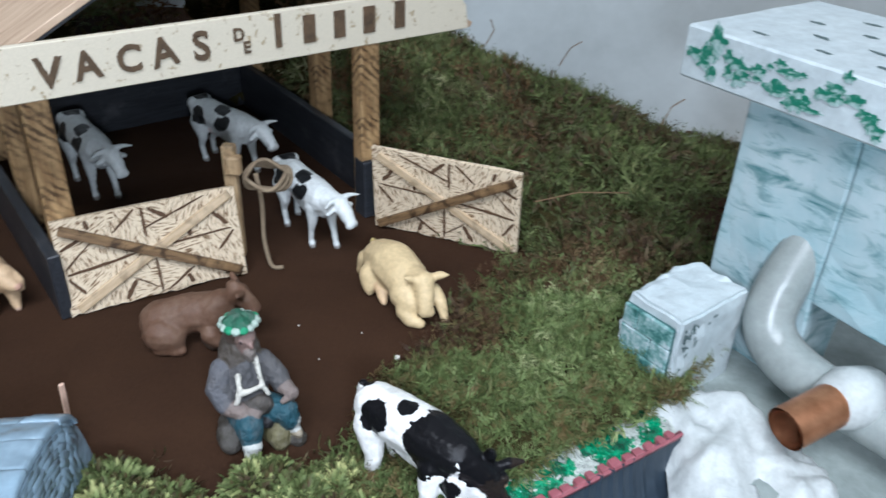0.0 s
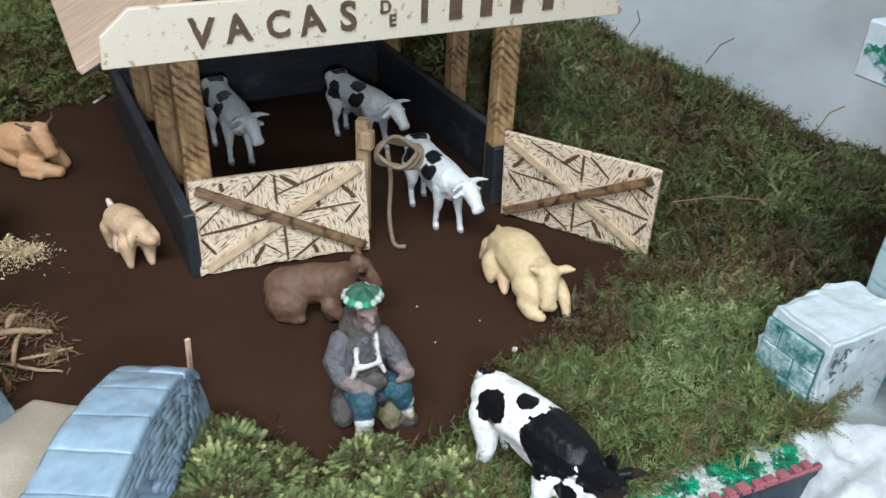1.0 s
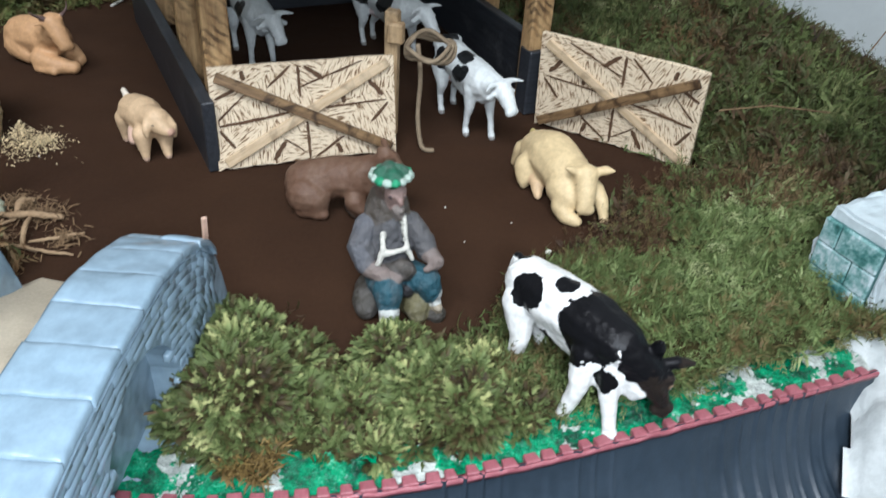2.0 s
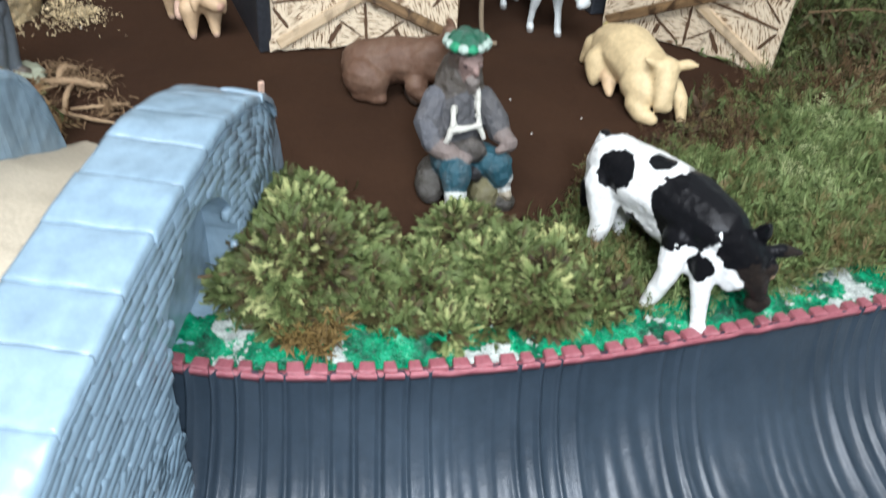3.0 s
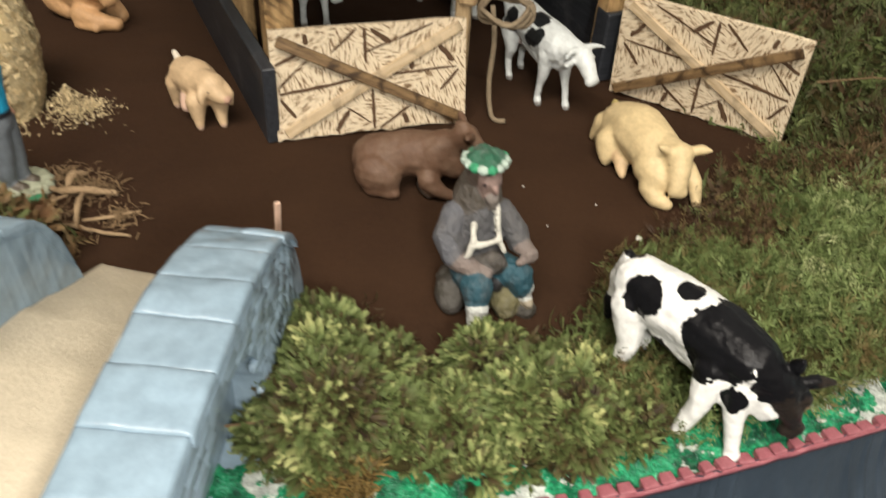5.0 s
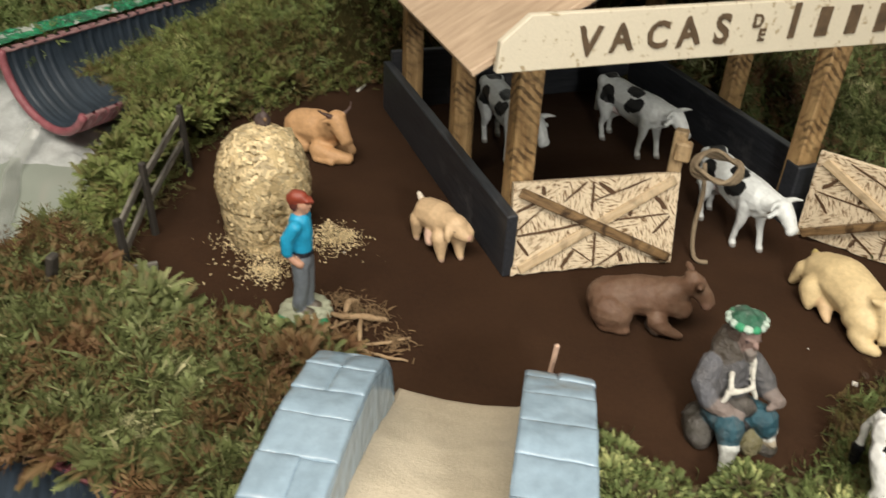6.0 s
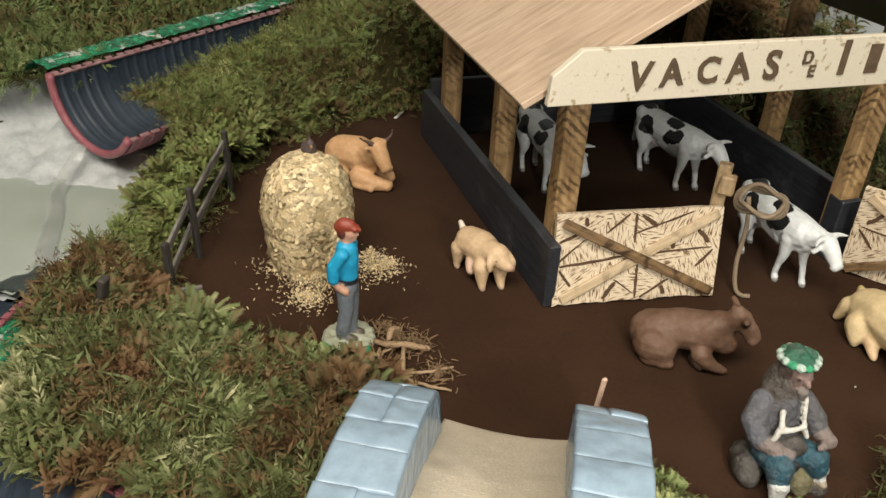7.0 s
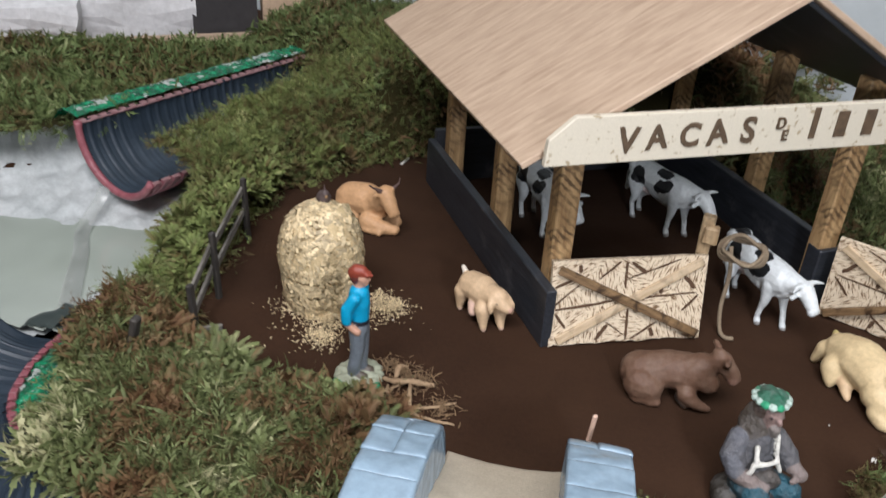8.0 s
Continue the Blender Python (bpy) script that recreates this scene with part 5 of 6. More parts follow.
crate("edge_board", "pale wooden edge board of the display table", "board", (-0.655, 0.695), (0.42, 0.012, 0.030), 45, ROOFWOOD, 0.0005, -0.003)
crate("folded_cloth", "white cloth bundle lying beyond the board", "cloth", (-0.815, 0.690), (0.17, 0.15, 0.06), 40, CLOTH, 0.012, -0.003)
crate("folded_cloth", "white cloth bundle lying beyond the board", "cloth", (-0.715, 0.800), (0.12, 0.12, 0.07), 45, CLOTH, 0.012, -0.003)
crate("dark_box", "plain dark box beyond the board", "box", (-0.626, 0.842), (0.075, 0.06, 0.06), 45, DARKBOX, 0.001, -0.003)
crate("cardboard_box", "plain brown cardboard box beyond the board", "box", (-0.545, 0.895), (0.10, 0.06, 0.07), 38, CARD, 0.001, -0.003)


# ---- figures ----
def aim(x, y, degrees, z=0.0, scale=1.0):
    return pose(x, y, z, 0, 0, degrees) @ Matrix.Scale(scale, 4)


PALE, GREYHOOF = (0.76, 0.80, 0.79), (0.10, 0.10, 0.10)


def toy_cow(x, y, degrees, head_turn, label, stride=4.0, scale=1.05):
    h = Matrix.Rotation(radians(head_turn), 3, "Z")
    neck = Vector((20, 0, 33))

    def hd(*p):
        return tuple(neck + h @ (Vector(p) - neck))
    blobs = [([(-22, 0, 34), (-6, 0, 32), (8, 0, 31.5), (19, 0, 32)], [8.6, 9.4, 9.8, 8.8], PALE), ([(-4, 0, 27), (8, 0, 25.5)], [7.4, 8.0], PALE),
             ([(18, 0, 33), hd(26, 0, 33.5), hd(33, 0, 33.5)], [8.0, 6.2, 5.2], PALE), ([hd(34, 0, 33.5), hd(38.5, 0, 29.5), hd(42, 0, 25.5)], [5.2, 4.2, 3.2], PALE), ([hd(42.5, 1.6, 24.5), hd(42.5, -1.6, 24.5)], 2.5, PALE), ([hd(33, 4, 32.5), hd(33, 8.5, 30.5)], [1.8, 1.5], PALE), ([hd(33, -4, 32.5), hd(33, -8.5, 30.5)], [1.8, 1.5], PALE),
             ([hd(33, 3, 37), hd(33.5, 8, 37), hd(35.5, 12.5, 36.2)], [1.9, 1.4, 0.7], PALE), ([hd(33, -3, 37), hd(33.5, -8, 37), hd(35.5, -12.5, 36.2)], [1.9, 1.4, 0.7], PALE), ([hd(37.4, 3.2, 31.6)], 0.8, (0.05, 0.05, 0.05)), ([hd(37.4, -3.2, 31.6)], 0.8, (0.05, 0.05, 0.05)),
             ([(-29, 0, 37), (-33, 0, 28), (-33, 1, 15)], [1.5, 1.1, 1.6], PALE), ([(20, 0, 25), (27, 0, 28)], [4.6, 3.2], PALE), ([(-25, 4.6, 38.5), (-25, -4.6, 38.5)], 4.2, PALE), ([(-13, 0, 22), (-11, 0, 20.4)], [3.6, 2.4], (0.62, 0.52, 0.50))]
    for sx, sy, dx in ((-20, 6.0, -stride), (-20, -6.0, stride * 0.5), (16, 5.6, stride), (16, -5.6, -stride * 0.5)):
        rear = sx < 0
        blobs.append(([(sx, sy * 0.9, 28), (sx + dx * 0.3 + (2.0 if rear else 0.4), sy, 17), (sx + dx * 0.7 - (1.2 if rear else 0), sy, 11), (sx + dx, sy, 4)], [6.2 if rear else 5.0, 3.2 if rear else 2.7, 1.9, 1.7], PALE))
        blobs.append(([(sx + dx + 0.6, sy, 2.4)], 2.2, PALE))
        blobs.append(([(sx + dx + 1.2, sy, 0.9), (sx + dx + 2.0, sy, 0.8)], [2.1, 1.7], (0.30, 0.29, 0.27)))
    spots = [(-16, -9, 35, 5.2), (-13, -9.5, 31, 4.4), (-18, -8, 31, 3.6), (6, -9.5, 33, 4.8), (10, -9, 35, 4.6), (3, -9.5, 30, 3.4), (1, -2, 41.5, 5.2), (6, -4, 41, 4.0), (-24, 1, 43.5, 5.8), (-29, 0, 40, 4.2), (-17, 9, 34, 5.0), (5, 10, 32, 5.0)]
    return figure("toy_cow", blobs, TOY, 0.00075, aim(x, y, degrees, 0.0, scale), label, "cow figurine", spots, "white toy cows", 3, 0.25)


toy_cow(0.0172, 0.5050, -50, 12, "white plastic toy cow with black patches in the stable doorway", 6.0, 1.0)
toy_cow(-0.0560, 0.5935, -35, 6, "white plastic toy cow with black patches inside the stable")
toy_cow(-0.1310, 0.5490, -47, 10, "white plastic toy cow with black patches at the stable's side")

W, K = (0.80, 0.80, 0.77), (0.010, 0.010, 0.011)
DK = (0.022, 0.017, 0.014)
blobs = [([(-23, 0, 33), (-10, 0, 33), (6, 0, 34), (19, 0, 34)], [9.5, 11.0, 11.0, 9.0], W), ([(-8, 0, 28), (8, 0, 27)], [9, 9], W),
         ([(16, 0, 35), (23, 1, 33), (28, 3.5, 29)], [8.5, 6.6, 5.6], K), ([(28.5, 3.8, 28.5), (31.4, 6.6, 22), (33.4, 9.2, 15)], [5.6, 4.8, 3.2], DK), ([(33.6, 8.2, 11.8), (35.2, 11.4, 12.0)], 2.6, DK), ([(34.8, 10.2, 9.8)], 2.3, DK), ([(30.4, 2.6, 26.0), (34.0, 8.6, 26.0)], 2.6, DK), ([(31.5, 2.4, 24.5)], 1.5, (0.32, 0.22, 0.13)), ([(35.2, 8.8, 24.0)], 1.4, (0.30, 0.21, 0.13)), ([(31.6, 4.0, 29.8), (33.0, 7.6, 29.8)], 1.0, (0.30, 0.23, 0.15)),
         ([(28.5, 7.6, 32), (29.5, 6.2, 37), (31, 4.6, 41)], [1.7, 2.5, 1.3], DK), ([(31.5, 8.8, 30.4), (34, 12.6, 30.8), (37.0, 16.8, 30.4)], [1.7, 2.4, 1.2], DK), ([(26.5, -1.0, 33), (24.4, -2.6, 35.6), (23, -4, 38)], [1.7, 2.2, 1.0], DK),
         ([(-31, 0, 39), (-35, 1, 28), (-35, 2, 16)], [2.0, 1.6, 1.5], W), ([(-35, 2, 16), (-35, 3, 8)], [2.6, 2.2], K),
         ([(19.5, -3, 29), (23.5, -5, 15), (26.6, -5.6, 4)], [6.0, 3.3, 2.4], W), ([(27.2, -5.6, 2.6)], 2.9, W), ([(13, -7, 28), (14, -10.5, 16), (12.0, -12.5, 4)], [6.0, 3.4, 2.5], W), ([(11.6, -13, 2)], 2.6, (0.62, 0.55, 0.36)), ([(22, 0, 24), (27.5, 1.5, 18.5)], [4.6, 3.2], W),
         ([(-21, 6, 28), (-22, 7, 14), (-20, 7, 4)], [7, 3.8, 2.8], W), ([(-21, -6, 28), (-17, -8, 14), (-19, -8, 4)], [7, 3.8, 2.8], W),
         ([(16, -4, 22), (20, -3, 20)], [5, 4.5], W), ([(25, 0, 25), (29, 2, 20)], [4, 3], W)]
SPOTS = [(-16, -10, 37, 7.2), (-5, -2, 45.5, 4.6), (-30, 2, 43, 5), (13, -8, 40, 13), (17, 2, 43, 14), (9, -11, 31, 6), (24, 4, 38, 12), (-6, -10, 20, 6), (26, 8, 31, 10), (-12, 12, 33, 9), (28, -2, 32, 6), (22, -8, 24, 4.5)]
figure("painted_cow", blobs, GLOSSCOW, 0.00065, aim(0.0982, 0.3066, -38, 0.0065, 0.93), "black and white hand-painted cow grazing at the river edge", "cow figurine", SPOTS, smooth=6, uneven=0.35)

CREAM = (0.69, 0.535, 0.295)
blobs = [([(-17, 0, 14), (-4, 0, 17), (10, -1, 16.5), (18, -1, 16)], [11, 13.0, 12.0, 9.5], CREAM), ([(18, -5, 13), (24, -6, 11)], [9.5, 7.0], CREAM), ([(18, 0, 20), (25, 0, 22)], [7.5, 6.2], CREAM), ([(26.5, 0, 23), (31, -1.6, 16.5), (34, -3.0, 11.5)], [5.9, 5.0, 3.9], CREAM), ([(34.0, -4.6, 10.0), (35.4, -1.4, 10.0)], 2.9, CREAM),
         ([(27, 5, 24.5), (29.5, 8.4, 26), (32, 11.2, 26.6)], [2.2, 2.5, 0.9], CREAM), ([(25.5, -4.4, 25), (25, -7.6, 26.6), (25, -10.6, 28)], [2.0, 2.2, 0.9], CREAM), ([(30.6, 2.8, 21.4)], 1.1, (0.30, 0.22, 0.12)), ([(28.6, -5.2, 20.4)], 1.1, (0.30, 0.22, 0.12)),
         ([(24, 7, 13), (31.5, 7.6, 11), (36.0, 7.4, 4)], [5.4, 3.6, 2.5], CREAM), ([(37.0, 7.4, 2.2)], 2.3, (0.20, 0.14, 0.10)), ([(24, -9, 7), (29, -9, 4), (33.4, -5.4, 3)], [5.4, 4.0, 2.8], CREAM),
         ([(-10, -10, 10), (-7, -13, 5), (-6, -13.6, 2.4)], [7.4, 4, 2.4], CREAM), ([(-1, -9, 7), (4, -11, 3.4), (6.4, -11.8, 2.2)], [4.4, 2.8, 2.0], (0.66, 0.47, 0.27)), ([(-24, -6, 12), (-27, -8, 3)], [5, 2.6], CREAM), ([(-14, 10, 8), (-8, 12, 3)], [6, 3], CREAM), ([(-27, 0, 20), (-29, 3, 14)], [2.0, 1.6], (0.45, 0.36, 0.14))]
figure("cream_cow", blobs, CLAY, 0.0009, aim(0.0760, 0.4470, -54, 0.0, 0.98), "cream painted cow figurine resting on bent legs", "cow figurine", smooth=9, uneven=0.15)

LAMB = (0.66, 0.47, 0.28)
blobs = [([(-9.5, -1, 17), (-1, 0, 18), (6, 0, 18)], [8.6, 9.2, 7.8], LAMB), ([(9, 0, 19.5), (14.0, 0.5, 20.5)], [7.0, 6.6], LAMB), ([(17, 1.2, 18.5), (20.5, 2.6, 17)], [4.8, 3.6], LAMB), ([(22.4, 3.2, 16.8)], 2.4, (0.62, 0.38, 0.27)),
         ([(15, -4.6, 22), (17.0, -6.2, 18.5), (17.8, -6.4, 15.2)], [1.8, 2.3, 1.4], LAMB), ([(16.5, 5.2, 22), (20.0, 6.0, 18), (21.4, 5.8, 13.8)], [1.8, 2.3, 1.5], LAMB), ([(-17, -1.5, 22), (-18.4, -2.0, 24.5)], [2, 1.6], (0.78, 0.70, 0.58)), ([(18.8, -3.4, 20.4)], 0.7, (0.04, 0.03, 0.025))]
for sx, sy, fx in ((-11, 2.5, -13), (-11.5, -6.0, -12.5), (12, 4.0, 16), (10, -6.0, 12.5)):
    blobs.append(([(sx, sy, 13), ((sx + fx) / 2, sy - 0.5, 7), (fx, sy - 1, 2.4)], [5.2, 3.4, 2.3], LAMB))
    blobs.append(([(fx + 0.8, sy - 1, 1.4)], 2.0, (0.56, 0.38, 0.27)))
blobs.append(([(1, -6.5, 11), (3.5, -8.2, 8)], [3.6, 3.0], (0.66, 0.45, 0.34)))
figure("toy_piglet", blobs, CLAY, 0.0008, aim(-0.1270, 0.4200, -36), "pale cream toy piglet standing on the soil", "pig figurine", smooth=6, uneven=0.2)

BROWN = (0.130, 0.070, 0.042)
blobs = [([(-19, -1, 12), (-6, -1, 15.5), (6, -2, 16)], [11.0, 10.4, 10.2], BROWN), ([(-19, -8, 10), (-14, -10, 9)], [9.4, 7.2], BROWN), ([(-20, -11, 4), (-10, -13.5, 2.6)], [4.4, 2.8], BROWN), ([(5, -3, 18), (12, -4, 22)], [9.0, 7.2], BROWN), ([(12, -6, 16), (15, -7, 14)], [7.0, 5.4], BROWN), ([(15, -5, 26), (19, -6.5, 28.5)], [5.4, 5.4], BROWN),
         ([(20.4, -7.6, 27.0), (24.0, -10, 23.4)], [5.0, 4.1], BROWN), ([(24.4, -12.0, 21.4), (26.0, -9.4, 21.6)], 2.9, (0.16, 0.085, 0.058)), ([(17.4, -1.6, 31.0), (15.8, 2.6, 33.0), (15.4, 4.6, 33.2)], [2.3, 1.7, 0.9], BROWN), ([(19.6, -11.2, 30.4), (18.8, -15.2, 32.4), (18.6, -16.6, 32.6)], [2.3, 1.7, 0.9], BROWN), ([(15.6, -5, 32.4), (17.0, -6, 33.4)], [2.6, 2.2], BROWN), ([(22.8, -11.6, 27.6)], 0.9, (0.03, 0.02, 0.015)),
         ([(4, -11, 9), (8, -13.4, 5.5), (15.2, -13.4, 2.6)], [5.0, 3.2, 2.2], BROWN), ([(2, -10, 5), (4.5, -12.5, 2)], [3.4, 2.2], (0.03, 0.02, 0.015)), ([(12, 6, 8), (18, 9, 3)], [5, 3], BROWN)]
figure("brown_cow", blobs, DUSTY, 0.0009, aim(-0.0130, 0.4010, 14, 0.0, 0.98), "dusty dark brown cow figurine lying on the soil before the gate", "cow figurine", smooth=5, uneven=0.45)

TAN = (0.58, 0.34, 0.165)
blobs = [([(-16, -2, 14), (-5, -2, 16), (8, -3, 16)], [12.0, 12.5, 10.5], TAN), ([(8, -5, 18), (16, -9, 23)], [9.0, 6.5], TAN), ([(20, -12, 31), (24.5, -13, 24), (27, -13, 19.5)], [6.2, 5.2, 4.0], TAN), ([(27, -14.6, 18.2), (28.8, -11.4, 18.4)], 2.7, TAN), ([(15, -9, 24), (20, -12, 29)], [6.6, 6.0], TAN),
         ([(19, -17, 34.5), (15.5, -19, 36.2), (12, -19.5, 37.5)], [1.6, 1.4, 0.8], (0.07, 0.035, 0.025)), ([(23.6, -8, 35), (26.4, -6, 38.5), (26.5, -4.8, 44)], [1.4, 1.0, 0.5], (0.10, 0.06, 0.05)), ([(17.6, -17.6, 31.5), (15.5, -20, 31)], [1.8, 1.0], TAN), ([(22.4, -17.4, 28)], 0.7, (0.03, 0.02, 0.02)),
         ([(6, -13, 7), (16, -13, 5), (25, -8.5, 4)], [6.6, 5.4, 4.2], TAN), ([(7, -17.6, 3), (18, -16.6, 2.6)], [2.8, 2.6], TAN), ([(-16, -7, 10), (-8, -9, 6)], [9, 6], TAN), ([(10, 5, 7), (20, 2, 4)], [6, 4], TAN)]
figure("tan_ox", blobs, CLAY, 0.0009, aim(-0.2400, 0.4980, -8, 0.0, 1.0), "tan painted ox figurine with dark horns lying at the yard edge", "ox figurine", smooth=6, uneven=0.35)

HEN = (0.085, 0.060, 0.055)
figure("toy_hen", [([(-1.0, 0, 4.4), (0.6, 0, 4.8)], [4.2, 4.0], HEN), ([(1.8, 0, 7.6)], 2.6, HEN), ([(4.2, 0, 7.2), (5.0, 0, 6.8)], [0.9, 0.5], (0.30, 0.18, 0.08)), ([(1.6, 0, 10.0), (1.4, 0, 13.4)], [0.8, 0.4], (0.07, 0.04, 0.035)), ([(-4.6, 0, 4.6), (-6.2, 0, 5.4)], [1.8, 0.9], HEN)], CLAY, 0.0005, pose(-0.2165, 0.396, 0.0610, 0, 0, -40), "small dark hen figurine sitting on the haystack", "hen figurine", smooth=3)

# farm hand figure on a round base
SKIN, BLUE, JEAN, CAP = (0.55, 0.31, 0.21), (0.010, 0.34, 0.58), (0.155, 0.178, 0.200), (0.27, 0.050, 0.026)
BASE, HAIR, BELT = (0.34, 0.36, 0.26), (0.11, 0.030, 0.022), (0.012, 0.013, 0.02)
blobs = [([(0, 2.4, 5), (0.5, 2.4, 14), (0, 2.0, 24)], [2.7, 2.8, 3.6], JEAN), ([(-1.5, -2.6, 5), (0, -2.4, 14), (0, -2.0, 24)], [2.7, 2.8, 3.6], JEAN), ([(0, 0, 25), (0, 0, 27)], [4.2, 4.1], JEAN), ([(0, 0, 28.3)], 4.2, BELT),
         ([(0, 0, 30), (0, 0, 36), (0, 0, 41)], [4.0, 4.4, 4.2], BLUE), ([(0, 4.6, 41), (-2, 6.0, 35), (-3.0, 6.0, 31)], [2.5, 2.3, 2.0], BLUE), ([(0, -4.6, 41), (-3, -5.9, 36), (-3, -6.2, 31)], [2.5, 2.4, 2.2], BLUE),
         ([(-2.8, -5.9, 29), (1, -4.8, 25.5)], [1.5, 1.5], SKIN), ([(-2.6, 5.8, 29), (1, 4.6, 26)], [1.5, 1.5], SKIN), ([(0, 0, 44), (0.6, 0, 47)], [2.2, 2.4], SKIN), ([(1.4, 0, 48.0)], 2.7, SKIN), ([(2.4, 0, 46.2)], 1.7, SKIN), ([(4.2, 0, 47.8)], 0.7, SKIN), ([(-0.9, 0, 47.8)], 2.8, HAIR), ([(-1.0, 0, 50.6), (1.2, 0, 50.8)], [2.9, 2.5], CAP), ([(-2.0, 0, 50)], 2.6, CAP), ([(3.7, -1.2, 50.2), (3.7, 1.2, 50.2)], 1.0, CAP), ([(5.0, 0, 49.8)], 0.9, CAP), ([(1.5, 2.4, 2.6), (3.5, 2.4, 2.4)], 2.0, (0.10, 0.08, 0.06)), ([(0.5, -2.6, 2.6), (2.5, -2.6, 2.4)], 2.0, (0.10, 0.08, 0.06)),
         ([(-8, 0, 0.4), (8, 0, 0.4)], 2.6, BASE), ([(0, -8.5, 0.4), (0, 8.5, 0.4)], 2.6, BASE), ([(-6, -6, 0.4), (6, 6, 0.4)], 2.5, BASE), ([(6, -6, 0.4), (-6, 6, 0.4)], 2.5, BASE), ([(-3, -8, 0.4), (3, 8, 0.4)], 2.5, BASE), ([(9.2, -4.5, 0.2), (6.5, -7.8, 0.3), (2, -9.8, 0.3), (-3, -9.8, 0.3), (-7, -7.0, 0.2)], 2.2, (0.03, 0.20, 0.09))]
blobs += [([(8.2 * math.cos(k * math.tau / 18), 8.2 * math.sin(k * math.tau / 18), 0.3)], 2.5, BASE) for k in range(18)]
figure("farmhand_figure", blobs, FIGURE, 0.0005, aim(-0.1630, 0.3390, 8, 0.0, 1.24), "small standing figurine in blue shirt and red cap on base", "figurine", smooth=2, uneven=0.2)

# seated shepherd figure on a stone
COAT, HOOD, TROUS, SOCK, STONE = (0.078, 0.078, 0.083), (0.064, 0.051, 0.038), (0.024, 0.084, 0.112), (0.62, 0.64, 0.60), (0.047, 0.042, 0.032)
GREENCAP, GREY, PURSE, SLEEVE = (0.018, 0.115, 0.062), (0.21, 0.165, 0.145), (0.050, 0.042, 0.034), (0.115, 0.118, 0.132)
blobs = [([(-4, -6, 5), (-4, 6, 5), (-6, 0, 12)], [7.5, 7.5, 7.5], STONE), ([(5, 7, 3), (9, 8, 5), (11, 8, 2)], [5, 5.5, 4], (0.15, 0.135, 0.065)), ([(1, -9, 5), (5, -10.5, 4)], [6.4, 4.6], STONE), ([(-5, -8, 3), (2, -11, 1.5)], [5.0, 3.6], STONE), ([(9, 14, 2), (12.5, 15, 1.8)], [4.5, 3.8], STONE),
         ([(-4, 0, 18), (-3, 0, 28), (-3, 0, 36)], [9.5, 9.2, 7.4], COAT), ([(-4, -1, 38), (-4, -1, 44)], [7.0, 5.4], HOOD), ([(-6, -2, 47), (-6, -3.8, 42), (-4.6, -5.6, 38)], [4.8, 4.8, 3.8], HOOD), ([(-4.8, 4.0, 44), (-3.4, 5.4, 39)], [3.2, 2.8], HOOD),
         ([(-3, -9, 36), (-1, -12, 29), (3, -10.5, 23)], [4.4, 4.6, 4.2], SLEEVE), ([(3, -10.5, 22.6), (8, -5, 20.4)], [4.0, 3.2], GREY), ([(8.5, -3.5, 20), (10.4, -0.5, 19.6)], [2.7, 2.3], GREY), ([(1.2, -9.6, 30), (2.6, -8.0, 26)], [2.6, 2.4], COAT),
         ([(-2, 8, 36), (2, 11.5, 30), (4, 12.5, 26)], [4.2, 4.4, 4.0], COAT), ([(4, 12.5, 26), (8, 14, 25)], [3.8, 3.2], GREY), ([(9.6, 14.6, 24.6)], 3.2, GREY), ([(10.6, 12.6, 23.4), (11.4, 10.4, 23)], [1.6, 1.3], GREY),
         ([(1, -4, 15), (11, -4, 15.4)], [6.4, 5.6], TROUS), ([(11.4, -4, 15), (13.8, -4, 9.8)], [5.6, 4.3], TROUS), ([(14.8, -4.2, 8.8)], 4.2, SOCK), ([(16, -4.8, 7.0), (18.2, -6.0, 3)], [3.4, 2.8], SOCK), ([(19.6, -6.8, 1.8), (21.6, -8.2, 1.8)], [2.8, 2.3], SOCK),
         ([(1, 5, 15), (9.5, 11.5, 16.4)], [6.2, 5.3], TROUS), ([(9.5, 11.5, 16.2), (11, 13, 12)], [5.2, 4.3], TROUS), ([(11.2, 13.4, 11.8)], 4.0, SOCK), ([(11.6, 13.8, 10.8), (12.4, 14.4, 8)], [3.0, 2.4], SOCK), ([(13.0, 14.6, 6.8), (14.6, 15.0, 6.2)], [2.2, 1.8], (0.40, 0.34, 0.24)), ([(8.5, 3.8, 12.4)], 3.0, (0.010, 0.010, 0.012)),
         ([(-1.0, 1.0, 46), (-0.2, 1.2, 50.5)], [3.8, 4.3], (0.26, 0.175, 0.15)), ([(3.6, 1.8, 49.2), (4.4, 2.1, 48.2)], [1.3, 1.1], (0.32, 0.21, 0.18)), ([(2.6, 1.6, 44.6), (2.8, 1.8, 42)], [2.6, 1.8], (0.20, 0.17, 0.15)), ([(2.6, -1.2, 50.4)], 0.9, (0.05, 0.03, 0.03)), ([(3.2, 4.2, 50.2)], 0.8, (0.05, 0.03, 0.03)), ([(-3.8, -0.6, 50.5)], 5.0, (0.085, 0.055, 0.038)),
         ([(5, -1, 20), (7, 3, 21)], [4.6, 4.4], PURSE), ([(7.4, 2, 23.5), (8.6, 5, 21.5)], [2.6, 2.2], (0.10, 0.088, 0.075)),
         ([(-2.5, -3, 56.6), (-2.5, 3, 56.6)], [3.6, 3.6], GREENCAP), ([(0.5, 0, 56.6), (-5.5, 0, 56.6)], [3.8, 3.6], GREENCAP)]
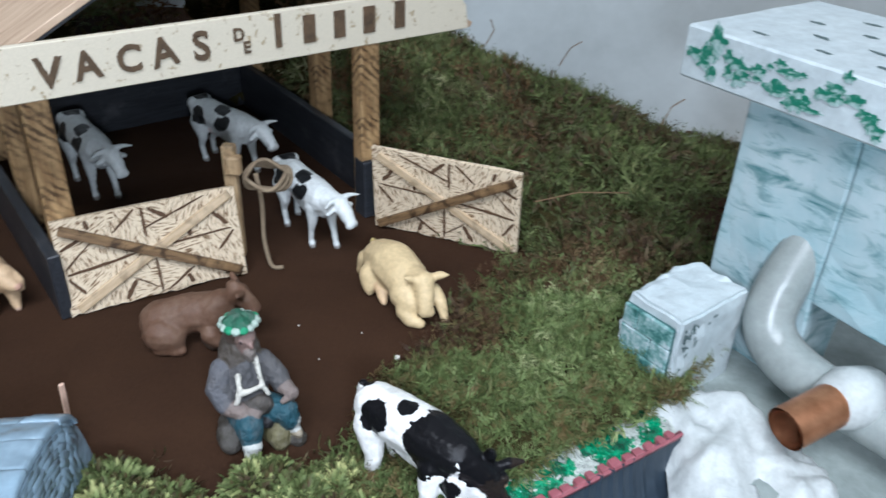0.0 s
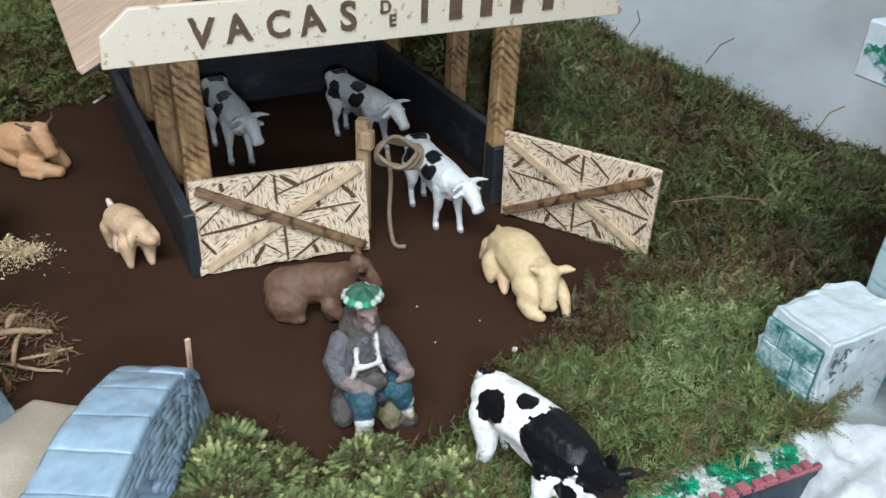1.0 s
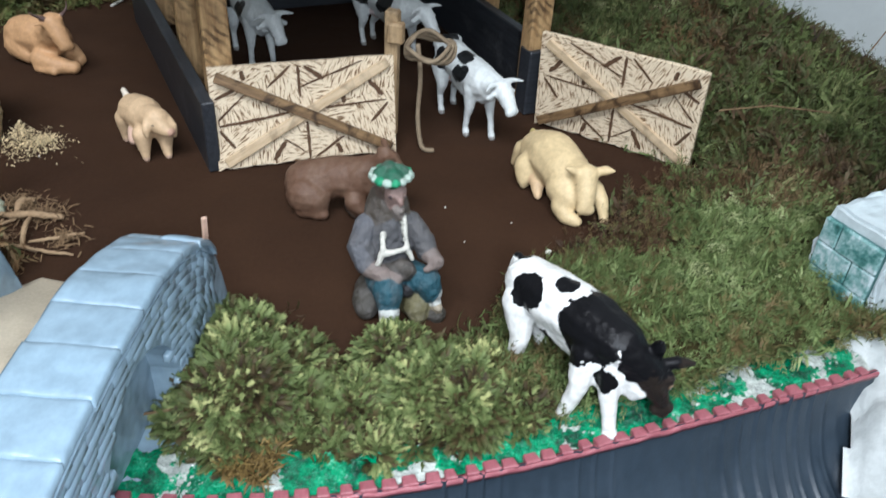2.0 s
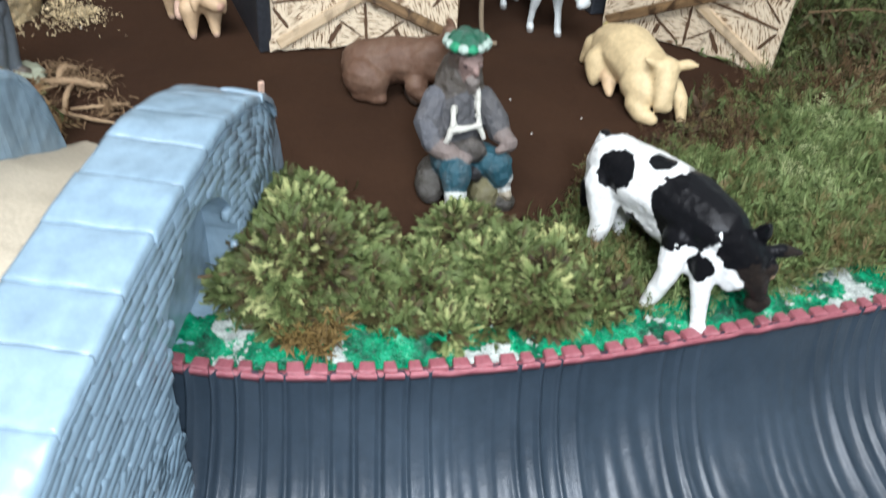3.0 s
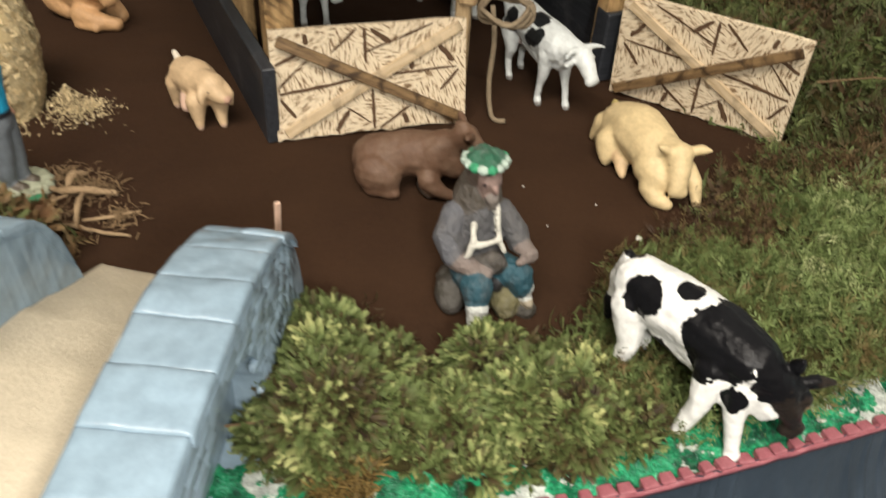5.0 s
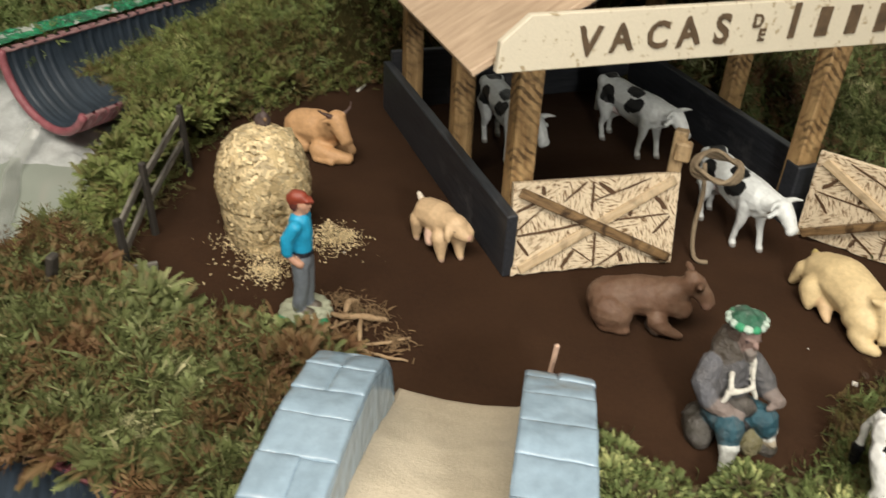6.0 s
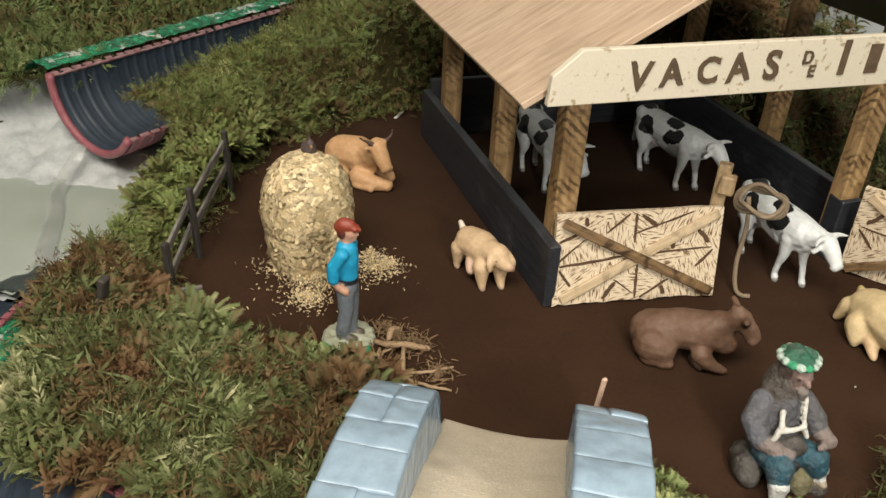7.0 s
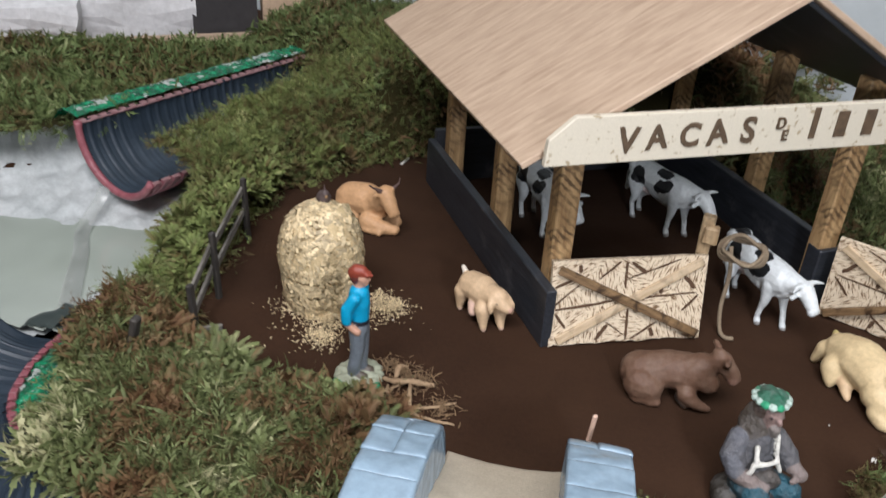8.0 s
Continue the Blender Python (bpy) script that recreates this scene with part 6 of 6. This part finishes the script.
for k in range(14):
    a = k * math.tau / 14
    blobs.append(([(-2.5 + 6.6 * math.cos(a), 6.6 * math.sin(a), 56.2)], 1.7, (0.45, 0.56, 0.48) if k % 4 else (0.03, 0.30, 0.14)))
TRIM = (0.70, 0.68, 0.60)
blobs += [([(4.2, -4.5, 36), (6.8, -5.0, 31), (7.2, -6.5, 26)], 1.15, TRIM), ([(3.4, 3.4, 42), (5.4, 3.8, 36), (7.2, 4.0, 30), (8.2, 5.8, 26.5)], 1.15, TRIM), ([(7.2, -4.8, 29.5), (8.0, 0, 30.5), (7.4, 4.0, 30.5)], 1.15, TRIM)]
figure("seated_shepherd_figure", blobs, WORN, 0.00055, aim(0.0270, 0.3375, -58, 0.0, 1.0), "seated shepherd figurine with green cap and grey coat on stone", "figurine", smooth=2, uneven=0.40)

# ---- moss ----
def pool_side(y):
    """Where the near moss ends towards the pool."""
    return np.interp(y, [0.21, 0.248, 0.267, 0.285, 0.297, 0.32, 0.358, 0.40], [-0.250, -0.258, -0.279, -0.294, -0.300, -0.309, -0.317, -0.330])


def inside_board(x, y):
    """True on the display's side of the edge board."""
    return (y - 0.695) - (x + 0.655) < -0.012


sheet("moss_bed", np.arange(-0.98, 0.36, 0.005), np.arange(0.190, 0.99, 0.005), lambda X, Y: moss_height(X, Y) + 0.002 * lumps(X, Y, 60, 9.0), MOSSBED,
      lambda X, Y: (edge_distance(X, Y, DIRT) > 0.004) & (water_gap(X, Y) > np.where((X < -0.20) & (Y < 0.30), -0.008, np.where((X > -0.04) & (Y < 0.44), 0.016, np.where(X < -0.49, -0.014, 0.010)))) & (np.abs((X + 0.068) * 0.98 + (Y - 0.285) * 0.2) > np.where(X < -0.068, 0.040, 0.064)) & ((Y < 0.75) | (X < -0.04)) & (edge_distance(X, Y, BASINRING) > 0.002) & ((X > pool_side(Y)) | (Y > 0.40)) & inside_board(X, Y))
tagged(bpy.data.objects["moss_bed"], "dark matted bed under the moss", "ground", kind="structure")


def moss(name, label, region, count, kind, length, material, seed, bush=(), sink=0.0, gap=0.007, rise=0.0075, thin=()):
    """Thousands of small sprigs on the banks: 'blade' thin, 'strand' longer and curling, 'feather' toothed, 'fern' a branched plume."""
    rs = np.random.RandomState(seed)
    x0, y0, x1, y1 = region
    P = np.stack([rs.uniform(x0, x1, count * 3), rs.uniform(y0, y1, count * 3)], 1)
    jitter = 0.005 * rs.normal(size=len(P))
    ok = (edge_distance(P[:, 0], P[:, 1], DIRT) > jitter) & (water_gap(P[:, 0], P[:, 1]) > gap + 0.4 * jitter)
    # bridge, stable, fountain and block keep free
    b = np.array(BRIDGE.inverted())
    l = P @ b[:2, :2].T + b[:2, 3]
    ok &= ~((l[:, 0] > -0.03) & (l[:, 0] < 0.17) & (np.abs(l[:, 1]) < 0.047))
    b = np.array(BARN.inverted())
    l = P @ b[:2, :2].T + b[:2, 3]
    ok &= ~((l[:, 0] > -0.013) & (l[:, 0] < 0.198) & (l[:, 1] > -0.01) & (l[:, 1] < 0.232))
    b = np.array(FOUNT.inverted())
    l = P @ b[:2, :2].T + b[:2, 3]
    ok &= ~((l[:, 0] > -0.002) & (l[:, 0] < 0.3) & (l[:, 1] > -0.012) & (l[:, 1] < 0.045)) & (edge_distance(P[:, 0], P[:, 1], BASINRING) > -0.002)
    # a bare painted spot on the bank at the river start
    ok &= np.hypot(P[:, 0] + 0.288, P[:, 1] - 0.246) > 0.011
    ok &= ((P[:, 0] > pool_side(P[:, 1])) | (P[:, 1] > 0.40)) & inside_board(P[:, 0], P[:, 1])
    for bx, by, br in thin:
        ok &= (np.hypot(P[:, 0] - bx, P[:, 1] - by) > br) | (rs.uniform(0, 1, len(P)) > 0.75)
    P = P[ok][:count]
    n = len(P)
    z = moss_height(P[:, 0], P[:, 1]) - sink
    flow = np.array([tuple(noise.noise_vector(Vector((x * 48, y * 48, seed)))) for x, y in P])
    out = 1.5 * flow * np.array((1, 1, 0.3)) + 0.55 * rs.normal(size=(n, 3)) * np.array((1, 1, 0.5)) + np.array((0, 0, 0.38))
    for bx, by, br, bh in bush:
        d = np.hypot(P[:, 0] - bx, P[:, 1] - by) / br
        dome = np.sqrt(np.clip(1 - d * d, 0, 1))
        f = np.where(d < 1, rs.uniform(0.55, 1.0, n), 0)
        z = np.maximum(z, f * (bh * dome) * (1 + 0.18 * np.sin(P[:, 0] * 410) * np.sin(P[:, 1] * 370)))
        side = np.column_stack([(P[:, 0] - bx) / br, (P[:, 1] - by) / br, dome])
        out = np.where((d < 1)[:, None], 0.8 * out + 0.9 * side, out)
    patch = lumps(P[:, 0], P[:, 1], 48, 6.0)
    z = z + rise * patch
    out /= np.linalg.norm(out, axis=1)[:, None]
    size = length * rs.uniform(0.55, 1.25, n)
    side = np.cross(out, rs.normal(size=(n, 3)))
    side /= np.linalg.norm(side, axis=1)[:, None] + 1e-9
    curl = np.cross(side, out)
    droop = rs.uniform(*((0.4, 1.9) if kind == "strand" else (0.2, 1.6)), n)[:, None]
    base = np.column_stack([P, z])
    sway = rs.normal(0, 0.34 if kind == "strand" else 0.16, n)[:, None]

    def along(f):
        return base + size[:, None] * (out * f * (1 - 0.25 * droop * f) + curl * droop * f * f * 0.7 + side * sway * math.sin(3.6 * f))
    # tone rises along each sprig, dark at the root and pale at the tip
    tone = np.clip(rs.normal(0.5, 0.33, n), -0.2, 1.2)
    V, F, T = [], [], []
    if kind == "fern":
        chunks, faces, tones, at = [], [], [], 0
        for f in np.linspace(0.14, 0.97, 6):
            for sgn in (-1, 1):
                root = along(f)
                reach = size[:, None] * (0.36 - 0.20 * f) * rs.uniform(0.7, 1.2, (n, 1))
                ahead = along(f + 0.1) - root
                ahead /= np.linalg.norm(ahead, axis=1)[:, None] + 1e-9
                tip = root + (side * sgn * 0.62 + ahead * 0.85 + curl * 0.35) * reach
                w = (ahead * 0.5 - side * sgn * 0.4) * reach * 0.24
                mid = root + (tip - root) * 0.45
                chunks.append(np.stack([root, mid - w, tip, mid + w], 1).reshape(-1, 3))
                k = at + np.arange(n)[:, None] * 4
                faces.append(k + [[0, 1, 2, 3]])
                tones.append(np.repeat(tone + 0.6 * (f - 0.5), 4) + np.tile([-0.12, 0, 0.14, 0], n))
                at += 4 * n
        V, F, T = np.concatenate(chunks), np.concatenate(faces), np.concatenate(tones)
    else:
        # a strand: a curling ribbon with a toothed edge; the feathery kind is broader and deeper cut
        wide = {"blade": 0.075, "strand": 0.082, "feather": 0.135}[kind]
        cut = {"blade": 0.8, "strand": 0.5, "feather": 0.42}[kind]
        stations = [(0.0, 0.35), (0.14, 1.0), (0.20, cut), (0.36, 1.0), (0.42, cut), (0.58, 0.9), (0.64, cut * 0.9), (0.80, 0.65), (0.85, cut * 0.6), (1.0, 0.05)]
        lean = 0.5 * wide * size[:, None]
        fold = np.cross(out, side)
        chunks, tones = [], []
        for f, w in stations:
            c = along(f)
            ww = w * wide * size[:, None] * rs.uniform(0.75, 1.2, (n, 1))
            forward = (along(f + 0.04) - c) * (1.6 if w > 0.5 else 0.0)
            chunks += [c - side * ww + forward + fold * ww * 0.45, c, c + side * ww + forward + fold * ww * 0.45]
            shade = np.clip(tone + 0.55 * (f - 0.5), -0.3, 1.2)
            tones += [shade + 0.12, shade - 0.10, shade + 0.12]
        m = len(chunks)
        V, T = np.stack(chunks, 1).reshape(-1, 3), np.stack(tones, 1).ravel()
        k = np.arange(n)[:, None] * m
        F = np.concatenate([k + [[3 * j + a, 3 * j + 1 + a, 3 * j + 4 + a, 3 * j + 3 + a]] for j in range(len(stations) - 1) for a in (0, 1)])
    return tagged(raw(name, V, F, material, tone=np.clip(T, 0, 1)), label, "moss", kind="stuff")


BUSHES = [(0.001, 0.262, 0.0180, 0.031), (-0.005, 0.276, 0.0165, 0.028), (0.006, 0.250, 0.0110, 0.018), (-0.008, 0.254, 0.0110, 0.017), (-0.013, 0.292, 0.0120, 0.022), (0.010, 0.288, 0.0110, 0.015), (0.016, 0.270, 0.0110, 0.016), (0.024, 0.262, 0.0090, 0.012), (0.024, 0.280, 0.0090, 0.010),
          (0.036, 0.276, 0.0120, 0.016), (0.042, 0.298, 0.0135, 0.019), (0.056, 0.285, 0.0160, 0.023), (0.070, 0.281, 0.0140, 0.021), (0.083, 0.288, 0.0120, 0.015), (0.062, 0.268, 0.0095, 0.012), (0.047, 0.262, 0.0095, 0.012), (0.034, 0.260, 0.0085, 0.011), (0.066, 0.303, 0.0120, 0.014), (0.078, 0.275, 0.0085, 0.010)]


def plumes(name, label, region, tufts, each, length, material, seed, bush, gap, vary=0.25, broad=0.052):
    """Tufts of fine feathery plumes that spread from many small centres over the domes of a bush."""
    rs = np.random.RandomState(seed)
    x0, y0, x1, y1 = region
    C = np.stack([rs.uniform(x0, x1, tufts * 30), rs.uniform(y0, y1, tufts * 30)], 1)
    z, up = np.zeros(len(C)), np.tile((0.0, 0.0, 1.0), (len(C), 1))
    for bx, by, br, bh in bush:
        d = np.hypot(C[:, 0] - bx, C[:, 1] - by) / br
        top = bh * np.sqrt(np.clip(1 - d * d, 0, 1))
        lead = top > z
        z = np.where(lead, top, z)
        up[lead] = np.column_stack([(C[:, 0] - bx) / br, (C[:, 1] - by) / br, 0.25 + np.sqrt(np.clip(1 - d * d, 0, 1))])[lead]
    bare = (C[:, 0] > pool_side(C[:, 1]) + 0.004) | (C[:, 1] > 0.40)
    ok = (z > 0.003) & bare & (edge_distance(C[:, 0], C[:, 1], DIRT) > -0.001) & (water_gap(C[:, 0], C[:, 1]) > gap)
    C, z, up = C[ok], z[ok], up[ok]
    kept = []
    for k in range(len(C)):
        if len(kept) < tufts and all((C[k, 0] - C[q, 0]) ** 2 + (C[k, 1] - C[q, 1]) ** 2 + (z[k] - z[q]) ** 2 > 0.0033 ** 2 for q in kept):
            kept.append(k)
    n = len(kept) * each
    pick = np.repeat(kept, each)
    up = up[pick] / np.linalg.norm(up[pick], axis=1)[:, None]
    spread = rs.normal(size=(n, 3))
    spread -= up * (spread * up).sum(1)[:, None]
    spread /= np.linalg.norm(spread, axis=1)[:, None]
    f = np.sqrt(rs.uniform(0, 1, n))[:, None]
    base = np.column_stack([C[pick], z[pick] * 0.86]) + spread * f * 0.0016 - up * 0.0012
    base[:, 2] = np.maximum(base[:, 2], 0.002)
    out = up * (1.15 - 0.5 * f) + spread * f * 0.95 + 0.16 * rs.normal(size=(n, 3)) + np.array((0, 0, 0.12))
    out /= np.linalg.norm(out, axis=1)[:, None]
    big = np.repeat(rs.uniform(0.75, 1.2, len(kept)), each) * length * rs.uniform(0.7, 1.15, n)
    side = np.cross(out, spread + 0.5 * rs.normal(size=(n, 3)))
    side /= np.linalg.norm(side, axis=1)[:, None] + 1e-9
    curl = np.cross(side, out)
    curl *= np.sign((curl * spread).sum(1))[:, None]
    bend = rs.uniform(0.1, 0.55, n)[:, None]
    shade = np.repeat(np.clip(rs.normal(0.46, vary, len(kept)), 0.0, 0.95), each) + rs.normal(0, 0.10, n)

    def along(q):
        return base + big[:, None] * (out * q * (1 - 0.2 * bend * q) + curl * bend * q * q)
    chunks, tones = [], []
    for q in np.linspace(0.16, 1.0, 11):
        root, ahead = along(q), along(q + 0.1) - along(q)
        ahead /= np.linalg.norm(ahead, axis=1)[:, None] + 1e-9
        for sgn in (-1, 1):
            reach = big[:, None] * (0.34 - 0.20 * q * q) * rs.uniform(0.75, 1.2, (n, 1))
            tip = root + (side * sgn * 0.68 + ahead * 0.80 + curl * 0.22) * reach
            w = ahead * big[:, None] * broad
            chunks += [root - w, root + w, tip]
            # each plume is darkest at its root and palest at its tip
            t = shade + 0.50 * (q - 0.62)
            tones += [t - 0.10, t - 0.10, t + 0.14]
    m = len(chunks)
    V, T = np.stack(chunks, 1).reshape(-1, 3), np.stack(tones, 1).ravel()
    F = (np.arange(n)[:, None, None] * m + np.arange(m).reshape(-1, 3)[None]).reshape(-1, 3)
    return tagged(raw(name, V, F, material, tone=np.clip(T, 0, 1)), label, "moss", kind="stuff")


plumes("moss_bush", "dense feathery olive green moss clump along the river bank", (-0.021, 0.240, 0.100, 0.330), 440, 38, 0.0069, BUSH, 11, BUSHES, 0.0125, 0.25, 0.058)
moss("moss_underlayer", "matted dark moss under the feathery clump", (-0.019, 0.240, 0.105, 0.345), 5000, "feather", 0.0055, DARKMOSS, 41, [(x, y, r, 0.72 * h) for x, y, r, h in BUSHES], gap=0.0175, rise=0.0, sink=0.002)
moss("moss_tuft", "small ball of dry brown moss at the river bank", (0.008, 0.237, 0.021, 0.250), 900, "blade", 0.0042, BROWNMOSS, 31, [(0.0145, 0.2435, 0.0064, 0.0105)], gap=0.006, rise=0.0)
WORN_SPOTS = [(0.088, 0.412, 0.020), (0.112, 0.428, 0.022), (0.140, 0.448, 0.026), (0.175, 0.440, 0.018), (0.128, 0.398, 0.010)]
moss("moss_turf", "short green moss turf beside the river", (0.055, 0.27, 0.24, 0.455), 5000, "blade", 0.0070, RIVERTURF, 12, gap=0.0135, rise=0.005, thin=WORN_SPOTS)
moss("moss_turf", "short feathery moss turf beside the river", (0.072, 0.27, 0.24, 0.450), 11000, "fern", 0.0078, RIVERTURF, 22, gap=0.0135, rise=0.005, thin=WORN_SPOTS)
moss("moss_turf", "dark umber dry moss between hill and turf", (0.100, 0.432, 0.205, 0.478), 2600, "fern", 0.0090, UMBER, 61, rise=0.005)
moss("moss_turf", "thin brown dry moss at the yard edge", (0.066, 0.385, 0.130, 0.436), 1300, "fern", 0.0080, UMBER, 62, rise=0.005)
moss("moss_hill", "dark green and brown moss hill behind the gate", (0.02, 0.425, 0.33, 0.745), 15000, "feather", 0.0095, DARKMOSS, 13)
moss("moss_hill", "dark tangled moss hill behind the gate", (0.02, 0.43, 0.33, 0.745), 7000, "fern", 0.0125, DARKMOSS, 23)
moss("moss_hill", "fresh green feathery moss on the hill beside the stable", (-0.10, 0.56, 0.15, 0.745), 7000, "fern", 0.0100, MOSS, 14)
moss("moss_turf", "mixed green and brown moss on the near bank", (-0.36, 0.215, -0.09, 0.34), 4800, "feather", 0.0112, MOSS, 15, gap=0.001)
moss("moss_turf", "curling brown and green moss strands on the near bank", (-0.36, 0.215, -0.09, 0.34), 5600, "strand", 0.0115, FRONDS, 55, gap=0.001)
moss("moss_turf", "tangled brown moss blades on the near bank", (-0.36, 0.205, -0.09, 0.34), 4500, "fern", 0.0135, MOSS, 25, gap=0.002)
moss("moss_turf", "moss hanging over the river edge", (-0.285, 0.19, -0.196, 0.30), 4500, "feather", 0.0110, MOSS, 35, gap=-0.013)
_r = random.Random(12)
_domes = [(_r.uniform(-0.32, -0.12), _r.uniform(0.215, 0.305), _r.uniform(0.016, 0.030), _r.uniform(0.016, 0.027)) for k in range(44)]
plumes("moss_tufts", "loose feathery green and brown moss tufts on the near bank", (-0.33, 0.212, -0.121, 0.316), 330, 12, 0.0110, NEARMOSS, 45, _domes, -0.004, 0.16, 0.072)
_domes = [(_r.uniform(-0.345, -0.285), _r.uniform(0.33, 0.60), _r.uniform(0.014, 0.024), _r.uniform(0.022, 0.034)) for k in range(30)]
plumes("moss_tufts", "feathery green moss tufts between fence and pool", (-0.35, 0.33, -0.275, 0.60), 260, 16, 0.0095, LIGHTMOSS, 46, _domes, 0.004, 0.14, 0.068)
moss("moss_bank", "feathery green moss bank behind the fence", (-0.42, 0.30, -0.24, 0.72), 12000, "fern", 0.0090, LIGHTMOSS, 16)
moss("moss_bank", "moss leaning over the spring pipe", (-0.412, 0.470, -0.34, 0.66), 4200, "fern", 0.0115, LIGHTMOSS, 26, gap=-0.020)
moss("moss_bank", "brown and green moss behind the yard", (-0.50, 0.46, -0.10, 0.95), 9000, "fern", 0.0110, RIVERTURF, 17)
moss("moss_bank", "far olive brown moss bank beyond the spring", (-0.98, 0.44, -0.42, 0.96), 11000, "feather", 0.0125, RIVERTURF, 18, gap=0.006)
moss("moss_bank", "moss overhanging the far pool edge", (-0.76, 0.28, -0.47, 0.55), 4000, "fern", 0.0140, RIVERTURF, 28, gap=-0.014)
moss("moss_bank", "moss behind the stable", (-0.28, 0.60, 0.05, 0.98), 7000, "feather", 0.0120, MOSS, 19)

# twigs lying in the moss
_r = random.Random(21)
for k in range(12):
    x = _r.uniform(0.13, 0.27)
    z = float(np.interp(x, [0.13, 0.19, 0.24, 0.28], [0.054, 0.036, 0.020, -0.002]))
    p = Vector((x, 0.64 + _r.uniform(-0.01, 0.01), z - 0.006))
    pts = [tuple(p)]
    for j in range(3):
        p = p + Vector((_r.uniform(-0.006, 0.007), _r.uniform(-0.003, 0.003), _r.uniform(0.002, 0.008)))
        pts.append(tuple(p))
    tagged(part("twig", tube(pts, 0.00055, 5), TWIG), "dark bent twig sticking out of the moss hill", "twig", group="hill twigs")
for pts in ([(0.150, 0.505, 0.030), (0.175, 0.512, 0.034), (0.205, 0.517, 0.033)], [(0.128, 0.500, 0.026), (0.143, 0.512, 0.034)], [(-0.033, 0.238, 0.009), (-0.030, 0.245, 0.012), (-0.022, 0.2475, 0.014), (-0.010, 0.251, 0.017)],
            [(0.175, 0.69, 0.052), (0.182, 0.69, 0.066), (0.190, 0.688, 0.072)], [(0.118, 0.70, 0.062), (0.124, 0.70, 0.074), (0.121, 0.70, 0.082)], [(0.245, 0.63, 0.032), (0.250, 0.63, 0.046), (0.258, 0.63, 0.052)]):
    tagged(part("twig", tube(pts, 0.00045, 5), DRY), "thin dry twig caught in the moss", "twig")

# ---- stones and bricks of the bridge ----
random.seed(4)
brick_meshes = []
for k in range(5):
    bm = bmesh.new()
    block(bm, (0, 0, 0), (0.0088 + 0.0009 * k, 0.0022, 0.0032), None, 0.00045, 0.0004, k * 3.1)
    me = bpy.data.meshes.new("brick")
    bm.to_mesh(me)
    bm.free()
    me.shade_smooth()
    me.materials.append(BLUEPAINT)
    brick_meshes.append(me)
# a worn block: its stations lie close together at the rounded rim
ROUND = (0.0, 0.002, 0.045, 0.12, 0.30, 0.5, 0.70, 0.88, 0.955, 0.998, 1.0)
for side in (1, -1):
    s = -0.004
    while s < 0.160:
        n = random.uniform(0.0125, 0.0165)
        split = random.random() < 0.35
        cut = random.uniform(0.032, 0.040)
        for y0, y1 in (((0.0240, cut), (cut + 0.0003, 0.0476)) if split else ((0.0240, 0.0476),)):
            bm = bmesh.new()
            a, b = s - 0.0001, min(s + n + 0.0001, 0.162)
            up, lean, wide = random.uniform(0.0002, 0.0008), random.uniform(-0.02, 0.02), y1 + random.uniform(-0.0003, 0.0005)
            grid = []
            for f in ROUND:
                q = a + f * (b - a)
                grid.append([])
                for g in ROUND:
                    y = y0 + g * (wide - y0)
                    near = min(q - a, b - q, y - y0, wide - y)
                    z = top_z(q, side) + up + lean * (q - (a + b) / 2) - 0.0007 * math.exp(-near / 0.0006) + 0.0007 * noise.noise(Vector((q * 120, y * 120, side + n * 900)))
                    grid[-1].append(bm.verts.new((q, side * y, z - (0.0022 if f in (0, 1) or g in (0, 1) else 0))))
            for p, q in zip(grid, grid[1:]):
                for k in range(len(ROUND) - 1):
                    bm.faces.new((p[k], q[k], q[k + 1], p[k + 1]) if side > 0 else (p[k], p[k + 1], q[k + 1], q[k]))
            bm.faces.new([bm.verts.new(c.co - Vector((0, 0, 0.001))) for c in (grid[0][0], grid[0][-1], grid[-1][-1], grid[-1][0])])
            part("coping_stone", bm, BLUEPAINT, bridge, "", True)
        s += n
    # thin courses that follow the arch
    lower = bmesh.new()
    for row in range(30 if side > 0 else 5):
        s = -0.010 + random.uniform(0, 0.006)
        while s < 0.150:
            length = random.uniform(0.0072, 0.0104)
            ang = math.atan2(top_z(s + 0.004, side) - top_z(s - 0.004, side), 0.008)
            deep = 0.0046 + row * 0.0029
            x, z = s + math.sin(ang) * deep, top_z(s, side) - math.cos(ang) * deep
            hole = arch_z(x)
            low = -0.002 if x < 0.06 else -0.034
            if low < z and -0.016 < x < 0.150 and z < top_z(x, side) - 0.002 and not (abs(x - 0.0625) < 0.0285 and z < (hole or 0.0225) + 0.0010):
                place = Matrix.Translation((x, side * (0.0457 + random.uniform(0, 0.0004)), z)) @ Matrix.Rotation(-ang + random.uniform(-0.025, 0.025), 4, "Y") @ Matrix.Rotation(random.uniform(-0.012, 0.012), 4, "Z") @ Matrix.Rotation(side * 0.025, 4, "X")
                if row < 16:
                    ob = new("brick", brick_meshes[random.randrange(5)])
                    ob.parent = bridge
                    ob.matrix_basis = place
                else:
                    block(lower, (0, 0, 0), (length * 1.15, 0.0022, 0.0032), place, 0.0)
            s += length * math.cos(ang) if abs(ang) < 1.2 else 0.004
    if side > 0:
        bmesh.ops.bevel(lower, geom=lower.edges[:], offset=0.00045, segments=1, affect="EDGES")
        tagged(part("brickwork", lower, BLUEPAINT, bridge, smooth=True), kind="stuff")
    else:
        lower.free()
